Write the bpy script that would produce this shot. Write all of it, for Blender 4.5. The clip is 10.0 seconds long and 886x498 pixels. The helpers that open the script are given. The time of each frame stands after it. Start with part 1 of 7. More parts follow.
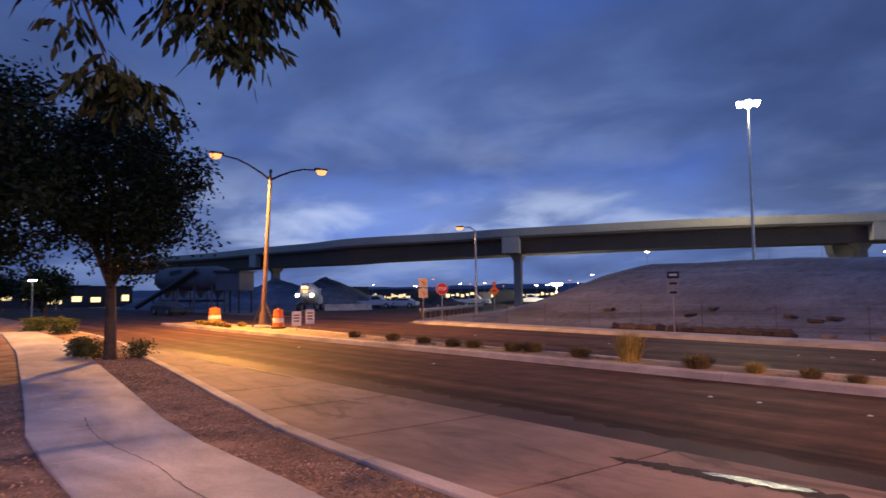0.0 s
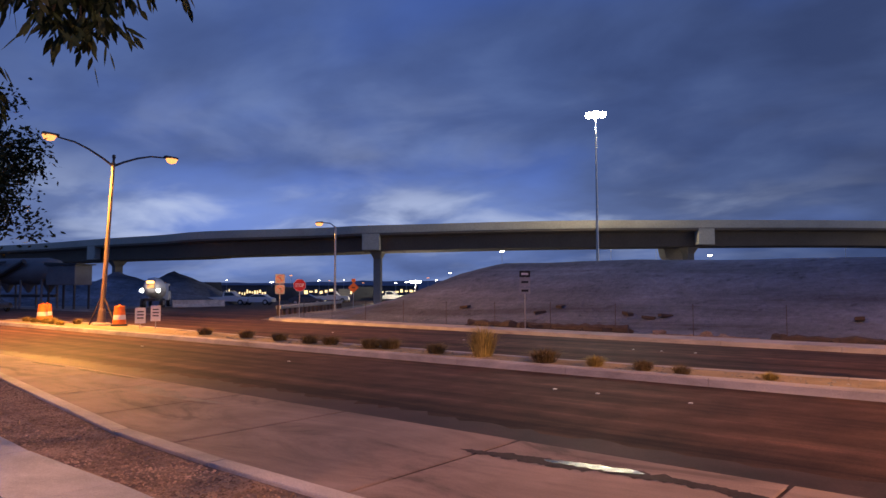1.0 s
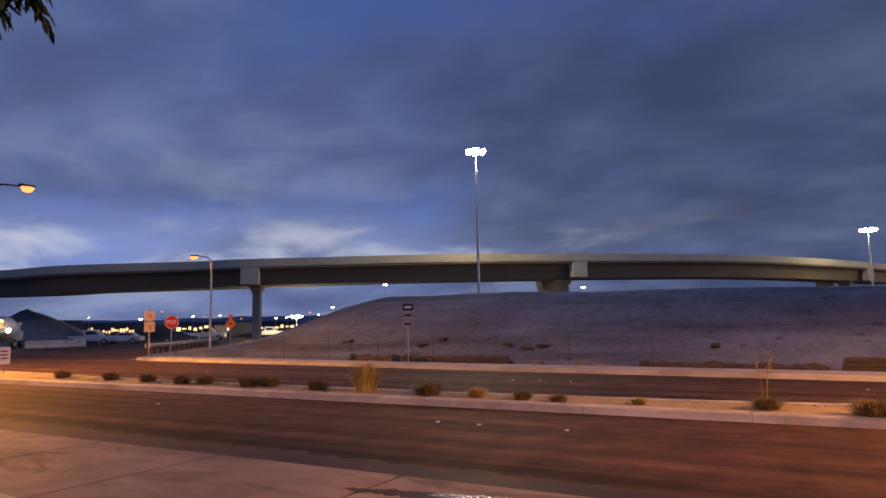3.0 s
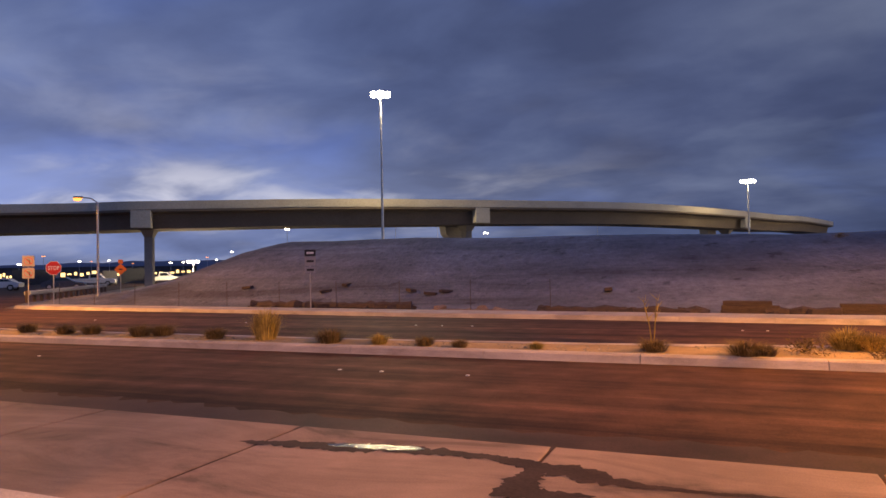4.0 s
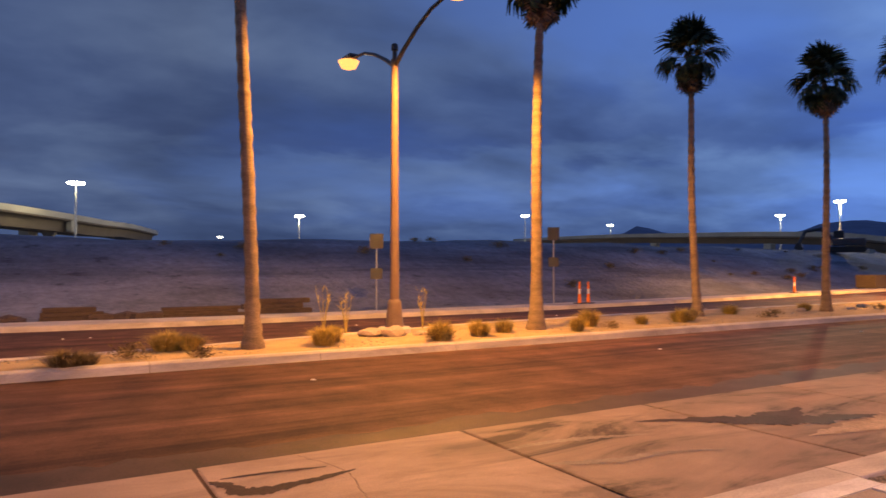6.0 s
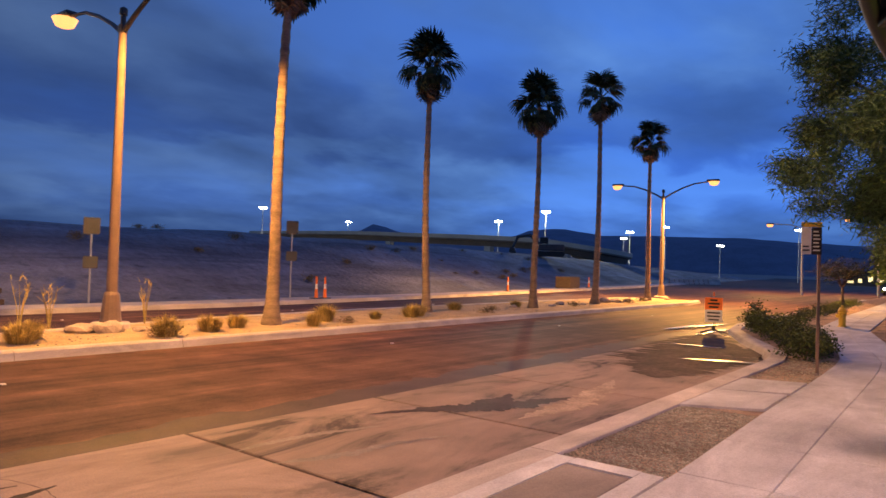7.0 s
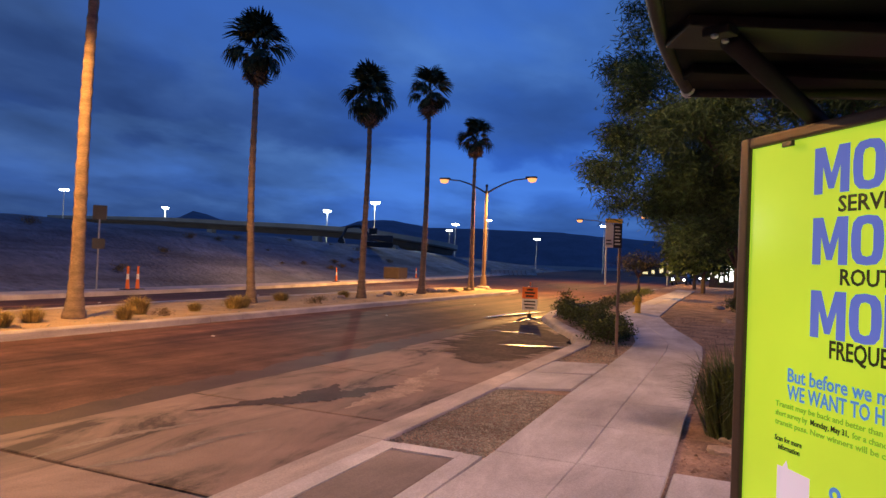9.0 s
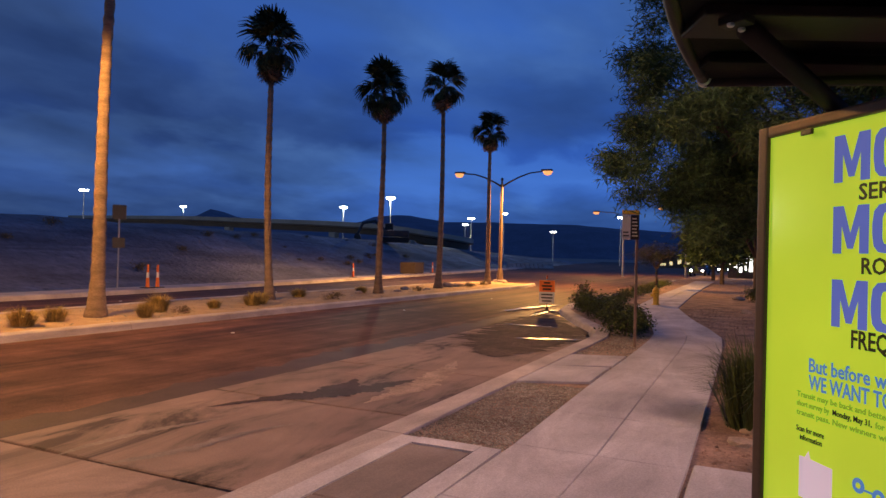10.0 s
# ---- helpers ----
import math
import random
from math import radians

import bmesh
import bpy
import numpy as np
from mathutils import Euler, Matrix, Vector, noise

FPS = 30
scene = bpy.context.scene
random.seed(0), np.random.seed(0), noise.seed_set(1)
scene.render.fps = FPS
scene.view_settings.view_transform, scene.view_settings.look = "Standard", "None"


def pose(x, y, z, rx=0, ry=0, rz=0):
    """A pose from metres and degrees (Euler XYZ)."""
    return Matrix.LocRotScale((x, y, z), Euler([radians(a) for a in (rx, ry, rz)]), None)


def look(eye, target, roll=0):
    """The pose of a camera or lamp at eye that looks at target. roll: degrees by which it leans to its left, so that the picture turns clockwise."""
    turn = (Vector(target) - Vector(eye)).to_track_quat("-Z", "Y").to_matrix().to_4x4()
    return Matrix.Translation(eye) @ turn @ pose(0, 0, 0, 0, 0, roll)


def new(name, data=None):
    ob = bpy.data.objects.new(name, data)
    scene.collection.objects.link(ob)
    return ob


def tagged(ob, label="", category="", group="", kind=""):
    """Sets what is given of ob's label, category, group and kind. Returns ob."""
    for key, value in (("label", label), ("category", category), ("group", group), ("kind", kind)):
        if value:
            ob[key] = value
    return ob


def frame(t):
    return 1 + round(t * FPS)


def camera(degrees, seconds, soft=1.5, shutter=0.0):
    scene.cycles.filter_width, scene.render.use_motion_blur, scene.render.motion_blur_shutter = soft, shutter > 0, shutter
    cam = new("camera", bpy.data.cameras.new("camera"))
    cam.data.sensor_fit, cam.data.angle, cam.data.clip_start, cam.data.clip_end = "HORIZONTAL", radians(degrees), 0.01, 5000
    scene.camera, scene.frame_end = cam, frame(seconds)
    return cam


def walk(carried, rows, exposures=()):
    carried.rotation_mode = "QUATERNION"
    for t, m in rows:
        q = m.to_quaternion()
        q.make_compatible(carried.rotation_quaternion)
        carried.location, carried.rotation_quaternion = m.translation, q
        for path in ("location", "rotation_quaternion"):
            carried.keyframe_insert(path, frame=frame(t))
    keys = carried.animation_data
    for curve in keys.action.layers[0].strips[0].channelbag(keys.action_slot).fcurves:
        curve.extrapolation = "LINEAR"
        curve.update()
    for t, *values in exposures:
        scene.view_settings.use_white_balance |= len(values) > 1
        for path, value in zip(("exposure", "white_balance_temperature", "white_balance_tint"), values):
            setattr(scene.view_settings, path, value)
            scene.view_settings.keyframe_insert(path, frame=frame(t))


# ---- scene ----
cam = camera(65.9, 10.0, soft=1.5, shutter=0.12)
PATH = [
    (0, (-0.035, -0.273, 1.787), (-1.602, 0.963, 1.921), -0.54),
    (0.2, (-0.033, -0.274, 1.787), (-1.485, 1.096, 1.915), -1.73),
    (0.3, (-0.033, -0.275, 1.787), (-1.453, 1.127, 1.911), -1.28),
    (0.4, (-0.031, -0.276, 1.787), (-1.417, 1.160, 1.916), -0.40),
    (0.5, (-0.029, -0.278, 1.787), (-1.371, 1.199, 1.927), 0.51),
    (1, (0.008, -0.284, 1.785), (-1.276, 1.244, 1.908), -0.10),
    (1.5, (0.031, -0.287, 1.782), (-1.239, 1.255, 1.862), -0.29),
    (2, (0.043, -0.291, 1.777), (-1.195, 1.275, 1.903), 0.01),
    (2.5, (0.052, -0.291, 1.773), (-1.173, 1.282, 1.934), 0.20),
    (2.6, (0.052, -0.291, 1.773), (-1.177, 1.279, 1.930), 1.02),
    (2.7, (0.046, -0.291, 1.776), (-1.175, 1.287, 1.920), 1.04),
    (2.8, (0.041, -0.291, 1.779), (-1.080, 1.358, 1.929), 1.21),
    (3, (0.030, -0.291, 1.786), (-0.971, 1.427, 2.003), -1.06),
    (3.2, (0.026, -0.289, 1.787), (-0.853, 1.492, 2.020), -1.79),
    (4.3, (-0.032, -0.128, 1.851), (-0.694, 1.759, 1.839), -0.27),
    (4.4, (-0.033, -0.126, 1.851), (-0.622, 1.785, 1.830), -0.43),
    (4.5, (-0.034, -0.123, 1.851), (-0.532, 1.814, 1.833), -1.56),
    (5, (-0.053, -0.048, 1.797), (-0.151, 1.949, 1.731), 2.18),
    (5.2, (-0.045, -0.035, 1.794), (-0.017, 1.965, 1.746), 0.77),
    (6.3, (0.021, 0.319, 1.804), (1.257, 1.890, 1.885), 1.21),
    (6.5, (0.024, 0.319, 1.801), (1.334, 1.829, 1.883), 1.74),
    (6.7, (0.023, 0.327, 1.803), (1.453, 1.724, 1.865), 0.78),
    (6.9, (0.022, 0.334, 1.804), (1.560, 1.611, 1.858), 0.68),
    (7, (0.021, 0.338, 1.804), (1.595, 1.572, 1.849), 1.82),
    (7.2, (0.016, 0.344, 1.804), (1.649, 1.499, 1.853), 1.91),
    (7.5, (0.009, 0.353, 1.804), (1.703, 1.416, 1.830), 2.28),
    (8, (0.007, 0.344, 1.802), (1.762, 1.302, 1.822), 1.79),
    (8.5, (0.000, 0.329, 1.802), (1.803, 1.193, 1.834), 2.05),
    (9, (-0.009, 0.317, 1.799), (1.820, 1.124, 1.834), 2.25),
    (9.5, (-0.015, 0.312, 1.797), (1.801, 1.150, 1.820), 1.92),
    (10, (-0.020, 0.316, 1.799), (1.791, 1.166, 1.816), 1.44),
]
EXPOSURES = [(0.0, -0.05, 6800, 15), (1.0, -0.12, 7100, 16), (1.6, -0.14, 8000, 17), (2.6, -0.14, 8300, 17), (4.4, 0.24, 9600, 20), (5.2, 0.18, 9600, 19), (6.4, 0.05, 7000, 5), (8.0, -0.1, 6100, 3), (9.0, -0.4, 5900, 4), (9.5, -0.66, 6000, 6), (10.0, -0.72, 6000, 7)]
walk(cam, [(t, look(eye, target, roll)) for t, eye, target, roll in PATH], EXPOSURES)

# ---------------------------------------------------------------- small mesh helpers
def bm_new():
    return bmesh.new()


def finish(bm, name):
    bmesh.ops.recalc_face_normals(bm, faces=bm.faces)
    me = bpy.data.meshes.new(name)
    bm.to_mesh(me)
    bm.free()
    return me


def part(name, bm, material, parent=None, label="", smooth=False):
    me = finish(bm, name) if isinstance(bm, bmesh.types.BMesh) else bm
    if not me.materials:
        me.materials.append(material)
    if smooth:
        me.polygons.foreach_set("use_smooth", [True] * len(me.polygons))
    ob = new(name, me)
    if parent is not None:
        ob.parent = parent
    if label:
        tagged(ob, label)
    return ob


def thing(name, label, category, group="", at=(0, 0, 0), rz=0.0, kind=""):
    ob = new(name)
    ob.empty_display_size = 0.2
    ob.matrix_basis = pose(*at, 0, 0, rz)
    return tagged(ob, label, category, group, kind)


def setting(name, bm, material, label="", smooth=False):
    ob = part(name, bm, material, None, label, smooth)
    return tagged(ob, kind="structure")


def box(bm, x0, x1, y0, y1, z0, z1, m=None, bevel=0.0):
    co = [(x, y, z) for z in (z0, z1) for y in (y0, y1) for x in (x0, x1)]
    vs = [bm.verts.new((m @ Vector(c)) if m else c) for c in co]
    fs = [bm.faces.new([vs[i] for i in f]) for f in ((0, 1, 3, 2), (4, 6, 7, 5), (0, 4, 5, 1), (2, 3, 7, 6), (0, 2, 6, 4), (1, 5, 7, 3))]
    if bevel:
        es = list({e for f in fs for e in f.edges})
        bmesh.ops.bevel(bm, geom=es, offset=bevel, segments=2, affect="EDGES", profile=0.6)


def tube(bm, pts, radii, n=10, cap=True, squash=1.0):
    """A round tube through pts with a radius at each."""
    pts = [Vector(p) for p in pts]
    rings = []
    side = None
    for i, p in enumerate(pts):
        d = (pts[min(i + 1, len(pts) - 1)] - pts[max(i - 1, 0)]).normalized()
        if side is None:
            side = d.orthogonal().normalized()
        side = (side - d * side.dot(d)).normalized()
        up = d.cross(side)
        r = radii[i] if isinstance(radii, (list, tuple)) else radii
        rings.append([bm.verts.new(p + (side * math.cos(a) + up * math.sin(a) * squash) * r) for a in [2 * math.pi * k / n for k in range(n)]])
    for a, b in zip(rings, rings[1:]):
        for k in range(n):
            bm.faces.new((a[k], a[(k + 1) % n], b[(k + 1) % n], b[k]))
    if cap:
        bm.faces.new(rings[0][::-1])
        bm.faces.new(rings[-1])


def lathe(bm, profile, n=16, at=(0, 0, 0)):
    """A turned body about z from (radius, height) pairs."""
    rings = [[bm.verts.new((at[0] + r * math.cos(2 * math.pi * k / n), at[1] + r * math.sin(2 * math.pi * k / n), at[2] + z)) for k in range(n)] for r, z in profile]
    for a, b in zip(rings, rings[1:]):
        for k in range(n):
            bm.faces.new((a[k], a[(k + 1) % n], b[(k + 1) % n], b[k]))
    bm.faces.new(rings[0][::-1])
    bm.faces.new(rings[-1])


def prism(bm, outline, z0, z1, m=None):
    """An upright prism over an outline of (x, y)."""
    low = [bm.verts.new(m @ Vector((x, y, z0)) if m else (x, y, z0)) for x, y in outline]
    top = [bm.verts.new(m @ Vector((x, y, z1)) if m else (x, y, z1)) for x, y in outline]
    bm.faces.new(low[::-1])
    bm.faces.new(top)
    for k in range(len(outline)):
        j = (k + 1) % len(outline)
        bm.faces.new((low[k], low[j], top[j], top[k]))


def line_at(line, x):
    """y at x on a polyline that runs along x."""
    return float(np.interp(x, [p[0] for p in line], [p[1] for p in line]))


def spans(a, b, step):
    n = max(1, round((b - a) / step))
    return [a + (b - a) * k / n for k in range(n + 1)]


# ---------------------------------------------------------------- sky
world = bpy.data.worlds.new("dusk_sky")
scene.world = world
world.use_nodes = True
wt = world.node_tree
for nd in list(wt.nodes):
    wt.nodes.remove(nd)


def node(tree, kind, **values):
    nd = tree.nodes.new(kind)
    for key, value in values.items():
        nd.inputs[key].default_value = value
    return nd


def ramp(tree, stops, interpolation="LINEAR"):
    nd = tree.nodes.new("ShaderNodeValToRGB")
    nd.color_ramp.interpolation = interpolation
    while len(nd.color_ramp.elements) < len(stops):
        nd.color_ramp.elements.new(0.5)
    for el, (at, colour) in zip(nd.color_ramp.elements, stops):
        el.position = at
        el.color = (*colour, 1)
    return nd


def mix(tree, fac, a, b, blend="MIX"):
    nd = tree.nodes.new("ShaderNodeMix")
    nd.data_type, nd.blend_type = "RGBA", blend
    for slot, value in ((0, fac), (6, a), (7, b)):
        if isinstance(value, bpy.types.NodeSocket):
            tree.links.new(value, nd.inputs[slot])
        elif slot == 0:
            nd.inputs[0].default_value = value
        else:
            nd.inputs[slot].default_value = (*value, 1)
    return nd.outputs[2]


def make_sky():
    L = wt.links.new
    tc = wt.nodes.new("ShaderNodeTexCoord")
    sep = wt.nodes.new("ShaderNodeSeparateXYZ")
    L(tc.outputs["Generated"], sep.inputs[0])
    # clear dusk gradient over the height
    grad = ramp(wt, [(0.0, (0.085, 0.15, 0.37)), (0.08, (0.07, 0.14, 0.42)), (0.2, (0.05, 0.115, 0.40)), (0.5, (0.04, 0.09, 0.32)), (1.0, (0.03, 0.07, 0.25))])
    L(sep.outputs["Z"], grad.inputs[0])
    # cloud layer laid on a flat plane far overhead
    zoff = node(wt, "ShaderNodeMath")
    zoff.operation = "ADD"
    L(sep.outputs["Z"], zoff.inputs[0])
    zoff.inputs[1].default_value = 0.22
    plane = wt.nodes.new("ShaderNodeVectorMath")
    plane.operation = "DIVIDE"
    L(tc.outputs["Generated"], plane.inputs[0])
    L(zoff.outputs[0], plane.inputs[1])
    mapp = wt.nodes.new("ShaderNodeMapping")
    mapp.inputs["Rotation"].default_value = (0, 0, radians(20))
    mapp.inputs["Scale"].default_value = (0.9, 1.1, 1.0)
    mapp.inputs["Location"].default_value = (3.1, 1.7, 0.0)
    L(plane.outputs[0], mapp.inputs[0])
    big = node(wt, "ShaderNodeTexNoise", Scale=0.8, Detail=5.0, Roughness=0.5, Distortion=0.25)
    L(mapp.outputs[0], big.inputs["Vector"])
    fine = node(wt, "ShaderNodeTexNoise", Scale=2.0, Detail=6.0, Roughness=0.5, Distortion=0.2)
    L(mapp.outputs[0], fine.inputs["Vector"])
    cover = ramp(wt, [(0.33, (0, 0, 0)), (0.56, (1, 1, 1))], "EASE")
    L(big.outputs[0], cover.inputs[0])
    tone = ramp(wt, [(0.30, (0.034, 0.063, 0.18)), (0.5, (0.051, 0.093, 0.25)), (0.72, (0.083, 0.142, 0.335))])
    L(fine.outputs[0], tone.inputs[0])
    sky = mix(wt, cover.outputs[0], grad.outputs[0], tone.outputs[0])
    # the west (left) keeps the last light, low down, between the clouds
    dirn = wt.nodes.new("ShaderNodeVectorMath")
    dirn.operation = "DOT_PRODUCT"
    L(tc.outputs["Generated"], dirn.inputs[0])
    dirn.inputs[1].default_value = (math.sin(radians(-52)), math.cos(radians(-52)), 0.09)
    glow = ramp(wt, [(0.6, (0, 0, 0)), (1.0, (1, 1, 1))], "EASE")
    L(dirn.outputs["Value"], glow.inputs[0])
    low = ramp(wt, [(0.03, (0.35, 0.35, 0.35)), (0.10, (1, 1, 1)), (0.19, (0.25, 0.25, 0.25)), (0.34, (0, 0, 0))], "EASE")
    L(sep.outputs["Z"], low.inputs[0])
    streak = node(wt, "ShaderNodeTexNoise", Scale=2.2, Detail=5.0, Roughness=0.5, Distortion=0.3)
    L(mapp.outputs[0], streak.inputs["Vector"])
    gaps = ramp(wt, [(0.42, (0, 0, 0)), (0.74, (1, 1, 1))], "EASE")
    L(streak.outputs[0], gaps.inputs[0])
    a = mix(wt, 1.0, glow.outputs[0], low.outputs[0], "MULTIPLY")
    b = mix(wt, 1.0, a, gaps.outputs[0], "MULTIPLY")
    sky = mix(wt, b, sky, (0.27, 0.345, 0.53))
    sky = mix(wt, a, sky, mix(wt, 1.0, sky, (0.05, 0.065, 0.10), "ADD"))
    wide = ramp(wt, [(0.0, (0.9, 1.05, 1.15)), (0.14, (1.45, 1.9, 2.1)), (0.3, (1.5, 1.9, 2.05)), (0.5, (1.28, 1.38, 1.36)), (0.74, (0.95, 0.92, 0.84)), (0.84, (1.08, 1.06, 1.0)), (0.9, (0.98, 1.0, 0.99)), (0.96, (1.12, 1.18, 1.2)), (1.0, (1.5, 1.52, 1.5))])
    half = node(wt, "ShaderNodeMath")
    half.operation = "MULTIPLY_ADD"
    L(dirn.outputs["Value"], half.inputs[0])
    half.inputs[1].default_value, half.inputs[2].default_value = 0.5, 0.5
    L(half.outputs[0], wide.inputs[0])
    sky = mix(wt, 1.0, sky, wide.outputs[0], "MULTIPLY")
    # long flat cloud banks lying over the eastern sky
    bent = node(wt, "ShaderNodeMath")
    bent.operation = "MULTIPLY_ADD"
    L(streak.outputs[0], bent.inputs[0])
    bent.inputs[1].default_value = 0.16
    L(sep.outputs["Z"], bent.inputs[2])
    banks = ramp(wt, [(0.08, (0.82, 0.84, 0.9)), (0.14, (0.78, 0.8, 0.86)), (0.185, (1.14, 1.12, 1.08)), (0.225, (1.05, 1.04, 1.02)), (0.25, (0.68, 0.7, 0.8)), (0.31, (0.74, 0.77, 0.86)), (0.37, (1.08, 1.06, 1.04)), (0.5, (1.1, 1.08, 1.05)), (0.6, (1, 1, 1))], "EASE")
    L(bent.outputs[0], banks.inputs[0])
    east = wt.nodes.new("ShaderNodeVectorMath")
    east.operation = "DOT_PRODUCT"
    L(tc.outputs["Generated"], east.inputs[0])
    east.inputs[1].default_value = (math.sin(radians(62)), math.cos(radians(62)), 0.0)
    there = ramp(wt, [(0.25, (0.25, 0.25, 0.25)), (0.8, (1, 1, 1))], "EASE")
    L(east.outputs["Value"], there.inputs[0])
    sky = mix(wt, there.outputs[0], sky, mix(wt, 1.0, sky, banks.outputs[0], "MULTIPLY"))
    bg = wt.nodes.new("ShaderNodeBackground")
    L(sky, bg.inputs["Color"])
    bg.inputs["Strength"].default_value = SKY
    out = wt.nodes.new("ShaderNodeOutputWorld")
    L(bg.outputs[0], out.inputs[0])


SKY = 1.0
make_sky()

SODIUM, SODIUM_POWER = (1.0, 0.43, 0.085), 5300.0
WHITE, MAST_POWER = (1.0, 0.9, 0.62), 15000.0


# ---------------------------------------------------------------- materials
def material(name, colour, rough=0.8, spread=0.25, scale=3.0, grain=60.0, bump=0.3, metal=0.0, tint=None, stretch=(1, 1, 1), random_tone=0.0, far=0.02, spec=0.5):
    """A surface with variation at two scales and fine relief, in real metres."""
    mt = bpy.data.materials.new(name)
    mt.use_nodes = True
    t = mt.node_tree
    L = t.links.new
    sh = t.nodes["Principled BSDF"]
    tc = t.nodes.new("ShaderNodeTexCoord")
    mp = t.nodes.new("ShaderNodeMapping")
    mp.inputs["Scale"].default_value = stretch
    L(tc.outputs["Object"], mp.inputs[0])
    wide = node(t, "ShaderNodeTexNoise", Scale=scale, Detail=4.0, Roughness=0.55)
    L(mp.outputs[0], wide.inputs["Vector"])
    fine = node(t, "ShaderNodeTexNoise", Scale=grain, Detail=3.0, Roughness=0.7)
    L(mp.outputs[0], fine.inputs["Vector"])
    dark = tuple(max(0.0, c * (1 - spread)) for c in colour)
    light = tuple(min(1.0, c * (1 + spread)) for c in (tint or colour))
    r1 = ramp(t, [(0.32, dark), (0.68, light)])
    L(wide.outputs[0], r1.inputs[0])
    r2 = ramp(t, [(0.3, (1 - spread, 1 - spread, 1 - spread)), (0.7, (1 + spread, 1 + spread, 1 + spread))])
    L(fine.outputs[0], r2.inputs[0])
    col = mix(t, 1.0, r1.outputs[0], r2.outputs[0], "MULTIPLY")
    if random_tone:
        info = t.nodes.new("ShaderNodeObjectInfo")
        r3 = ramp(t, [(0.0, (1 - random_tone,) * 3), (1.0, (1 + random_tone,) * 3)])
        L(info.outputs["Random"], r3.inputs[0])
        col = mix(t, 1.0, col, r3.outputs[0], "MULTIPLY")
    L(col, sh.inputs["Base Color"])
    sh.inputs["Roughness"].default_value = rough
    sh.inputs["Metallic"].default_value = metal
    sh.inputs["Specular IOR Level"].default_value = spec
    if bump:
        bp = node(t, "ShaderNodeBump", Strength=bump, Distance=far)
        L(fine.outputs[0], bp.inputs["Height"])
        L(bp.outputs[0], sh.inputs["Normal"])
    return mt


def glowing(name, colour, strength):
    mt = bpy.data.materials.new(name)
    mt.use_nodes = True
    sh = mt.node_tree.nodes["Principled BSDF"]
    sh.inputs["Base Color"].default_value = (*colour, 1)
    sh.inputs["Emission Color"].default_value = (*colour, 1)
    sh.inputs["Emission Strength"].default_value = strength
    return mt


def leafy(name, colour, rough=0.6):
    mt = material(name, colour, rough, 0.35, 0.7, 9.0, 0.0, spec=0.2)
    t = mt.node_tree
    sh = t.nodes["Principled BSDF"]
    geo = t.nodes.new("ShaderNodeNewGeometry")
    r = ramp(t, [(0.0, (0.6, 0.6, 0.6)), (1.0, (1.4, 1.4, 1.4))])
    t.links.new(geo.outputs["Random Per Island"], r.inputs[0])
    old = sh.inputs["Base Color"].links[0].from_socket
    t.links.new(mix(t, 1.0, old, r.outputs[0], "MULTIPLY"), sh.inputs["Base Color"])
    return mt


def asphalt_material():
    """Worn asphalt: wheel-darkened bands along the road, patches and grit."""
    mt = material("asphalt", (0.085, 0.048, 0.036), 0.72, 0.4, 1.3, 55.0, 0.5, far=0.006, spec=0.12)
    t = mt.node_tree
    L = t.links.new
    sh = t.nodes["Principled BSDF"]
    tc = t.nodes.new("ShaderNodeTexCoord")
    mp = t.nodes.new("ShaderNodeMapping")
    mp.inputs["Scale"].default_value = (0.035, 1.1, 1.0)
    L(tc.outputs["Object"], mp.inputs[0])
    band = node(t, "ShaderNodeTexNoise", Scale=1.0, Detail=7.0, Roughness=0.68, Distortion=0.15)
    L(mp.outputs[0], band.inputs["Vector"])
    r = ramp(t, [(0.34, (0.26, 0.24, 0.24)), (0.47, (0.8, 0.76, 0.74)), (0.56, (1.15, 1.1, 1.06)), (0.68, (2.0, 1.8, 1.68))])
    L(band.outputs[0], r.inputs[0])
    old = sh.inputs["Base Color"].links[0].from_socket
    L(mix(t, 1.0, old, r.outputs[0], "MULTIPLY"), sh.inputs["Base Color"])
    return mt


def concrete_material(name, colour, stain=0.45, random_tone=0.06):
    """Poured concrete with drips, tyre marks and oil stains."""
    mt = material(name, colour, 0.75, 0.2, 0.9, 70.0, 0.3, random_tone=random_tone, far=0.004)
    t = mt.node_tree
    L = t.links.new
    sh = t.nodes["Principled BSDF"]
    geo = t.nodes.new("ShaderNodeNewGeometry")
    mp = t.nodes.new("ShaderNodeMapping")
    mp.inputs["Scale"].default_value = (0.28, 0.8, 1.0)
    L(geo.outputs["Position"], mp.inputs[0])
    blot = node(t, "ShaderNodeTexNoise", Scale=1.3, Detail=9.0, Roughness=0.68, Distortion=0.9)
    L(mp.outputs[0], blot.inputs["Vector"])
    r = ramp(t, [(0.38, (1 - stain, 1 - stain * 1.02, 1 - stain)), (0.42, (1 - stain * 0.5,) * 3), (0.49, (0.97, 0.97, 0.97)), (0.62, (1.22, 1.22, 1.2))])
    L(blot.outputs[0], r.inputs[0])
    old = sh.inputs["Base Color"].links[0].from_socket
    L(mix(t, 1.0, old, r.outputs[0], "MULTIPLY"), sh.inputs["Base Color"])
    return mt


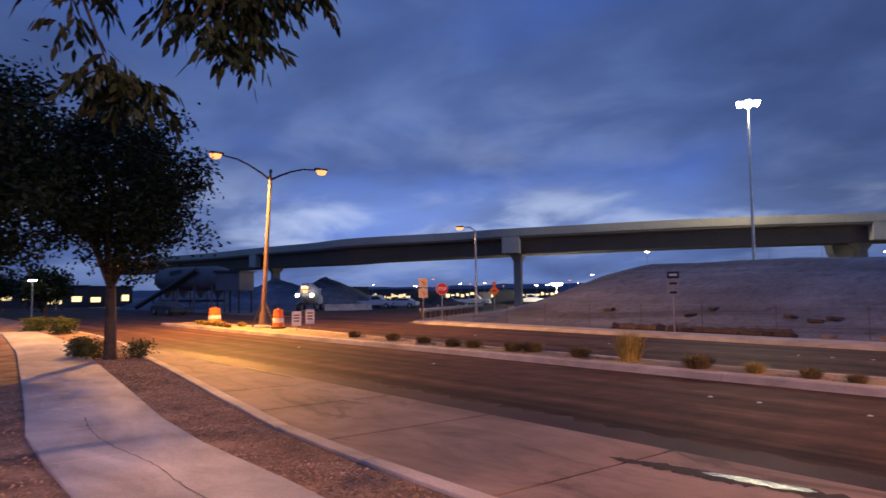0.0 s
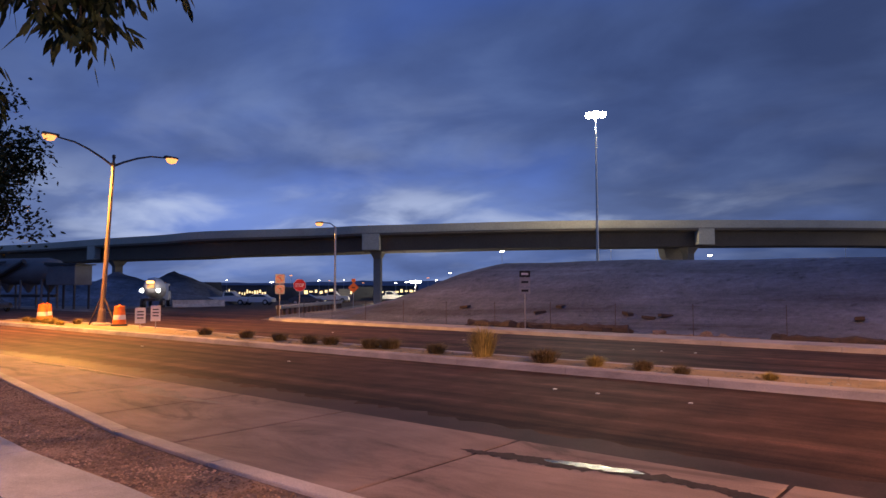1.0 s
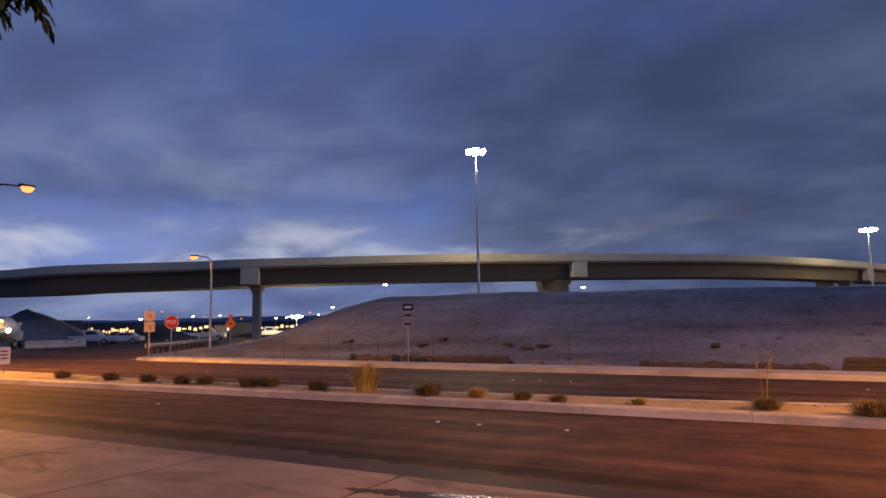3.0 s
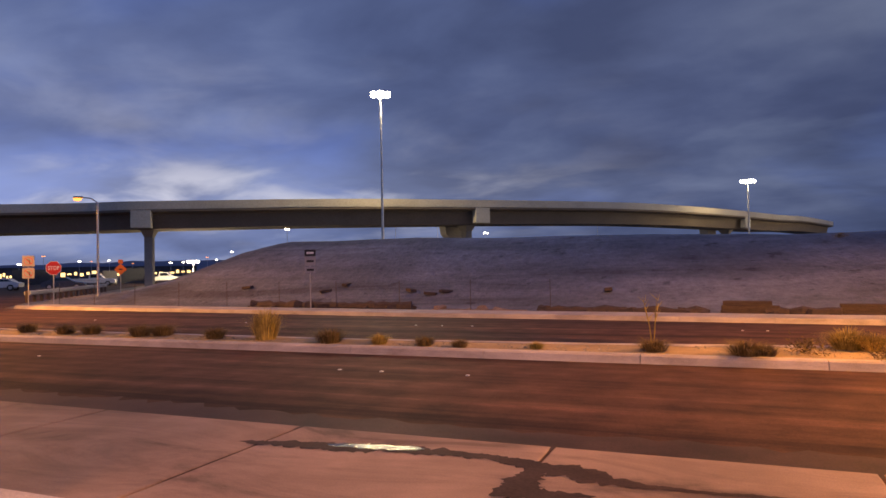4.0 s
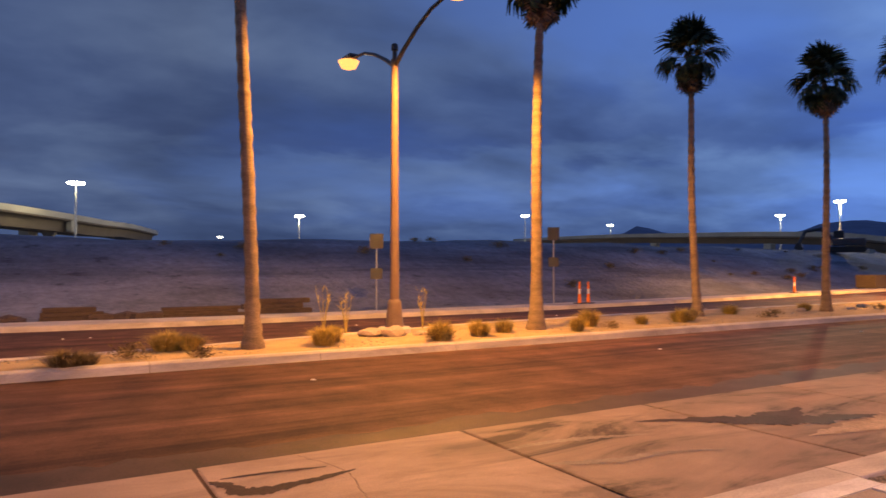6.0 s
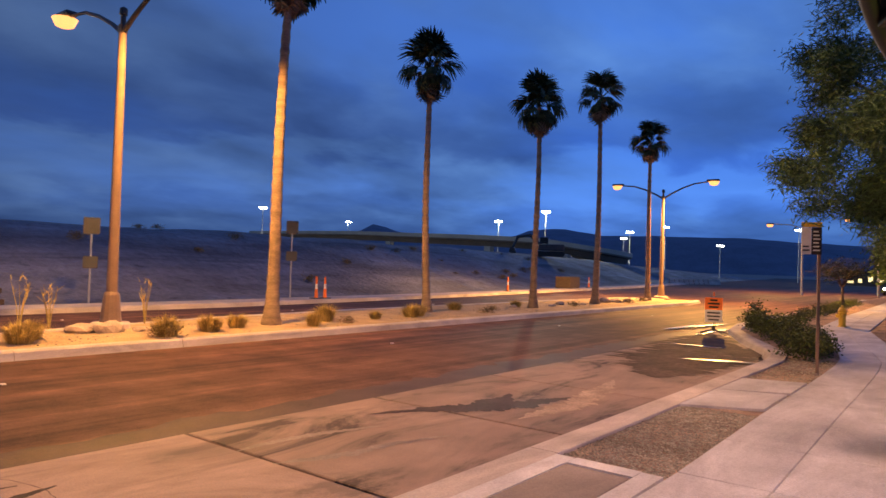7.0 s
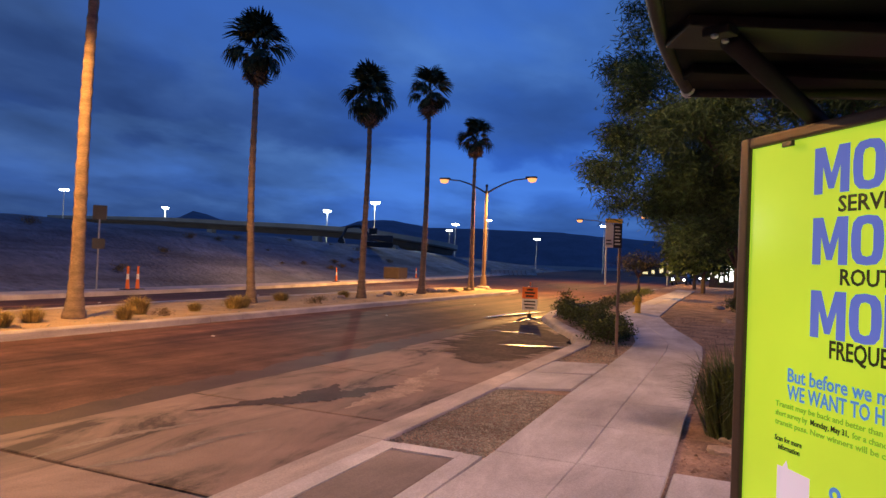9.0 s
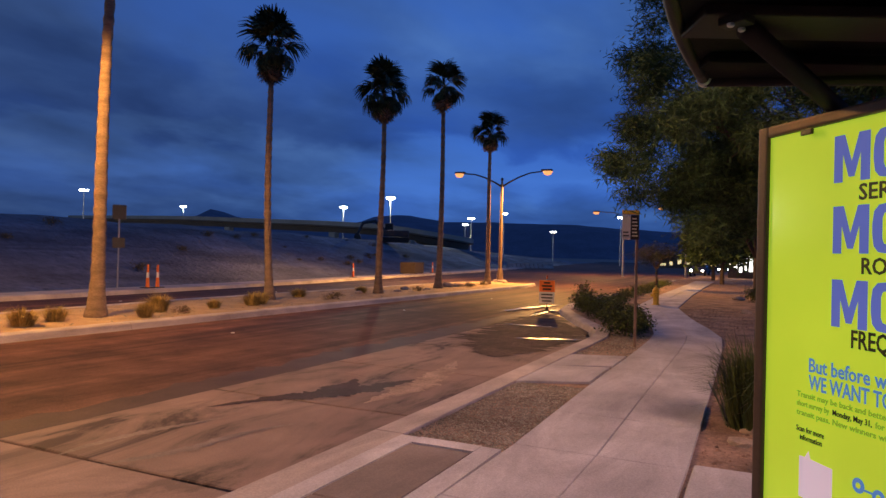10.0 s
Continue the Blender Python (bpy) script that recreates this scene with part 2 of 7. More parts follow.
def hill_material():
    """Graded earth: pale and dark drifts down the slope, patches of clods, fine grit."""
    mt = material("embankment_earth", (0.148, 0.16, 0.19), 0.95, 0.22, 0.22, 2.6, 1.0, far=0.25)
    t = mt.node_tree
    L = t.links.new
    sh = t.nodes["Principled BSDF"]
    geo = t.nodes.new("ShaderNodeNewGeometry")
    mp = t.nodes.new("ShaderNodeMapping")
    mp.inputs["Scale"].default_value = (0.05, 0.16, 0.9)
    L(geo.outputs["Position"], mp.inputs[0])
    drift = node(t, "ShaderNodeTexNoise", Scale=1.0, Detail=8.0, Roughness=0.6, Distortion=0.8)
    L(mp.outputs[0], drift.inputs["Vector"])
    r = ramp(t, [(0.36, (0.55, 0.54, 0.55)), (0.46, (0.9, 0.9, 0.91)), (0.56, (1.12, 1.12, 1.13)), (0.68, (1.5, 1.5, 1.52))])
    L(drift.outputs[0], r.inputs[0])
    clod = node(t, "ShaderNodeTexNoise", Scale=1.1, Detail=5.0, Roughness=0.65)
    L(geo.outputs["Position"], clod.inputs["Vector"])
    c = ramp(t, [(0.30, (0.45, 0.45, 0.46)), (0.40, (0.95, 0.95, 0.95)), (0.6, (1.06, 1.06, 1.06))])
    L(clod.outputs[0], c.inputs[0])
    old = sh.inputs["Base Color"].links[0].from_socket
    a = mix(t, 1.0, old, r.outputs[0], "MULTIPLY")
    L(mix(t, 1.0, a, c.outputs[0], "MULTIPLY"), sh.inputs["Base Color"])
    return mt


M_ASPHALT = asphalt_material()
M_BAY = concrete_material("bay_concrete", (0.26, 0.19, 0.165), 0.5)
M_BAYDIRTY = concrete_material("dirty_bay_concrete", (0.20, 0.145, 0.125), 0.85, 0.1)
M_WALK = concrete_material("walk_concrete", (0.47, 0.47, 0.48), 0.2)
M_DARKSLAB = concrete_material("weathered_slab", (0.21, 0.175, 0.155), 0.3)
M_KERB = concrete_material("kerb_concrete", (0.42, 0.38, 0.35), 0.25)
M_DIRT = material("gravel_dirt", (0.22, 0.15, 0.112), 0.95, 0.35, 1.6, 30.0, 1.0, tint=(0.34, 0.235, 0.17), far=0.03)
M_SAND = material("median_sand", (0.38, 0.28, 0.16), 0.95, 0.2, 1.5, 50.0, 0.7, far=0.02)
M_EARTH = material("open_earth", (0.23, 0.19, 0.165), 0.95, 0.25, 0.15, 6.0, 0.6, far=0.1)
M_HILL = hill_material()
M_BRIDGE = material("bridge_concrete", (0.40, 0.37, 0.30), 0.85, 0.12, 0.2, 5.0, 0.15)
# darker copy of the bridge concrete: the unlit look of the columns is coloured in
M_PIER_SHADED = material("shaded_pier_concrete", (0.23, 0.215, 0.20), 0.9, 0.14, 0.3, 5.0, 0.15)
# brownish concrete, darkened in colour for the shade below the parapet
M_GIRDER_SHADED = material("shaded_girder_concrete", (0.145, 0.115, 0.085), 0.9, 0.12, 0.2, 5.0, 0.15)
M_TRUNK = material("palm_bark", (0.23, 0.17, 0.12), 0.95, 0.3, 2.0, 18.0, 0.8, stretch=(1, 1, 3))
M_BARK = material("bark", (0.10, 0.075, 0.06), 0.95, 0.3, 3.0, 25.0, 0.8)
M_FROND = leafy("palm_frond", (0.035, 0.055, 0.028))
M_DEADFROND = leafy("dry_frond", (0.17, 0.135, 0.10))
# near-black leaf colour, with the shade of an unlit silhouette put in
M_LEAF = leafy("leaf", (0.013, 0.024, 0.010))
M_LEAF_FINE = leafy("fine_leaf", (0.07, 0.12, 0.04))
M_HEDGE = leafy("hedge_leaf", (0.075, 0.10, 0.03))
M_GRASS = leafy("dry_grass", (0.42, 0.33, 0.11), 0.8)
M_SCRUB = leafy("dark_scrub", (0.20, 0.15, 0.07), 0.8)
M_POLE = material("painted_pole", (0.17, 0.115, 0.085), 0.5, 0.12, 3.0, 40.0, 0.1)
M_STEEL = material("galvanised_steel", (0.42, 0.43, 0.44), 0.42, 0.1, 4.0, 60.0, 0.08, metal=0.8)
M_DARKMETAL = material("dark_metal", (0.035, 0.03, 0.03), 0.45, 0.15, 4.0, 60.0, 0.05)
M_BROWNMETAL = material("brown_metal", (0.06, 0.042, 0.038), 0.45, 0.12, 4.0, 60.0, 0.05)
M_ORANGE = material("safety_orange", (0.85, 0.20, 0.03), 0.5, 0.1, 4.0, 40.0, 0.05)
M_WHITE = material("white_sheeting", (0.75, 0.74, 0.72), 0.5, 0.08, 4.0, 40.0, 0.0)
M_BLACK = material("black_rubber", (0.02, 0.02, 0.02), 0.8, 0.2, 4.0, 40.0, 0.1)
M_RED = material("stop_red", (0.55, 0.03, 0.03), 0.5, 0.08, 4.0, 40.0, 0.0)
M_YELLOW = material("hydrant_yellow", (0.75, 0.48, 0.04), 0.5, 0.12, 6.0, 40.0, 0.05)
M_CARWHITE = material("white_car_paint", (0.6, 0.6, 0.6), 0.25, 0.05, 3.0, 40.0, 0.0)
M_CARDARK = material("dark_car_paint", (0.04, 0.045, 0.055), 0.25, 0.1, 3.0, 40.0, 0.0)
M_GLASS = material("dark_glass", (0.02, 0.022, 0.025), 0.08, 0.05, 3.0, 40.0, 0.0)
M_ROCK = material("pale_rock", (0.38, 0.31, 0.25), 0.9, 0.2, 3.0, 30.0, 0.5)
M_WOOD = material("weathered_wood", (0.075, 0.055, 0.045), 0.9, 0.25, 3.0, 40.0, 0.4, stretch=(1, 1, 4))
# the haze of distance is put into this blue base colour
M_MOUNTAIN = material("haze_blue_mountain", (0.10, 0.12, 0.18), 1.0, 0.15, 0.01, 0.1, 0.0)
M_SODIUM = glowing("sodium_glow", (1.0, 0.39, 0.12), 2.0)
M_MASTGLOW = glowing("mast_glow", (1.0, 0.95, 0.8), 30.0)
M_HEADLIGHT = glowing("headlight_glow", (1.0, 0.95, 0.85), 20.0)
M_AMBER = glowing("amber_glow", (1.0, 0.4, 0.08), 12.0)


def wet_material(name, colour, rough):
    mt = material(name, colour, rough, 0.25, 2.0, 30.0, 0.12, far=0.004, spec=0.08)
    return mt


M_WET = wet_material("ground_mark", (0.055, 0.040, 0.036), 0.6)
M_MUD = material("wet_mud", (0.062, 0.042, 0.033), 0.8, 0.5, 1.6, 9.0, 0.8, far=0.03, spec=0.2)
M_DARKASPHALT = material("dark_asphalt", (0.046, 0.028, 0.023), 0.65, 0.4, 1.2, 40.0, 0.3, far=0.005, spec=0.3)
M_DUST = material("dry_dust", (0.30, 0.235, 0.20), 0.9, 0.35, 2.2, 30.0, 0.1)
M_STAIN = material("dry_oil_stain", (0.17, 0.14, 0.125), 0.6, 0.3, 2.0, 30.0, 0.1)


# ---------------------------------------------------------------- ground, roads, kerbs
NEAR_KERB = [(-160, 7.4), (-60, 6.9), (-34, 6.7), (-27, 6.25), (-20, 5.25), (-16.3, 4.8), (-11.5, 4.15), (-8.2, 3.72), (-6, 3.62), (14.6, 3.66), (15.6, 3.8), (16.5, 4.1), (18.9, 5.2), (21.5, 6.25), (24, 6.7), (40, 7.0), (160, 8.5)]
MED_NEAR = [(-46.5, 12.95), (-44, 12.81), (38, 12.81), (41.5, 13.3)]
MED_FAR = [(-46.5, 14.6), (-44, 15.3), (-34, 15.9), (-20, 14.6), (-8, 14.35), (-2.5, 14.65), (2, 15.15), (11, 17.1), (17, 17.6), (38, 17.6), (41.5, 16.4)]
FAR_KERB = [(-36, 25.6), (-34, 25.1), (-20, 23.9), (-11, 22.95), (-4, 22.5), (4, 21.8), (15, 21.9), (32, 23.4), (67, 28.0), (160, 44.0)]
BAY_Y = 6.70


def ground_sheet():
    bm = bm_new()
    rs = [0.0, 60, 140, 300, 700, 1600, 3500]
    rings = []
    for r in rs[1:]:
        rings.append([bm.verts.new((r * math.cos(2 * math.pi * k / 48), r * math.sin(2 * math.pi * k / 48), -0.06)) for k in range(48)])
    c = bm.verts.new((0, 0, -0.06))
    for k in range(48):
        bm.faces.new((c, rings[0][k], rings[0][(k + 1) % 48]))
    for a, b in zip(rings, rings[1:]):
        for k in range(48):
            bm.faces.new((a[k], a[(k + 1) % 48], b[(k + 1) % 48], b[k]))
    setting("ground", bm, M_EARTH, "open desert earth reaching the horizon")


def strip(bm, low, high, z, x0, x1, step=2.0):
    """A flat strip between two polylines along x."""
    xs = spans(x0, x1, step)
    rows = [[bm.verts.new((x, line_at(low, x), z)), bm.verts.new((x, line_at(high, x), z))] for x in xs]
    for a, b in zip(rows, rows[1:]):
        bm.faces.new((a[0], b[0], b[1], a[1]))


def slab(bm, low, high, z0, z1, x0, x1, step=2.0):
    """A thick strip between two polylines along x."""
    xs = spans(x0, x1, step)
    rows = [[bm.verts.new((x, y, z)) for y, z in ((line_at(low, x), z0), (line_at(high, x), z0), (line_at(high, x), z1), (line_at(low, x), z1))] for x in xs]
    for a, b in zip(rows, rows[1:]):
        for k in range(4):
            j = (k + 1) % 4
            bm.faces.new((a[k], b[k], b[j], a[j]))
    bm.faces.new(rows[0])
    bm.faces.new(rows[-1][::-1])


def road():
    bm = bm_new()
    strip(bm, [(-400, 6.0), (400, 3.0)], [(-400, 32), (-37, 25.8), (-34, 25.1)] + FAR_KERB[2:] + [(400, 86)], -0.012, -400, 400, 4.0)
    setting("road", bm, M_ASPHALT, "worn dark asphalt road with tyre-darkened lanes")
    # the side street that leaves beside the guard rail
    bm = bm_new()
    vs = [bm.verts.new((x, y, -0.008)) for x, y in ((-37, 25.7), (-43, 31.5), (-58, 51), (-95, 98), (-150, 170), (-190, 160), (-120, 85), (-78, 42), (-68, 28))]
    bm.faces.new(vs)
    setting("side_street", bm, M_ASPHALT, "asphalt side street leading under the flyover")


def kerb_pieces(owner, line, x0, x1, back, step=3.0, top=0.15, wide=0.29):
    """Kerb stones along a polyline; back: +1 where the raised ground lies towards -y, -1 towards +y."""
    xs = []
    for a, b in zip(line, line[1:]):
        lo, hi = max(a[0], x0), min(b[0], x1)
        if hi - lo > 0.01:
            xs += spans(lo, hi, step)[:-1]
    xs.append(min(line[-1][0], x1))
    for a, b in zip(xs, xs[1:]):
        pa, pb = Vector((a, line_at(line, a))), Vector((b, line_at(line, b)))
        d = (pb - pa).normalized()
        nrm = Vector((d.y, -d.x)) * back
        g = d * 0.006
        bm = bm_new()
        rings = []
        for p in (pa + g, pb - g):
            prof = [(-0.03, -0.05), (0.0, 0.02), (0.03, top - 0.03), (0.07, top), (wide - 0.01, top), (wide, top - 0.01), (wide, -0.05)]
            rings.append([bm.verts.new((p.x + nrm.x * o, p.y + nrm.y * o, z)) for o, z in prof])
        n = len(rings[0])
        for k in range(n):
            bm.faces.new((rings[0][k], rings[0][(k + 1) % n], rings[1][(k + 1) % n], rings[1][k]))
        bm.faces.new(rings[0])
        bm.faces.new(rings[1][::-1])
        part("kerb_stone", bm, M_KERB, owner)


def near_verge():
    bm = bm_new()
    inner = [(x, y - 0.25) for x, y in NEAR_KERB]
    slab(bm, [(-160, -60), (160, -60)], inner, -0.05, 0.115, -160, 160, 1.0)
    setting("verge_ground", bm, M_DIRT, "brown gravelly dirt beside the sidewalk")


def median_ground():
    bm = bm_new()
    near = [(x, y + 0.25) for x, y in MED_NEAR]
    far = [(x, y - 0.25) for x, y in MED_FAR]
    slab(bm, near, far, -0.05, 0.13, -46.3, 41.3, 0.8)
    for v in bm.verts:
        if v.co.z > 0:
            v.co.z += 0.05 * noise.noise(v.co * 0.6)
    setting("median", bm, M_SAND, "sandy raised median with kerbs")


WALK_OUT = [(-60, 5.2), (-38, 5.1), (-28.5, 4.68), (-19.8, 3.73), (-12, 2.83), (-8.75, 2.45), (-6, 2.5), (5.6, 2.28), (9.2, 2.36), (12.3, 2.38), (15.5, 2.45), (17.5, 2.75), (20.4, 3.5), (25.2, 4.4), (35, 4.8), (70, 5.6)]
WALK_IN = [(-60, 3.7), (-38, 3.4), (-24.7, 2.5), (-12.3, 1.23), (-9.1, 0.86), (-6.4, 0.9), (5.3, 0.82), (8.4, 0.87), (14, 0.98), (16, 1.1), (18, 1.5), (20.4, 2.1), (25.2, 3.0), (35, 3.4), (70, 4.2)]


def quad_slab(bm, corners, z0, z1, gap=0.006):
    c = sum((Vector(p) for p in corners), Vector((0, 0))) / 4
    pts = []
    for p in corners:
        d = (c - Vector(p))
        pts.append(Vector(p) + d * (gap / max(d.length, 0.01)) * 1.4)
    low = [bm.verts.new((p.x, p.y, z0)) for p in pts]
    mid = [bm.verts.new((p.x, p.y, z1 - 0.008)) for p in pts]
    top = [bm.verts.new(((p + (c - p) * 0.012).x, (p + (c - p) * 0.012).y, z1)) for p in pts]
    for a, b in ((low, mid), (mid, top)):
        for k in range(4):
            j = (k + 1) % 4
            bm.faces.new((a[k], a[j], b[j], b[k]))
    bm.faces.new(top)


def sidewalk():
    walk_ob = tagged(new("sidewalk"), "pale concrete sidewalk in jointed slabs", kind="structure")
    xs = spans(-40, -6, 1.9) + spans(-6, 16, 1.5)[1:] + spans(16, 60, 1.8)[1:]
    for a, b in zip(xs, xs[1:]):
        cols = (0.0, 0.5, 1.0) if a > -6.1 else (0.0, 1.0)
        for u, v in zip(cols, cols[1:]):
            def at(x, w):
                return (x, line_at(WALK_IN, x) * (1 - w) + line_at(WALK_OUT, x) * w)
            bm = bm_new()
            quad_slab(bm, [at(a, u), at(b, u), at(b, v), at(a, v)], 0.05, 0.15 + random.uniform(-0.002, 0.002))
            part("slab", bm, M_WALK, walk_ob)
    # shelter pad beside the sidewalk and the boarding pads towards the kerb
    for x0, x1 in zip(spans(-2.0, 5.9, 2.0), spans(-2.0, 5.9, 2.0)[1:]):
        bm = bm_new()
        quad_slab(bm, [(x0, -1.7), (x1, -1.7), (x1, 0.8), (x0, 0.8)], 0.05, 0.15)
        part("slab", bm, M_WALK, walk_ob)
    for x0, x1 in ((-0.4, 1.0), (1.0, 2.4), (2.4, 3.85), (3.85, 5.3)):
        bm = bm_new()
        quad_slab(bm, [(x0, 2.5), (x1, 2.5), (x1, 3.08), (x0, 3.08)], 0.05, 0.15)
        part("slab", bm, M_DARKSLAB, walk_ob, "dark weathered concrete slab")
    bm = bm_new()
    box(bm, -0.5, 5.5, 3.09, 3.275, 0.05, 0.152)
    part("border_strip", bm, M_WALK, walk_ob)
    bm = bm_new()
    box(bm, -0.5, 5.5, 2.31, 2.49, 0.05, 0.152)
    part("border_strip", bm, M_WALK, walk_ob)
    bm = bm_new()
    box(bm, 5.33, 5.52, 2.495, 3.085, 0.05, 0.152)
    part("border_strip", bm, M_WALK, walk_ob)
    for x0, x1 in ((8.68, 10.2), (10.2, 11.6)):
        bm = bm_new()
        quad_slab(bm, [(x0 + 0.46, 2.39), (x1 + 0.3, 2.4), (x1, 3.28), (x0, 3.28)], 0.05, 0.15)
        part("slab", bm, M_WALK, walk_ob)


def bus_bay():
    bay = tagged(new("bus_bay"), "stained concrete bus bay in jointed panels", kind="structure")
    xs = [-27.5, -24.6, -21.6, -18.6, -15.6, -12.9, -10.4, -7.75, -4.65, -1.66, 1.17, 3.96, 6.73, 9.5, 12.3, 15.0, 17.8, 20.6, 23.2]
    for a, b in zip(xs, xs[1:]):
        ya, yb = line_at(NEAR_KERB, a) + 0.02, line_at(NEAR_KERB, b) + 0.02
        bm = bm_new()
        quad_slab(bm, [(a, ya), (b, yb), (b, BAY_Y), (a, BAY_Y)], -0.1, 0.0, 0.02)
        part("panel", bm, M_BAYDIRTY if a > 3.9 else M_BAY, bay)


def far_side():
    bm = bm_new()
    back = [(x, y + 1.6) for x, y in FAR_KERB]
    slab(bm, [(x, y + 0.27) for x, y in FAR_KERB], back, -0.05, 0.15, -35.5, 158, 2.0)
    setting("far_pavement", bm, M_KERB, "narrow pale far sidewalk below the embankment")


# embankment: a long earth bank with a flat top; it falls to the ground at the end by the side street
CREST_Z = [(-60, 0.0), (-44, 0.0), (-40, 0.6), (-32, 3.1), (-28, 3.7), (-20, 3.65), (-8, 3.45), (0, 3.2), (10, 3.15), (20, 3.35), (45, 3.5), (75, 3.5), (120, 3.4), (170, 2.7), (240, 1.2), (300, 0.0)]


def hill_height(x, y):
    foot = line_at(FAR_KERB, x) + 4.5
    if x > 32:
        foot += (x - 32) * 0.05
    c = line_at(CREST_Z, x)
    k = min(1.0, max(0.0, (y - foot) / 10.5))
    k = k * k * (3 - 2 * k) * 0.35 + k * 0.65
    z = c * k
    if y > foot + 60:
        z *= max(0.0, 1 - (y - foot - 60) / 60)
    rough = noise.noise((x * 0.12, y * 0.12, 1)) * 0.35 + noise.noise((x * 0.5, y * 0.5, 5)) * 0.12 + noise.noise((x * 1.6, y * 1.6, 9)) * 0.05
    if x > 25:
        rough *= 1.3
    return z + rough * min(1.0, max(0.0, z)) * 0.45 - 0.05 * (1 - k)


def embankment():
    bm = bm_new()
    xs = spans(-46, 30, 0.9) + spans(30, 120, 1.8)[1:] + spans(120, 300, 6)[1:]
    vs = spans(0, 1, 1 / 26)
    rows = []
    for x in xs:
        y0 = line_at(FAR_KERB, x) + 1.55
        rows.append([bm.verts.new((x, y0 + 24 * v + 95 * max(0, v - 0.72) ** 1.2, hill_height(x, y0 + 24 * v + 95 * max(0, v - 0.72) ** 1.2))) for v in vs])
    for a, b in zip(rows, rows[1:]):
        for k in range(len(vs) - 1):
            bm.faces.new((a[k], b[k], b[k + 1], a[k + 1]))
    setting("embankment", bm, M_HILL, "grey-brown graded earth embankment", True)


# ---------------------------------------------------------------- flyovers
WEST_TURN = 0.25


def polar(az, dist):
    """The place at a compass bearing and a distance; bearings far to the west are turned a little north."""
    az += WEST_TURN if az < -30 else 0.0
    return Vector((math.sin(radians(az)) * dist, math.cos(radians(az)) * dist))


def smooth_line(pts, n=6):
    out = []
    for i in range(len(pts) - 1):
        p = [Vector(pts[max(0, min(len(pts) - 1, i + k))]) for k in (-1, 0, 1, 2)]
        for k in range(n):
            u = k / n
            out.append(0.5 * ((2 * p[1]) + (p[2] - p[0]) * u + (2 * p[0] - 5 * p[1] + 4 * p[2] - p[3]) * u * u + (3 * p[1] - p[0] - 3 * p[2] + p[3]) * u ** 3))
    out.append(Vector(pts[-1]))
    return out


def sweep(bm, line, profile):
    """Sweep a profile of (outwards, up) along a line of 3D points; outwards lies to the right of its course."""
    rings = []
    for i, p in enumerate(line):
        d = line[min(i + 1, len(line) - 1)] - line[max(i - 1, 0)]
        d = Vector((d.x, d.y, 0)).normalized()
        s = Vector((d.y, -d.x, 0))
        rings.append([bm.verts.new(p + s * o + Vector((0, 0, u))) for o, u in profile])
    n = len(profile)
    for a, b in zip(rings, rings[1:]):
        for k in range(n):
            bm.faces.new((a[k], a[(k + 1) % n], b[(k + 1) % n], b[k]))
    bm.faces.new(rings[0])
    bm.faces.new(rings[-1][::-1])


FLYOVER = [(-79.0, 178, 2.72), (-76.0, 155, 3.02), (-71.6, 133, 3.42), (-67.0, 113, 3.97), (-63.0, 100, 4.37), (-59.6, 92, 4.77), (-51.0, 87, 5.22), (-47.4, 84.5, 5.45), (-41.0, 83, 5.65), (-35.0, 82.5, 5.78), (-27.75, 83, 5.78), (-21.75, 87, 5.62), (-15.75, 93, 5.4), (-7.83, 104, 4.95), (-3.04, 116, 4.48), (1.3, 134, 3.86), (4.0, 152, 3.4), (5.8, 175, 3.15), (7.5, 205, 2.7)]


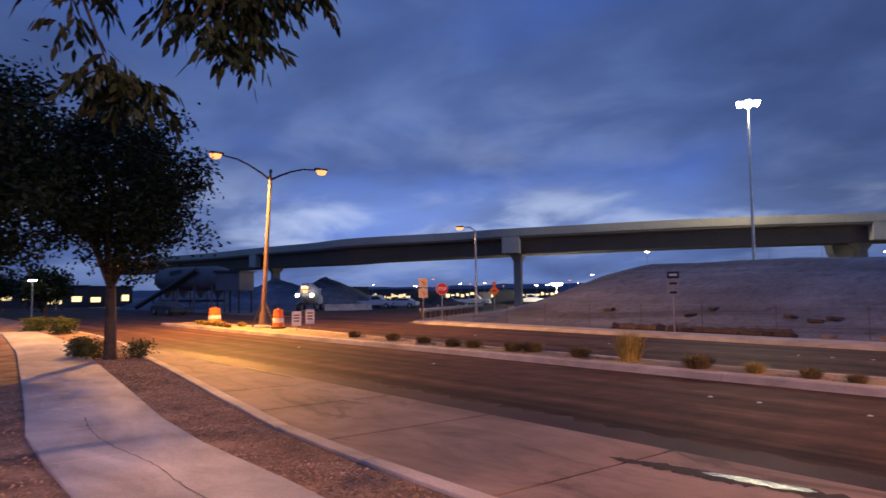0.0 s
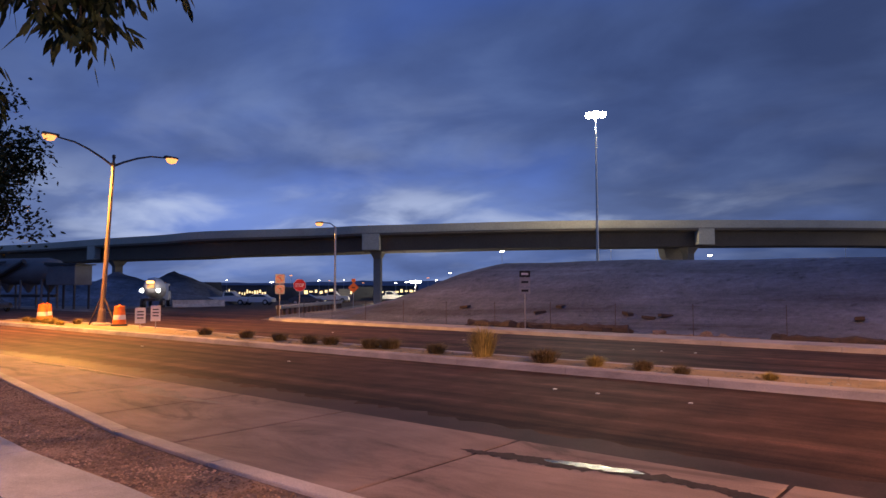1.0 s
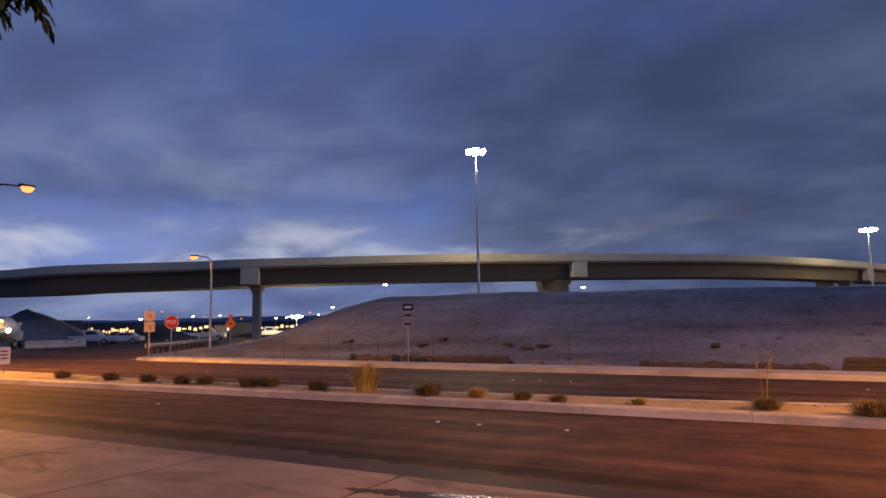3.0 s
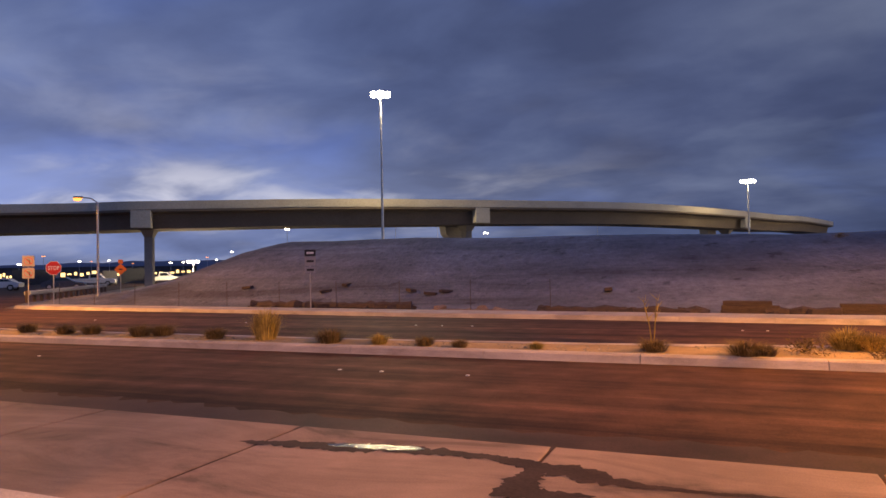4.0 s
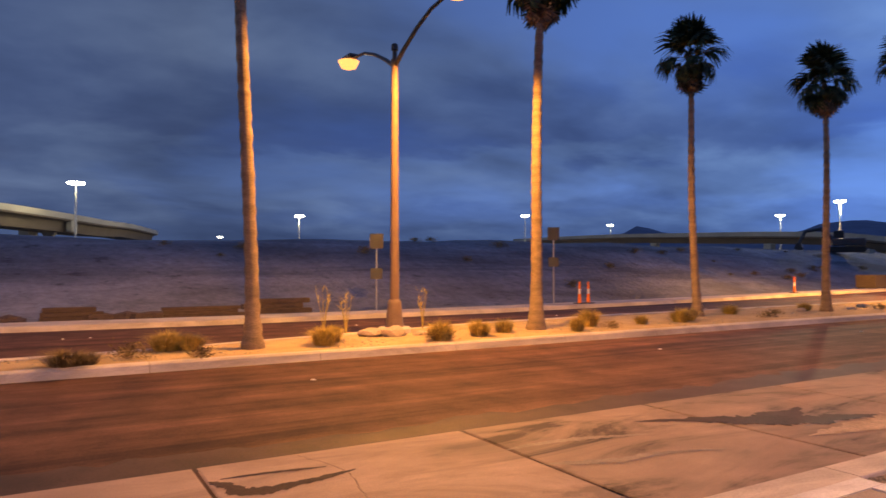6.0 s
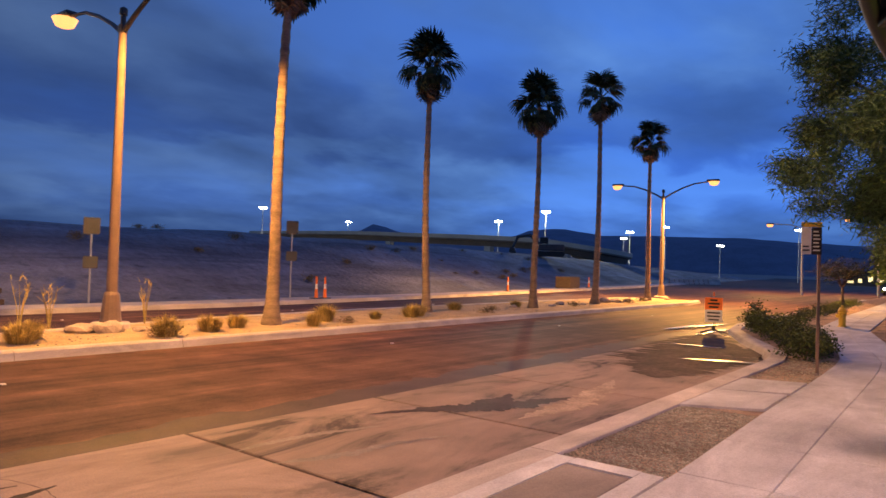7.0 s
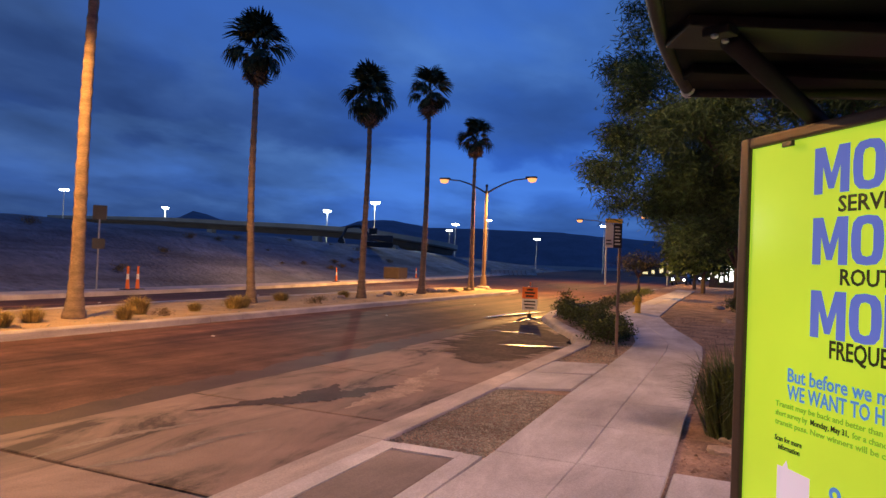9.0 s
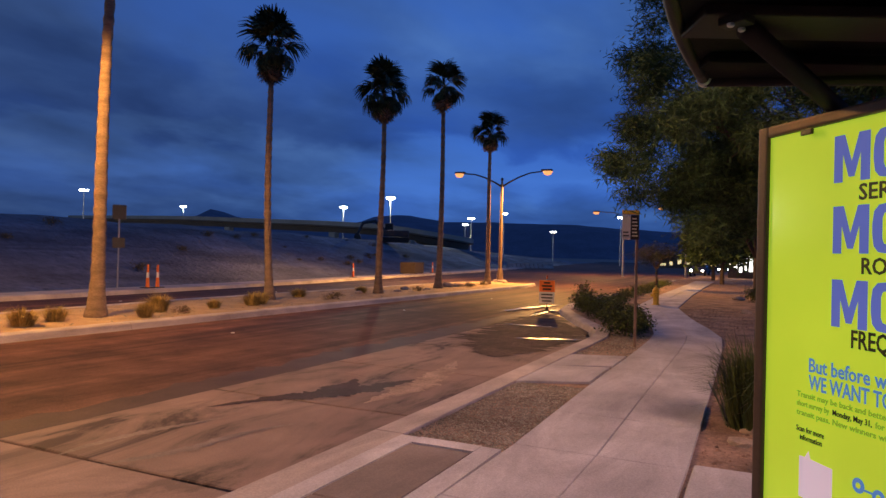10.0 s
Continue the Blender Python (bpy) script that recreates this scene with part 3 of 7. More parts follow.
def flyover():
    top = thing("flyover", "pale concrete flyover ramp on single columns", "bridge")
    pts = []
    for az, d, el in FLYOVER:
        p = polar(az, d)
        pts.append((p.x, p.y, 1.8 + d * math.tan(radians(el))))
    line = smooth_line(pts)
    # parapet, deck edge and box girder; the near face is at 0
    bm = bm_new()
    sweep(bm, line, [(0.0, 0.0), (0.0, -0.95), (-0.35, -0.95), (-0.2, -0.06), (-0.2, 0.0)])
    part("parapet", bm, M_BRIDGE, top, "pale smooth concrete parapet")
    bm = bm_new()
    sweep(bm, line, [(-8.4, 0.0), (-8.4, -0.95), (-8.7, -0.95), (-8.6, 0.0)])
    part("parapet", bm, M_BRIDGE, top)
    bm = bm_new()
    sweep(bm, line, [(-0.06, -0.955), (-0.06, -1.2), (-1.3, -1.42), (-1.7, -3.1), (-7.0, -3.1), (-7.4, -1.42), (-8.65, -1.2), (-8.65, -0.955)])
    part("deck", bm, M_GIRDER_SHADED, top, "brownish concrete box girder deck, its shade put into the colour")
    # columns with flared heads and pilasters on the girder face
    for az, base in ((-67.2, 0), (-46.4, 0), (-19.0, 2.5), (1.9, 2.5)):
        best = min(range(len(line)), key=lambda i: abs(math.degrees(math.atan2(line[i].x, line[i].y)) - az))
        p, d = line[best], line[min(best + 1, len(line) - 1)] - line[best - 1]
        rz = math.degrees(math.atan2(d.y, d.x))
        m = pose(p.x, p.y, 0, 0, 0, rz) @ pose(0, 4.3, 0)
        bm = bm_new()
        zt = p.z - 3.03
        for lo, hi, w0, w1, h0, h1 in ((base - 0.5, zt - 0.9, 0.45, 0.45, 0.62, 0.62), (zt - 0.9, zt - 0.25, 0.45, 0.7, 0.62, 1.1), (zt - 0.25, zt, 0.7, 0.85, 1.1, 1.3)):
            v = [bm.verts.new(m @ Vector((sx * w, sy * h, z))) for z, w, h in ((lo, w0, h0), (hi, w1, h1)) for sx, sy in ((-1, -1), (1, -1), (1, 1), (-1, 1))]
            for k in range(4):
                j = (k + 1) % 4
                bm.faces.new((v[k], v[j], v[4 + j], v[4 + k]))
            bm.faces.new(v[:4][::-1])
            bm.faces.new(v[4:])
        part("column", bm, M_PIER_SHADED, top)
        bm = bm_new()
        box(bm, -1.1, 1.1, -4.25, -3.3, p.z - 3.02, p.z - 0.98, m, 0.05)
        part("pier_diaphragm", bm, M_BRIDGE, top)
        if base:
            bm = bm_new()
            prism(bm, [(-2.0, 0.0), (1.3, 0.0), (1.3, -0.9), (1.0, -1.7), (0.3, -2.1), (-1.0, -2.0), (-1.7, -1.3)], -4.2, -2.5, m @ pose(0, 0, p.z, 90, 0, 0) @ pose(0, -2.9, 0))
            part("hammerhead_cap", bm, M_BRIDGE, top)
    return line


def far_ramp():
    ramp_ob = thing("flyover", "distant lit concrete flyover ramp curving behind the bank", "bridge")
    pts = []
    for az, d, el in ((36, 260, 2.2), (40, 225, 2.38), (44.3, 195, 2.53), (48.5, 172, 2.55), (52.9, 158, 2.56), (55.6, 150, 2.54), (59.8, 142, 2.4), (63.1, 140, 2.01), (66.1, 146, 1.59), (67.3, 158, 1.35)):
        p = polar(az, d)
        pts.append((p.x, p.y, 1.8 + d * math.tan(radians(el))))
    line = smooth_line(pts)
    bm = bm_new()
    sweep(bm, line, [(0.0, 0.0), (0.0, -0.9), (-0.3, -0.9), (-0.2, 0.0)])
    part("parapet", bm, M_BRIDGE, ramp_ob)
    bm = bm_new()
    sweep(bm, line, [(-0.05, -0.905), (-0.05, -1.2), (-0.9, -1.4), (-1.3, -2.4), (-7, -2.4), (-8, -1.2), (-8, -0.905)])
    part("deck", bm, M_GIRDER_SHADED, ramp_ob)
    for az in (48.0, 56.0, 62.5):
        p = min(line, key=lambda q: abs(math.degrees(math.atan2(q.x, q.y)) - az))
        bm = bm_new()
        box(bm, p.x - 0.8, p.x + 0.8, p.y + 1.0, p.y + 2.6, 0, p.z - 2.3, None, 0.1)
        part("column", bm, M_BRIDGE, ramp_ob)


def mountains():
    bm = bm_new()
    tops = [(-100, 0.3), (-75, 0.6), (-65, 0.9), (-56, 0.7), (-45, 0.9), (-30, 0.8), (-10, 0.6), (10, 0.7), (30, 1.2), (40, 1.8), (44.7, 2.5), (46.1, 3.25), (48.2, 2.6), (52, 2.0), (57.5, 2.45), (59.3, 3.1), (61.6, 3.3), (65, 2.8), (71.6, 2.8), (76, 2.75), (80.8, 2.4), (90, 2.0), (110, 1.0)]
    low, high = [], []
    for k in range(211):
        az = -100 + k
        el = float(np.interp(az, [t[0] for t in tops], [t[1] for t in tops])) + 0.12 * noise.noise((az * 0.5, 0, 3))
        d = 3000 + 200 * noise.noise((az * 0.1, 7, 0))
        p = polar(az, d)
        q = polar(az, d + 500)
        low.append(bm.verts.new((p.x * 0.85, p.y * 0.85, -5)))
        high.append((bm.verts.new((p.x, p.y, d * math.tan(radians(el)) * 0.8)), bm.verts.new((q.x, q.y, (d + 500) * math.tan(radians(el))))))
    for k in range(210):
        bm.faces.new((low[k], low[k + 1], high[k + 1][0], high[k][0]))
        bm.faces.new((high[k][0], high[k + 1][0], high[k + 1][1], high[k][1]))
    setting("mountain_backdrop", bm, M_MOUNTAIN, "far dark mountain range with haze in its blue colour", True)


ground_sheet()
road()
near_verge()
median_ground()
far_side()
embankment()
flyover()
far_ramp()
mountains()


# ---------------------------------------------------------------- lamps
def lamp_light(name, at, colour, power, size=0.25, spot=None):
    data = bpy.data.lights.new(name, "SPOT" if spot else "POINT")
    data.color, data.energy, data.shadow_soft_size = colour, power, size
    if spot:
        data.spot_size, data.spot_blend = radians(spot), 0.3
    ob = new(name, data)
    ob.location = at
    return ob


def double_street_lamp(x, y, joint, power, arm=2.7, heads=(1, -1), z0=0.13, far=0.45, lean=(0.0, 0.0)):
    """A tapered pole on a concrete footing, with arms over both roadways."""
    lamp = thing("street_lamp", "tapered two-armed street lamp, glowing orange, on a concrete footing", "street lamp", "street lamps on the median", (x, y, z0))
    h = joint - z0
    bm = bm_new()
    lathe(bm, [(0.42, -0.1), (0.42, 0.1), (0.38, 0.14), (0.05, 0.14)], 20)
    part("footing", bm, M_KERB, lamp, "round concrete footing")
    bm = bm_new()
    lathe(bm, [(0.24, 0.14), (0.22, 0.22), (0.17, 0.75), (0.15, 0.8), (0.14, 0.82)], 14)
    part("base_cover", bm, M_POLE, lamp)
    bm = bm_new()
    tube(bm, [(0, 0, 0.3), (0, 0, h * 0.5), (0, 0, h)], [0.125, 0.105, 0.085], 12)
    part("pole", bm, M_POLE, lamp)
    bm = bm_new()
    lathe(bm, [(0.1, h - 0.08), (0.1, h + 0.1), (0.06, h + 0.1), (0.06, h + 0.32), (0.09, h + 0.34), (0.085, h + 0.48), (0.03, h + 0.52)], 12)
    part("photocell", bm, M_DARKMETAL, lamp, "dark photocell cap")
    for s in heads:
        bm = bm_new()
        pts = [(0, 0.08 * s, h - 0.03), (0, 0.5 * s, h + 0.22), (0, 1.2 * s, h + 0.55), (0, 1.9 * s, h + 0.78), (0, arm * s, h + 0.86)]
        tube(bm, pts, [0.06, 0.055, 0.05, 0.045, 0.04], 8)
        a = part("arm", bm, M_DARKMETAL, lamp, "dark curved arm")
        m = pose(0, (arm + 0.3) * s, h + 0.86)
        bm = bm_new()
        box(bm, -0.15, 0.15, -0.36, 0.36, 0.0, 0.13, m, 0.05)
        hd = part("lamp_head", bm, M_DARKMETAL, a)
        bm = bm_new()
        lathe(bm, [(0.08, -0.25), (0.22, -0.2), (0.31, -0.01), (0.24, 0.0)], 14, (0, (arm + 0.35) * s, h + 0.86))
        part("lens", bm, M_SODIUM, a, "glowing orange lens")
        lamp_light("sodium_light", (x + lean[0], y + lean[1] + (arm + 0.35) * s, joint + 0.38), SODIUM, power if s < 0 else power * far, 0.2, 172 if s < 0 else 150)
    lamp.matrix_basis = pose(x, y, z0, -math.degrees(lean[1] / h), math.degrees(lean[0] / h), 0)
    return lamp


def mast(az, dist, el, head=1.0, power=0.0, base=0.0, glow=None, group="floodlight masts"):
    """A far floodlight mast whose lamps stand at the given bearing and height angle."""
    p = polar(az, dist)
    z = 1.8 + dist * math.tan(radians(el))
    ob = thing("floodlight_mast", "slim steel floodlight mast with a ring of white lamps", "floodlight mast", group, (p.x, p.y, base))
    bm = bm_new()
    tube(bm, [(0, 0, -0.3), (0, 0, z - base)], [0.12 * head + 0.03, 0.05 * head + 0.02], 8)
    part("pole", bm, M_STEEL, ob)
    bm = bm_new()
    lathe(bm, [(0.2 * head, z - base + 0.05), (0.75 * head, z - base + 0.05), (0.75 * head, z - base + 0.12), (0.15 * head, z - base + 0.25 * head)], 12)
    part("lamp_ring", bm, M_STEEL, ob)
    n = 6
    for k in range(n):
        a = 2 * math.pi * k / n
        bm = bm_new()
        lathe(bm, [(0.08 * head, -0.22 * head), (0.26 * head, -0.12 * head), (0.28 * head, 0.1 * head), (0.1 * head, 0.14 * head)], 8, (0.72 * head * math.cos(a), 0.72 * head * math.sin(a), z - base))
        part("floodlight", bm, glow or M_MASTGLOW, ob)
    if power:
        lamp_light("mast_light", (p.x, p.y, z - 0.9 * head), WHITE, power, 0.6)
    return ob


double_street_lamp(-34.73, 14.81, 8.16, SODIUM_POWER * 3.6, far=0.06, lean=(0.15, 0.31))
double_street_lamp(7.6, 15.75, 6.92, SODIUM_POWER * 1.25, far=0.25)
double_street_lamp(41.9, 15.85, 6.4, SODIUM_POWER * 3.2)
mast(-27.36, 77.5, 14.3, 1.25, MAST_POWER * 0.65, 3.0)
mast(1.88, 118, 6.1, 1.2, MAST_POWER * 0.15, 3.0)
for az, el in ((-35.4, 3.3), (-26.25, 3.43), (-22.73, 3.44), (-18.72, 2.75), (-9.52, 3.23), (-1.64, 2.6), (12.1, 2.29)):
    mast(az, 190, el, 0.62, 0, 0.0)
mast(18.26, 150, 4.07, 1.0, MAST_POWER, 0)
for az, el, d in ((36.97, 4.12, 170), (43.9, 3.28, 230), (56.4, 3.75, 190), (60.27, 4.63, 150), (67.08, 3.08, 190), (66.6, 2.58, 220), (69.8, 3.54, 190), (73.9, 2.12, 220), (79.3, 3.37, 190)):
    mast(az, d, el, 1.0, MAST_POWER * 2.2 if az in (60.27, 43.9, 56.4) else 0, 0.0)


# ---------------------------------------------------------------- plants
def raw_mesh(name, verts, faces, mat):
    me = bpy.data.meshes.new(name)
    me.from_pydata(verts, [], faces)
    me.materials.append(mat)
    return me


def leaf_mesh(name, rng, clumps, per, spread, length, width, mat, droop=0.0, flat=0.8):
    """Many small pointed leaves scattered in clumps."""
    n = len(clumps) * per
    c = np.repeat(np.array(clumps, float), per, axis=0)
    p = c + rng.normal(0, 1, (n, 3)) * np.array(spread)
    d = rng.normal(0, 1, (n, 3))
    d[:, 2] = d[:, 2] * 0.6 - droop
    d /= np.linalg.norm(d, axis=1)[:, None]
    s = np.cross(d, rng.normal(0, 1, (n, 3)))
    s /= np.linalg.norm(s, axis=1)[:, None] + 1e-9
    ln = (length * rng.uniform(0.6, 1.3, n))[:, None]
    wd = (width * rng.uniform(0.7, 1.2, n))[:, None]
    v = np.stack([p, p + d * ln * 0.45 + s * wd, p + d * ln, p + d * ln * 0.45 - s * wd], 1).reshape(-1, 3)
    f = np.arange(4 * n).reshape(-1, 4)
    return raw_mesh(name, v.tolist(), f.tolist(), mat)


def broad_tree(name, label, at, crown, radii, fork, trunk_r, leaf, mat, seed, clumps=90, per=70, clump=0.33, lean=(0, 0), limbs=7, droop=0.3, group=""):
    """A trunk that forks into tapered limbs, and a ragged crown of many small leaves in clumps. crown: centre relative to the base."""
    rng = np.random.default_rng(seed)
    tree = thing(name, label, "tree", group, at)
    bm = bm_new()
    top = Vector((lean[0], lean[1], fork))
    tube(bm, [(0, 0, -0.2), (0.02, 0, 0.1), (lean[0] * 0.4 + 0.03, lean[1] * 0.4, fork * 0.5), top], [trunk_r * 1.5, trunk_r * 1.15, trunk_r * 0.95, trunk_r * 0.85], 10)
    cen, rad = Vector(crown), Vector(radii)
    pts = []
    for k in range(limbs):
        a = 2 * math.pi * (k + rng.uniform(-0.3, 0.3)) / limbs
        e = rng.uniform(-0.15, 0.85)
        tip = cen + Vector((rad.x * math.cos(a) * math.cos(e), rad.y * math.sin(a) * math.cos(e), rad.z * math.sin(e))) * 0.82
        mid = top.lerp(tip, 0.5) + Vector((rng.uniform(-0.2, 0.2), rng.uniform(-0.2, 0.2), 0.15))
        tube(bm, [top + Vector((0, 0, -0.05)), top.lerp(mid, 0.5) + Vector((0, 0, 0.1)), mid, tip], [trunk_r * 0.55, trunk_r * 0.4, trunk_r * 0.28, 0.012], 7)
        pts += [mid, tip]
        for j in range(4):
            b = mid.lerp(tip, rng.uniform(0.0, 0.7))
            t2 = b + Vector((rng.uniform(-1, 1) * rad.x, rng.uniform(-1, 1) * rad.y, rng.uniform(-0.6, 1) * rad.z)) * 0.42
            tube(bm, [b, b.lerp(t2, 0.5) + Vector((0, 0, 0.06)), t2], [trunk_r * 0.18, trunk_r * 0.12, 0.008], 5)
            pts.append(t2)
    part("trunk", bm, M_BARK, tree, smooth=True)
    cl = [tuple(p) for p in pts]
    while len(cl) < clumps:
        d = rng.normal(0, 1, 3)
        d /= np.linalg.norm(d)
        r = rng.uniform(0.35, 1.0) ** 0.6
        wob = 1 + 0.38 * noise.noise(Vector(d) * 2.1 + Vector((seed, 0, 0)))
        cl.append(tuple(cen + Vector((d[0] * rad.x, d[1] * rad.y, d[2] * rad.z)) * r * wob))
    me = leaf_mesh("crown", rng, cl, per, (clump, clump, clump * 0.8), leaf[0], leaf[1], mat, droop)
    part("crown", me, mat, tree)
    return tree


def frond_mesh(name, mat, seed, dead=False):
    """One fan leaf: a stalk and a pleated fan of narrow segments whose tips bend down. Its stalk runs along +x."""
    rng = np.random.default_rng(seed)
    v, f = [], []

    def quad(a, b, c, d):
        i = len(v)
        v.extend([a, b, c, d])
        f.append((i, i + 1, i + 2, i + 3))

    L = 0.5
    for dy, dz in ((0.014, 0.0), (0.0, 0.012)):
        quad((0, -dy, -dz), (L, -dy * 0.6, -dz), (L, dy * 0.6, dz), (0, dy, dz))
    n, half = 15, 54
    for k in range(n):
        a = radians(-half + 2 * half * k / (n - 1)) + rng.uniform(-0.03, 0.03)
        ln = (0.74 - 0.12 * abs(a) / radians(half)) * rng.uniform(0.85, 1.08)
        w = 0.052
        d = Vector((math.cos(a), math.sin(a), 0))
        s = Vector((-math.sin(a), math.cos(a), 0))
        cup = 0.42 * abs(math.sin(a))
        lift = 0.03 * (k % 2)
        p0 = Vector((L, 0, 0))
        p1 = p0 + d * ln * 0.45 + Vector((0, 0, lift - cup * ln * 0.45))
        p2 = p0 + d * ln * 0.75 + Vector((0, 0, lift - 0.07 - cup * ln * 0.8))
        p3 = p0 + d * ln * 0.92 + Vector((0, 0, lift - 0.26 - rng.uniform(0, 0.14) - cup * ln))
        quad(tuple(p0), tuple(p1 - s * w), tuple(p1 + s * w), tuple(p0))
        quad(tuple(p1 - s * w), tuple(p2 - s * w * 0.75), tuple(p2 + s * w * 0.75), tuple(p1 + s * w))
        quad(tuple(p2 - s * w * 0.75), tuple(p3 - s * 0.008), tuple(p3 + s * 0.008), tuple(p2 + s * w * 0.75))
    f = [tuple(dict.fromkeys(q)) for q in f]
    return raw_mesh(name, v, f, mat)


FRONDS = [frond_mesh("frond", M_FROND, s) for s in (1, 2, 3)]
DEAD = [frond_mesh("dry_frond", M_DEADFROND, s) for s in (8, 9)]


def palm(x, y, top, seed, r0=0.16, r1=0.1, lean=(0.0, 0.0), size=1.0):
    """A fan palm: a ringed trunk flared at the foot, a round head of fan leaves and a short dry skirt. top: height of the crown's heart."""
    rng = np.random.default_rng(seed)
    tree = thing("palm_tree", "tall fan palm with a ringed trunk, standing in the sandy median", "palm tree", "palms on the median", (x, y, 0.1))
    bm = bm_new()
    n = 70
    pts, rad = [], []
    for k in range(n + 1):
        u = k / n
        z = u * (top - 0.1)
        flare = 0.15 * math.exp(-z / 0.4)
        ring = 0.012 * math.sin(k * 2.4) + rng.uniform(-0.006, 0.006)
        pts.append((lean[0] * u + 0.05 * math.sin(u * 5 + seed), lean[1] * u + 0.04 * math.sin(u * 4 + 2 * seed), z - (0.1 if k == 0 else 0)))
        rad.append(r0 * (1 - u) + r1 * u + flare * r0 / 0.18 + ring)
    tube(bm, pts, rad, 12)
    part("trunk", bm, M_TRUNK, tree, "ringed brown trunk", True)
    heart = Vector(pts[-1])
    # upright fans in the middle, spreading ones below them and drooping ones round the sides
    fans = [(rng.uniform(62, 92), 1.0) for _ in range(15)] + [(rng.uniform(25, 60), 0.95) for _ in range(11)] + [(rng.uniform(-20, 20), 0.95) for _ in range(8)] + [(rng.uniform(-68, -28), 0.85) for _ in range(12)]
    for k, (e, s) in enumerate(fans):
        a = k * 2.39996 + rng.uniform(-0.35, 0.35)
        ob = part("frond", FRONDS[k % 3], M_FROND, tree)
        ob.matrix_basis = Matrix.Translation(heart + Vector((0, 0, 0.10 if e > 50 else 0.0))) @ Matrix.Rotation(a, 4, "Z") @ Matrix.Rotation(-radians(e), 4, "Y") @ Matrix.Rotation(rng.uniform(-0.6, 0.6), 4, "X") @ Matrix.Scale(size * s * rng.uniform(0.75, 1.15), 4)
    for k in range(18):
        a = k * 2.39996 + rng.uniform(-0.3, 0.3)
        ob = part("dry_frond", DEAD[k % 2], M_DEADFROND, tree, "dry brown hanging frond")
        e = rng.uniform(-88, -64)
        ob.matrix_basis = Matrix.Translation(heart + Vector((0, 0, 0.25 - 0.03 * k))) @ Matrix.Rotation(a, 4, "Z") @ Matrix.Rotation(-radians(e), 4, "Y") @ Matrix.Scale(size * rng.uniform(0.65, 1.0), 4)
    return tree


def blade_mesh(name, mat, seed, count, height, spread, width, bend=0.35, spread_base=0.08):
    """A tuft of bent blades."""
    rng = np.random.default_rng(seed)
    v, f = [], []
    for k in range(count):
        a = rng.uniform(0, 2 * math.pi)
        h = height * rng.uniform(0.45, 1.0)
        o = rng.uniform(0.05, 1.0) * spread
        base = Vector((math.cos(a), math.sin(a), 0)) * rng.uniform(0, spread_base)
        out = Vector((math.cos(a), math.sin(a), 0))
        side = Vector((-math.sin(a), math.cos(a), 0)) * width
        p1 = base + out * o * 0.4 + Vector((0, 0, h * 0.6))
        p2 = base + out * o * (1 + bend) + Vector((0, 0, h * rng.uniform(0.8, 1.0) * (1 - 0.45 * (o / spread) ** 2)))
        i = len(v)
        v += [tuple(base - side), tuple(base + side), tuple(p1 + side * 0.8), tuple(p1 - side * 0.8), tuple(p2)]
        f += [(i, i + 1, i + 2, i + 3), (i + 3, i + 2, i + 4)]
    return raw_mesh(name, v, f, mat)


DARK_TUFT_MESH = [blade_mesh('tuft', M_SCRUB, s, 520, 0.5, 0.46, 0.006, 0.25, 0.22) for s in (7, 8, 9)]
GRASS_MESH = [blade_mesh("tuft", M_GRASS, s, 700, 0.62, 0.40, 0.0055, 0.15, 0.18) for s in (1, 2, 3)]
SCRUB_MESH = [leaf_mesh("scrub", np.random.default_rng(s), [(math.cos(i * 2.4) * 0.16 * (i % 3), math.sin(i * 2.4) * 0.16 * (i % 3), 0.08 + 0.035 * (i % 5)) for i in range(14)], 26, (0.07, 0.07, 0.05), 0.09, 0.012, M_SCRUB, -0.6) for s in (4, 5, 6)]


def tuft(x, y, scale, seed, z=0.12, tall=1.0, dark=False):
    ob = part("grass_clump", (DARK_TUFT_MESH if dark else GRASS_MESH)[seed % 3], M_GRASS)
    tagged(ob, "dull brown dry grass clump in the sandy median" if dark else "dry yellow grass clump in the sandy median", "grass clump", "grass clumps on the median")
    ob.matrix_basis = pose(x, y, z, 0, 0, seed * 77) @ Matrix.Diagonal((scale, scale, scale * tall, 1))


def scrub(x, y, scale, seed, z=0.11, label="low dark dry scrub bush in the median sand", group="scrub bushes on the median"):
    ob = part("scrub_bush", SCRUB_MESH[seed % 3], M_SCRUB)
    tagged(ob, label, "bush", group)
    ob.matrix_basis = pose(x, y, z, 0, 0, seed * 131) @ Matrix.Scale(scale, 4)


def rock(x, y, z, size, seed, label="pale rough rock on the ground", group="rocks"):
    rng = random.Random(seed)
    bm = bm_new()
    bmesh.ops.create_icosphere(bm, subdivisions=2, radius=1)
    sc = Vector((size * rng.uniform(0.8, 1.3), size * rng.uniform(0.7, 1.1), size * rng.uniform(0.4, 0.65)))
    for v in bm.verts:
        v.co *= 1 + 0.35 * noise.noise(v.co * 1.3 + Vector((seed, seed * 2, 0)))
        v.co = Vector((v.co.x * sc.x, v.co.y * sc.y, v.co.z * sc.z))
    ob = part("rock", bm, M_ROCK)
    ob.matrix_basis = pose(x, y, z + sc.z * 0.5, 0, 0, rng.uniform(0, 360))
    tagged(ob, label, "rock", group)


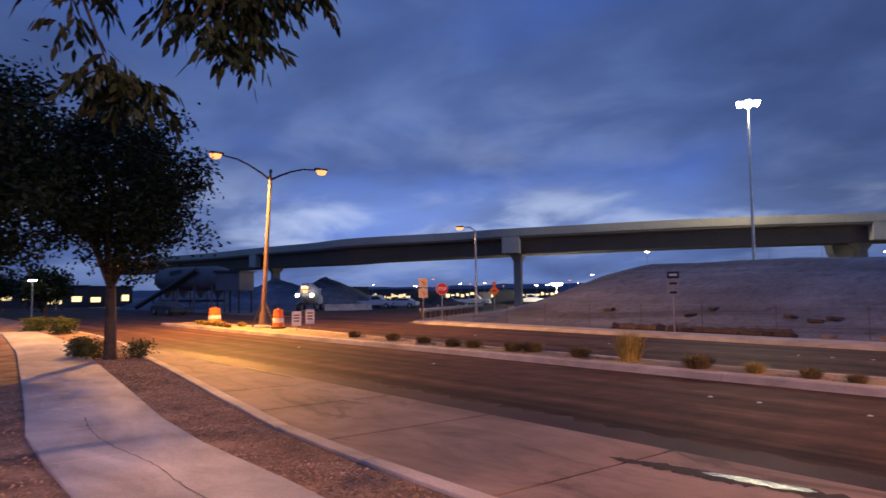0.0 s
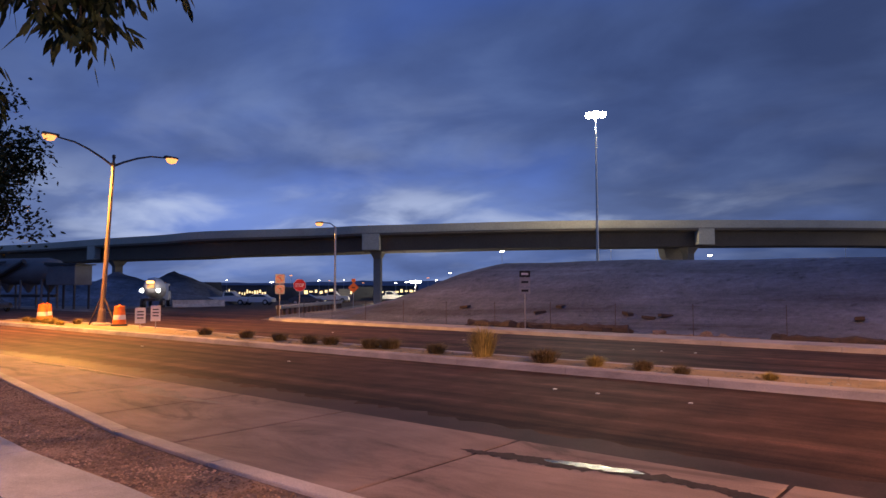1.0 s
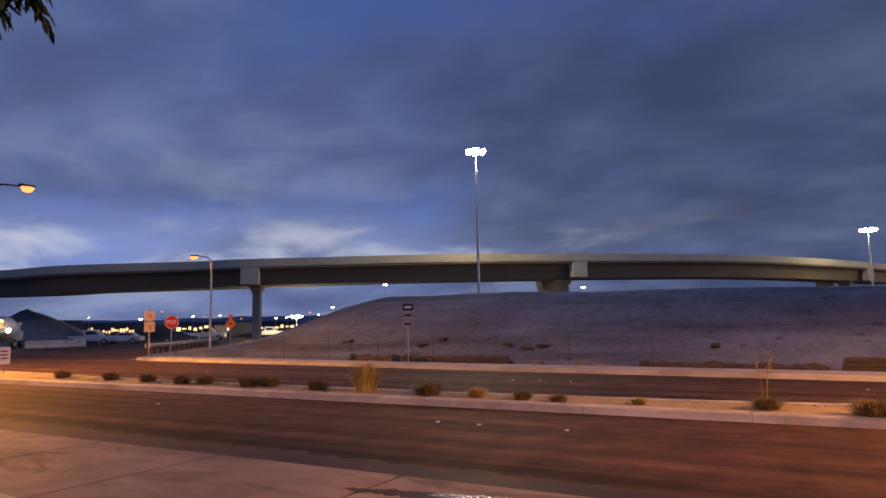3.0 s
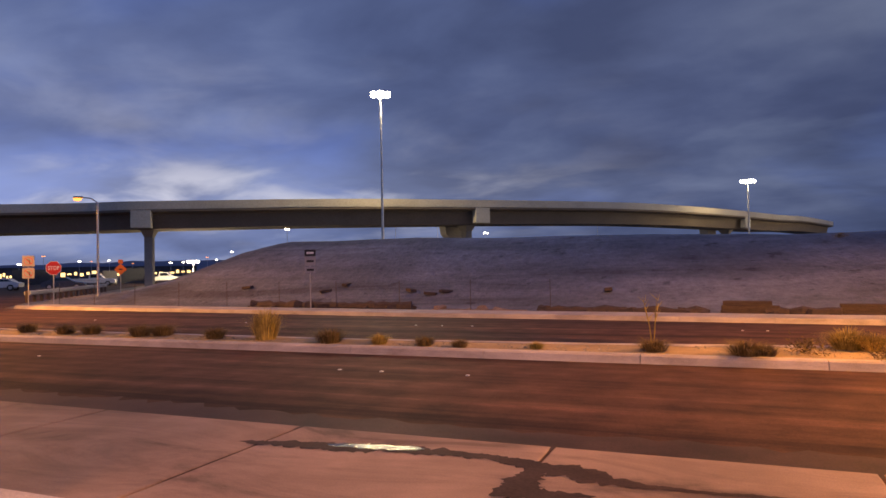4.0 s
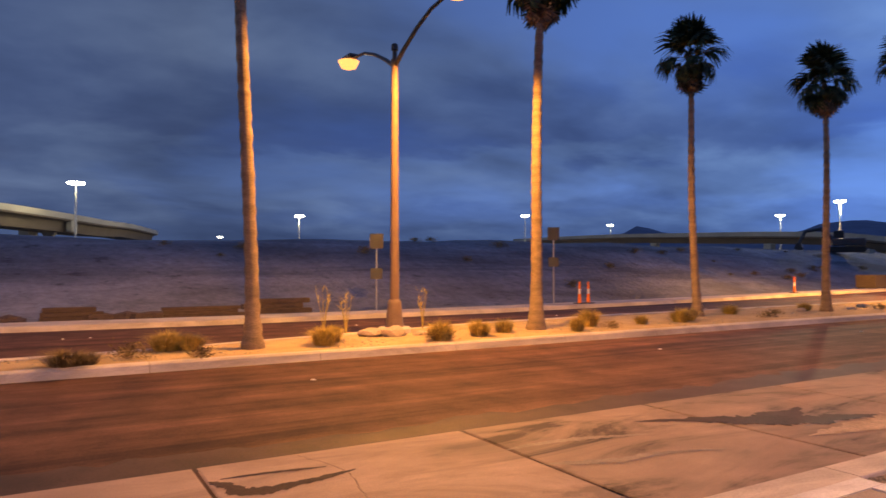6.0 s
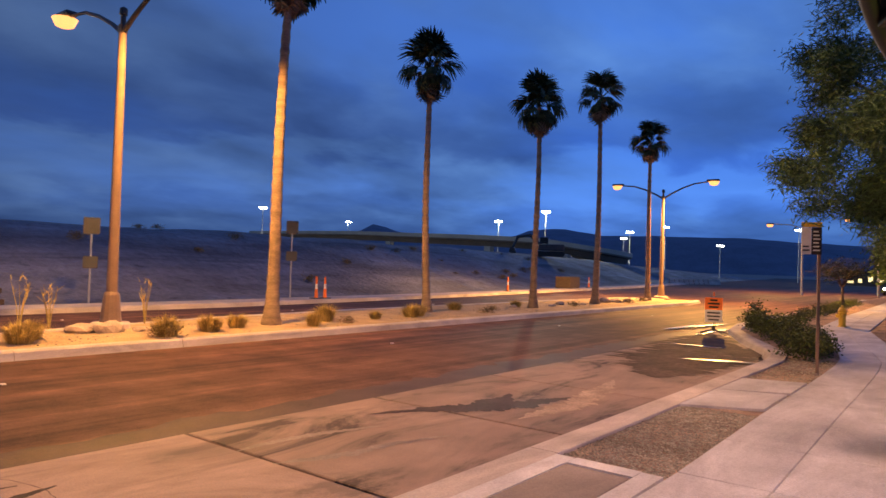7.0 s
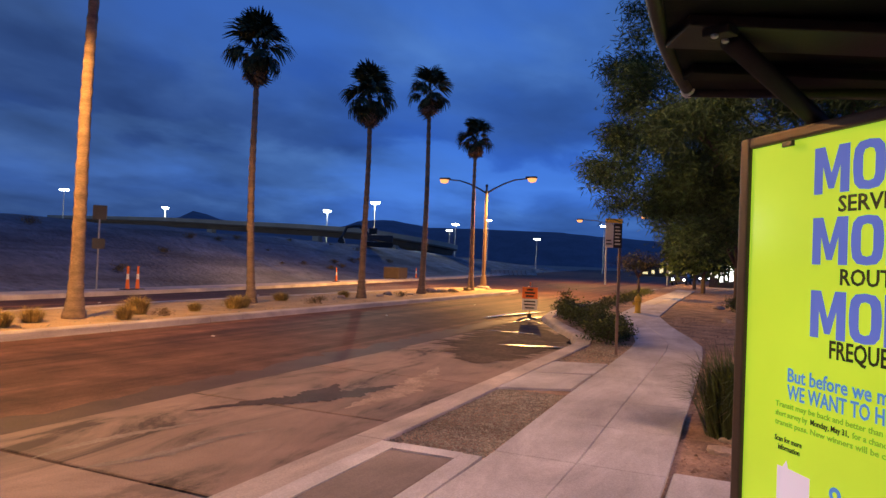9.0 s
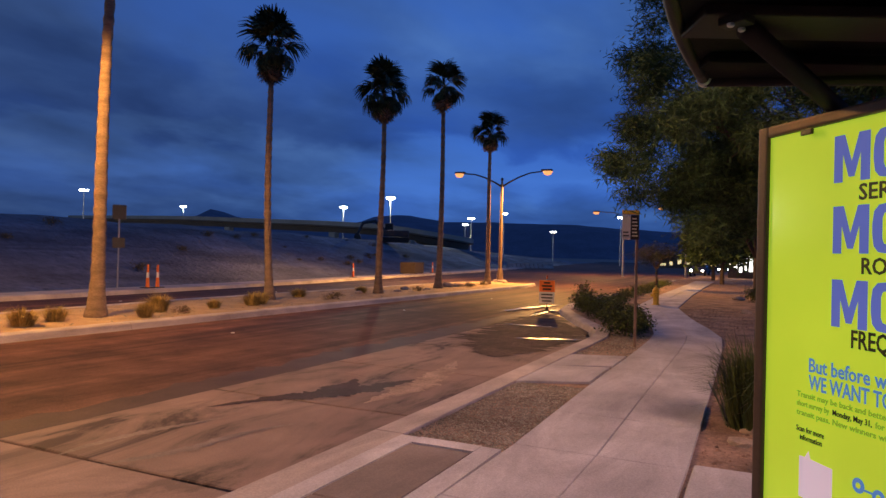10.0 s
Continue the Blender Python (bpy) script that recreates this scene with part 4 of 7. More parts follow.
palm(3.61, 14.14, 10.4, 1, 0.14, 0.1, (-0.33, 0.0), 1.05)
palm(11.1, 14.6, 9.5, 2, 0.16, 0.1, (0.3, 0.0), 1.05)
palm(18.56, 15.53, 8.62, 3, 0.13, 0.085, (-0.28, 0.0), 1.02)
palm(24.63, 14.75, 8.4, 4, 0.14, 0.085, (-0.36, -0.15), 1.05)
palm(30.9, 15.05, 10.05, 5, 0.15, 0.09, (-0.5, -0.33), 1.05)
palm(38.0, 15.2, 9.1, 6, 0.14, 0.09, (-0.24, -0.1), 1.0)

for k, (x, y, s) in enumerate(((-23.9, 14.0, 1.1), (-21.3, 14.1, 1.1), (-19.1, 13.9, 1.1), (-17.4, 13.8, 1.1), (-16.5, 13.9, 1.1), (-14.6, 13.8, 1.2), (-14.0, 14.0, 1.2), (-12.0, 13.7, 1.1), (-8.5, 13.5, 1.25), (-6.1, 13.5, 0.8), (-5.2, 13.3, 0.7), (-1.3, 13.5, 1.0), (0.3, 13.2, 1.15), (0.6, 13.3, 0.9), (1.3, 13.7, 1.0), (2.5, 13.2, 0.8), (7.5, 13.4, 0.9), (13.0, 13.7, 0.7), (19.9, 13.9, 0.8), (21.3, 14.6, 0.7), (27.3, 14.3, 0.8), (33, 14.2, 0.9), (35.5, 14.5, 0.9))):
    if x < 1:
        tuft(x, y, 0.95 * s, k, tall=0.75, dark=True)
    else:
        scrub(x, y, s, k)
for k, (x, y, s, tall) in enumerate(((-10.5, 13.8, 1.25, 1.15), (-7.2, 13.5, 0.75, 0.6), (-3.6, 13.5, 0.55, 0.5), (2.1, 14.7, 0.95, 0.6), (2.5, 14.5, 0.8, 0.6), (5.1, 14.0, 0.85, 0.7), (5.5, 14.6, 0.7, 0.8), (7.6, 13.4, 0.8, 0.85), (9.0, 14.0, 0.8, 0.7), (10.0, 14.4, 0.7, 0.7), (11.8, 13.7, 0.6, 0.9), (13.0, 14.6, 0.85, 0.8), (14.7, 14.3, 0.55, 0.7), (16.3, 14.3, 0.8, 0.7), (17.0, 14.6, 0.8, 0.7), (20.3, 15.6, 0.8, 0.6), (24.4, 15.5, 0.7, 0.6), (-36.5, 13.6, 0.8, 0.6), (-38, 13.8, 0.9, 0.6), (-39.5, 14.0, 1.0, 0.6), (-41, 14.0, 0.9, 0.6), (-42.5, 14.1, 0.9, 0.6), (-37, 14.6, 0.9, 0.6), (-40.4, 14.7, 0.9, 0.6))):
    tuft(x, y, s * (1.45 if x > 1 else 1.1), k, tall=tall)


def dry_stalk(x, y, h, seed):
    rng = random.Random(seed)
    bm = bm_new()
    for k in range(5):
        a, b = rng.uniform(-0.25, 0.25), rng.uniform(-0.2, 0.2)
        tube(bm, [(0, 0, 0), (a * 0.4, b * 0.4, h * 0.5), (a, b, h * rng.uniform(0.7, 1))], [0.012, 0.009, 0.004], 5)
        for j in range(4):
            u = rng.uniform(0.5, 0.95)
            c = Vector((a * u, b * u, h * u))
            tube(bm, [c, c + Vector((rng.uniform(-0.12, 0.12), rng.uniform(-0.1, 0.1), 0.12))], [0.008, 0.003], 4)
    ob = part("dry_stalk", bm, M_GRASS)
    ob.location = (x, y, 0.1)
    tagged(ob, "tall dry flower stalk standing in the median", "plant", "dry stalks")


dry_stalk(-1.3, 13.4, 1.15, 1)
dry_stalk(5.9, 16.2, 1.2, 2)
dry_stalk(6.4, 16.0, 1.0, 3)
dry_stalk(8.7, 16.3, 1.1, 4)
for k, (x, y, s) in enumerate(((6.8, 15.4, 0.28), (7.2, 15.0, 0.3), (7.9, 14.9, 0.2), (24.0, 15.4, 0.2), (28.0, 15.4, 0.28), (32.2, 15.2, 0.35), (33.3, 15.0, 0.3), (34.4, 14.9, 0.25), (26.6, 15.0, 0.18), (29.4, 14.9, 0.18), (36.5, 14.8, 0.25), (40, 14.8, 0.2))):
    rock(x, y, 0.1, s, k)

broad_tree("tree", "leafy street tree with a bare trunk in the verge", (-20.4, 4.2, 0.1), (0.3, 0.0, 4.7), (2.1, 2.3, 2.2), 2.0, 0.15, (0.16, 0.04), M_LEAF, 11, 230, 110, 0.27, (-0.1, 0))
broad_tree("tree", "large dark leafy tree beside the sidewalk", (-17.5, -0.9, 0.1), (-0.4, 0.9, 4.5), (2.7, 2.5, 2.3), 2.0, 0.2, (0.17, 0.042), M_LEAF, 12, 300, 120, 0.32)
broad_tree("tree", "feathery fine-leaved desert tree beyond the shelter", (14.2, -1.3, 0.1), (-0.6, 1.25, 4.6), (3.4, 3.2, 2.7), 1.7, 0.16, (0.17, 0.011), M_LEAF_FINE, 13, 380, 430, 0.16, (-0.3, 0.1), droop=0.5)
broad_tree("tree", "dark feathery tree beside the sidewalk", (27.5, -0.6, 0.1), (0, 0.6, 4.7), (3.5, 3.5, 1.9), 2.0, 0.16, (0.14, 0.022), M_LEAF_FINE, 14, 330, 220, 0.27, droop=0.4)
broad_tree("tree", "dark feathery tree beside the sidewalk", (36.0, 0.6, 0.1), (0, 0.4, 5.2), (3.2, 3.0, 1.9), 1.9, 0.15, (0.2, 0.04), M_LEAF_FINE, 15, 220, 100, 0.36, droop=0.4)
broad_tree("tree", "small round street tree in the planted verge", (41.0, 5.9, 0.1), (0, 0, 2.1), (1.3, 1.3, 0.75), 1.2, 0.07, (0.1, 0.018), M_LEAF, 16, 70, 60, 0.2, group="")
for k, (x, y, h) in enumerate(((-75, 4, 5.5), (-83, 1, 6), (-92, 4, 5), (-104, 2, 6), (-118, 6, 6), (-66, -3, 5.5), (-130, 12, 6), (-72, 10, 4.5))):
    broad_tree("tree", "dark far street tree against the dusk", (x, y, 0.0), (0, 0, h * 0.66), (h * 0.42, h * 0.42, h * 0.32), h * 0.3, 0.15, (0.4, 0.12), M_LEAF, 30 + k, 80, 50, 0.45, group="far trees")
for k, (x, y, h) in enumerate(((46, -2, 5), (55, 3.1, 5.5), (66, 4.4, 5), (80, 2, 5.5), (95, 3, 6))):
    broad_tree("tree", "dark far street tree against the dusk", (x, y, 0.0), (0, 0, h * 0.62), (h * 0.5, h * 0.5, h * 0.36), h * 0.3, 0.15, (0.4, 0.1), M_LEAF_FINE, 50 + k, 90, 50, 0.45, group="far trees")


def leaf_spray(rng, v, f, at, d, n=9, ln=0.088):
    """One pinnate leaf: drooping pointed leaflets in pairs along a thin stalk."""
    d = Vector(d).normalized()
    for k in range(n):
        u = k / (n - 1)
        base = Vector(at) + d * 0.13 * u + Vector((0, 0, -0.06 * u * u))
        side = d.cross(Vector((0, 0, 1))).normalized() * (1 if k % 2 else -1)
        if k == n - 1:
            side *= 0
        g = (d * 0.7 + side * rng.uniform(0.3, 0.8) + Vector((0, 0, -rng.uniform(0.5, 1.6)))).normalized()
        w = g.cross(Vector((rng.uniform(-1, 1), rng.uniform(-1, 1), rng.uniform(-0.4, 0.4)))).normalized() * ln * rng.uniform(0.12, 0.17)
        L = ln * rng.uniform(0.75, 1.25)
        i = len(v)
        v += [tuple(base), tuple(base + g * L * 0.35 + w), tuple(base + g * L * 0.7 + w * 0.7), tuple(base + g * L), tuple(base + g * L * 0.7 - w * 0.7), tuple(base + g * L * 0.35 - w)]
        f.append((i, i + 1, i + 2, i + 3, i + 4, i + 5))


def overhanging_tree():
    rng = np.random.default_rng(5)
    tree = thing("tree", "street tree whose drooping leafy branches hang over the sidewalk", "tree", "", (-5.6, -2.6, 0.1))
    o = Vector((-5.6, -2.6, 0.1))
    bm = bm_new()
    fork = Vector((0.1, 0.1, 2.6))
    tube(bm, [(0, 0, -0.2), (0, 0.02, 1.2), fork], [0.2, 0.15, 0.13], 10)

    def spot(az, el, d):
        p = polar(az - 2.2, d)
        return Vector((p.x - 0.04, p.y - 0.2, 1.79 + d * math.tan(radians(el + 0.55)))) - o

    def limb(pts, r0):
        tube(bm, pts, [r0 * (1 - 0.8 * k / (len(pts) - 1)) for k in range(len(pts))], 7)

    hub = spot(-80, 31, 3.4)
    hub2 = spot(-68, 29, 3.2)
    limb([fork, fork.lerp(hub, 0.5) + Vector((0, 0, 0.35)), hub, hub2, spot(-60, 27.5, 3.1)], 0.075)
    limb([fork, Vector((0.7, -0.8, 3.8)), Vector((1.3, -1.5, 4.6))], 0.08)
    limb([fork, Vector((-0.9, 0.2, 3.9)), Vector((-1.6, 0.5, 4.7))], 0.08)
    v, f = [], []
    # drooping twigs: (start, end az, el, distance, leaves)
    twigs = [(hub, -80.2, 17.6, 3.2, 15, 1.0), (hub, -81.6, 21.0, 3.2, 20, 1), (hub, -78.5, 20.5, 3.2, 16, 1), (hub, -76.4, 22.0, 3.15, 16, 1), (spot(-79.5, 24, 3.3), -77.3, 15.2, 3.2, 3, 0.3), (spot(-77.3, 15.4, 3.2), -78.9, 14.6, 3.2, 16, 1), (spot(-77.3, 15.4, 3.2), -74.6, 14.0, 3.2, 22, 1), (spot(-77, 15.0, 3.2), -75.6, 13.6, 3.15, 12, 1),
             (hub2, -71.5, 19.5, 3.15, 26, 1), (hub2, -69.5, 18.0, 3.1, 28, 1), (hub2, -67.6, 17.4, 3.1, 26, 1), (hub2, -66.3, 18.0, 3.1, 22, 1), (hub2, -64.8, 19.6, 3.1, 18, 1), (hub2, -70.5, 21.8, 3.2, 26, 1), (hub2, -67.8, 20.5, 3.2, 30, 1), (hub2, -73.3, 20.2, 3.2, 16, 1), (hub2, -65.4, 22.3, 3.1, 20, 1), (spot(-62, 27, 3.1), -62.0, 22.6, 3.1, 14, 1), (spot(-62, 27, 3.1), -63.5, 22.8, 3.1, 12, 1)]
    for start, az, el, d, n, run in twigs:
        end = spot(az - 0.1, el + 1.3, d)
        midp = start.lerp(end, 0.5) + Vector((rng.uniform(-0.06, 0.06), rng.uniform(-0.06, 0.06), 0.05))
        tube(bm, [start, midp, end], [0.011, 0.008, 0.004], 5)
        for k in range(n):
            u = 1 - rng.uniform(0, 1) ** 1.5 * (0.75 if run == 1 else 0.4)
            p = start.lerp(midp, u * 2) if u < 0.5 else midp.lerp(end, u * 2 - 1)
            a = rng.uniform(0, 2 * math.pi)
            leaf_spray(rng, v, f, p + Vector(rng.normal(0, 0.025, 3)), (math.cos(a), math.sin(a), rng.uniform(-0.7, 0.3)), 6)
    part("trunk", bm, M_BARK, tree, smooth=True)
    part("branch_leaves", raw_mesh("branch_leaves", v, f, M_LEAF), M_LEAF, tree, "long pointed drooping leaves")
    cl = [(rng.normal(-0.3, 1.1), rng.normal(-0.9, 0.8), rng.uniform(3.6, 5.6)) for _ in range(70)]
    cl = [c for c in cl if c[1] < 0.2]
    # unseen leaf clumps added to shade the hanging branches from the lamp behind
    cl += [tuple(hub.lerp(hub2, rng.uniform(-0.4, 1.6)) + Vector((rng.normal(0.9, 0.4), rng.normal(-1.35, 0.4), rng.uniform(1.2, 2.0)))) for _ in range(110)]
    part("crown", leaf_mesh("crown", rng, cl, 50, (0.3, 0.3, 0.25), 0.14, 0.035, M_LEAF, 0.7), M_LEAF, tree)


overhanging_tree()


def hedge(name, label, spots, seed, leaf=(0.07, 0.02), per=60, mat=None):
    """A planted mass of leaves; spots: (x, y, height, spread)."""
    rng = np.random.default_rng(seed)
    cl = []
    sticks = bm_new()
    for x, y, h, s in spots:
        for k in range(int(10 + 20 * s)):
            cl.append((x + rng.normal(0, s * 0.45), y + rng.normal(0, s * 0.4), 0.12 + h * rng.uniform(0.15, 1.0) * 0.9))
        for k in range(5):
            tube(sticks, [(x, y, 0.05), (x + rng.normal(0, s * 0.3), y + rng.normal(0, s * 0.3), 0.1 + h * 0.8)], [0.012, 0.005], 4)
    ob = thing(name, label, "hedge")
    tagged(part("stems", sticks, M_BARK, ob), kind="stuff")
    part("foliage", leaf_mesh("foliage", rng, cl, per, (0.12, 0.12, 0.09), leaf[0], leaf[1], mat or M_HEDGE, -0.2), mat or M_HEDGE, ob)


hedge("hedge", "low leafy hedge with small flowers behind the kerb", [(15.3, 3.05, 0.45, 0.45), (16.2, 3.1, 0.5, 0.45), (17.2, 3.4, 0.5, 0.5), (18.2, 3.9, 0.55, 0.5), (19.2, 4.5, 0.65, 0.5), (20.2, 5.0, 0.9, 0.4), (20.9, 5.3, 1.0, 0.3), (21.5, 5.2, 0.5, 0.5), (16.6, 2.95, 0.35, 0.3), (18.6, 3.5, 0.4, 0.4), (20, 4.2, 0.4, 0.4)], 21)
hedge("ground_cover", "low green ground cover beside the far sidewalk", [(24 + 1.5 * k, 5.4 + 0.07 * k, 0.22, 0.55) for k in range(18)], 22, per=35)
hedge("shrub", "dense dark green shrub under the street tree", [(-20.8, 3.9, 0.5, 0.35), (-21.4, 3.7, 0.55, 0.4), (-22.0, 3.8, 0.5, 0.4), (-20.2, 4.9, 0.45, 0.25)], 23)
hedge("shrub", "dark round shrubs beside the sidewalk", [(-37.5, 5.8, 0.7, 0.6), (-36, 5.8, 0.7, 0.6), (-40, 5.2, 0.6, 0.6), (-42, 5.4, 0.6, 0.6), (-44.5, 5.6, 0.6, 0.6)], 24, (0.1, 0.03))
hedge("shrub", "dark low shrub in the dirt beside the sidewalk", [(34, 0.6, 0.5, 0.5), (35.2, 0.5, 0.5, 0.4), (31, 0.4, 0.3, 0.3)], 25)


def spiky_clump():
    ob = thing("grass_clump", "large dark spiky grass clump beside the sidewalk", "grass clump", "", (7.7, 0.3, 0.1))
    part("tuft", blade_mesh("tuft", M_HEDGE, 31, 1300, 1.15, 0.55, 0.009, 0.2, 0.36), M_HEDGE, ob)
    part("tuft", blade_mesh("tuft", M_SCRUB, 32, 140, 0.6, 0.4, 0.008, 0.3, 0.25), M_SCRUB, ob)


spiky_clump()
for k, (x, y, s) in enumerate(((6.9, 0.45, 0.13), (7.1, 0.25, 0.15), (6.6, 0.2, 0.12), (7.4, 0.4, 0.1), (24.5, 0.8, 0.18), (33, 1.3, 0.3))):
    rock(x, y, 0.1, s, 40 + k, "pale flat rock lying in the dirt")


# ---------------------------------------------------------------- writing
def text_mesh(body, size, name="lettering", squeeze=1.0):
    """Letters in the built-in font as a thin mesh in the xy plane, with the left end of the base line at the origin."""
    cu = bpy.data.curves.new(name, "FONT")
    cu.body, cu.size, cu.extrude, cu.resolution_u, cu.offset = body, size, 0.0008, 2, size * 0.02
    ob = bpy.data.objects.new(name, cu)
    me = bpy.data.meshes.new_from_object(ob)
    bpy.data.objects.remove(ob)
    bpy.data.curves.remove(cu)
    me.transform(Matrix.Diagonal((squeeze, 1, 1, 1)))
    return me


def letters(body, size, mat, parent, m, name="letter", width=None):
    """A line of writing, letter by letter."""
    whole = text_mesh(body, size)
    far = max(v.co.x for v in whole.vertices)
    k = width / far if width else 1.0
    for n, ch in enumerate(body):
        if ch == " ":
            continue
        one, upto = text_mesh(ch, size), text_mesh(body[: n + 1], size)
        shift = max(v.co.x for v in upto.vertices) - max(v.co.x for v in one.vertices)
        bpy.data.meshes.remove(upto)
        one.transform(Matrix.Diagonal((k, 1, 1, 1)) @ Matrix.Translation((shift, 0, 0)))
        one.materials.append(mat)
        part(name, one, mat, parent).matrix_basis = m
    bpy.data.meshes.remove(whole)


def plate(bm, w, h, thick=0.004, m=None, corner=0.03, n=4):
    """A flat sign plate with rounded corners, centred, in the xz plane, facing -y."""
    pts = []
    for cx, cz, a0 in ((w / 2 - corner, h / 2 - corner, 0), (-w / 2 + corner, h / 2 - corner, 90), (-w / 2 + corner, -h / 2 + corner, 180), (w / 2 - corner, -h / 2 + corner, 270)):
        for k in range(n + 1):
            a = radians(a0 + 90 * k / n)
            pts.append((cx + corner * math.cos(a), cz + corner * math.sin(a)))
    lo = [bm.verts.new(m @ Vector((x, -thick / 2, z)) if m else (x, -thick / 2, z)) for x, z in pts]
    hi = [bm.verts.new(m @ Vector((x, thick / 2, z)) if m else (x, thick / 2, z)) for x, z in pts]
    bm.faces.new(lo)
    bm.faces.new(hi[::-1])
    for k in range(len(pts)):
        j = (k + 1) % len(pts)
        bm.faces.new((lo[k], hi[k], hi[j], lo[j]))


def facing(x, y):
    """Turn about z that points a sign's -y face at the bus stop."""
    return math.degrees(math.atan2(-x, y))


# ---------------------------------------------------------------- bus shelter with a lit poster
def lit_poster(name, colour, strength):
    """A poster lit from behind by tubes: a little uneven from top to bottom, with faint dirt."""
    mt = glowing(name, colour, strength)
    t = mt.node_tree
    tc = t.nodes.new("ShaderNodeTexCoord")
    nz = node(t, "ShaderNodeTexNoise", Scale=1.8, Detail=3.0)
    t.links.new(tc.outputs["Object"], nz.inputs["Vector"])
    r = ramp(t, [(0.3, tuple(c * 0.86 for c in colour)), (0.7, tuple(c * 1.1 for c in colour))])
    t.links.new(nz.outputs[0], r.inputs[0])
    t.links.new(r.outputs[0], t.nodes["Principled BSDF"].inputs["Emission Color"])
    t.nodes["Principled BSDF"].inputs["Roughness"].default_value = 0.15
    return mt


M_LIME = lit_poster("lime_poster", (0.50, 0.70, 0.035), 0.92)
# stronger than the front poster: a green fill for the tree beyond
M_LIMEFILL = lit_poster("lime_fill_sheet", (0.50, 0.70, 0.035), 2.2)
M_PBLUE = lit_poster("poster_blue", (0.12, 0.17, 0.58), 0.75)
M_PLIGHTBLUE = lit_poster("poster_light_blue", (0.10, 0.25, 0.62), 0.75)
M_PDARK = material("poster_dark_green", (0.05, 0.065, 0.02), 0.4, 0.05, 3.0, 40.0, 0.0)
M_POLIVE = lit_poster("poster_olive", (0.22, 0.32, 0.02), 1.0)
M_PWHITE = lit_poster("poster_white", (0.62, 0.50, 0.60), 1.0)


def poster_case():
    rz = math.degrees(math.atan2(-0.6084, -0.7936))
    case = thing("poster_case", "backlit lime-green transit poster in a brown metal case", "poster case", "", (3.38, 0.325, 0.15), rz)
    # local x runs along the case, z up; the poster side is -y here
    W, H, T = 1.26, 1.86, 2.25
    f = 0.062
    for n, b in (("frame_post", (0, f, -0.03, 0.09, -0.1, T)), ("frame_post", (W - f, W, -0.03, 0.09, -0.1, T)), ("frame_rail", (f, W - f, -0.03, 0.09, T - 0.05, T)), ("frame_rail", (f, W - f, -0.03, 0.09, T - H, T - H + 0.07))):
        bm = bm_new()
        box(bm, *b, None, 0.012)
        part(n, bm, M_BROWNMETAL, case)
    for z, s in ((T - 0.065, 1),):
        bm = bm_new()
        box(bm, 0.28, 0.34, -0.045, -0.03, z - 0.012, z + 0.012, None, 0.004)
        part("latch", bm, M_DARKMETAL, case, "small dark latch")
    bm = bm_new()
    box(bm, f, W - f, -0.012, -0.004, T - H + 0.07, T - 0.05)
    poster = part("poster", bm, M_LIME, case, "glowing lime-green poster sheet")
    # rear sheet, out of view, added to throw green light on the tree
    bm = bm_new()
    box(bm, f, W - f, 0.067, 0.075, T - H + 0.07, T - 0.05)
    part("poster", bm, M_LIMEFILL, case, "unseen glowing back sheet added to light the tree")

    def put(body, u, v, size, width, mat):
        m = pose(u, -0.0135, T + v, 90, 0, 0)
        letters(body, size, mat, poster, m, "letter", width)

    # the three big words in heavy block capitals
    block = {
        "M": [[(0, 0), (0, 1), (0.3, 1), (0.5, 0.42), (0.7, 1), (1, 1), (1, 0), (0.75, 0), (0.75, 0.6), (0.58, 0.1), (0.42, 0.1), (0.25, 0.6), (0.25, 0)]],
        "O": [[(0.5, 1), (0.2, 0.97), (0.05, 0.85), (0, 0.6), (0, 0.4), (0.05, 0.15), (0.2, 0.03), (0.5, 0), (0.5, 0.17), (0.36, 0.2), (0.31, 0.3), (0.31, 0.7), (0.36, 0.8), (0.5, 0.83)], [(0.5, 0.83), (0.64, 0.8), (0.69, 0.7), (0.69, 0.3), (0.64, 0.2), (0.5, 0.17), (0.5, 0), (0.8, 0.03), (0.95, 0.15), (1, 0.4), (1, 0.6), (0.95, 0.85), (0.8, 0.97), (0.5, 1)]],
        "R": [[(0, 0), (0, 1), (0.6, 1), (0.88, 0.94), (0.97, 0.75), (0.88, 0.56), (0.72, 0.5), (0.72, 0.67), (0.66, 0.8), (0.32, 0.83), (0.32, 0)], [(0.32, 0.42), (0.32, 0.56), (0.72, 0.6), (0.95, 0.4), (1, 0), (0.7, 0), (0.66, 0.36), (0.58, 0.42)]],
        "E": [[(0, 0), (0, 1), (1, 1), (1, 0.82), (0.36, 0.82), (0.36, 0.6), (0.9, 0.6), (0.9, 0.43), (0.36, 0.43), (0.36, 0.18), (1, 0.18), (1, 0)]],
    }
    for v in (-0.285, -0.558, -0.84):
        for n, ch in enumerate("MORE"):
            bm = bm_new()
            w = 0.17 if ch == "M" else 0.14
            u = (0.43, 0.615, 0.765, 0.915)[n]
            for outline in block[ch]:
                prism(bm, [(u + w * px, v + 0.182 * pz) for px, pz in outline], 0.0125, 0.0138, pose(0, 0, T, 90, 0, 0))
            part("letter", bm, M_PBLUE, poster)
    put("SERVICE", 0.55, -0.357, 0.085, 0.33, M_PDARK)
    put("ROUTES", 0.565, -0.632, 0.085, 0.31, M_PDARK)
    put("FREQUENCY", 0.525, -0.91, 0.095, 0.42, M_PDARK)
    put("But before we make", 0.315, -1.035, 0.078, 0.58, M_PLIGHTBLUE)
    put("WE WANT TO HEAR", 0.32, -1.105, 0.082, 0.57, M_PLIGHTBLUE)
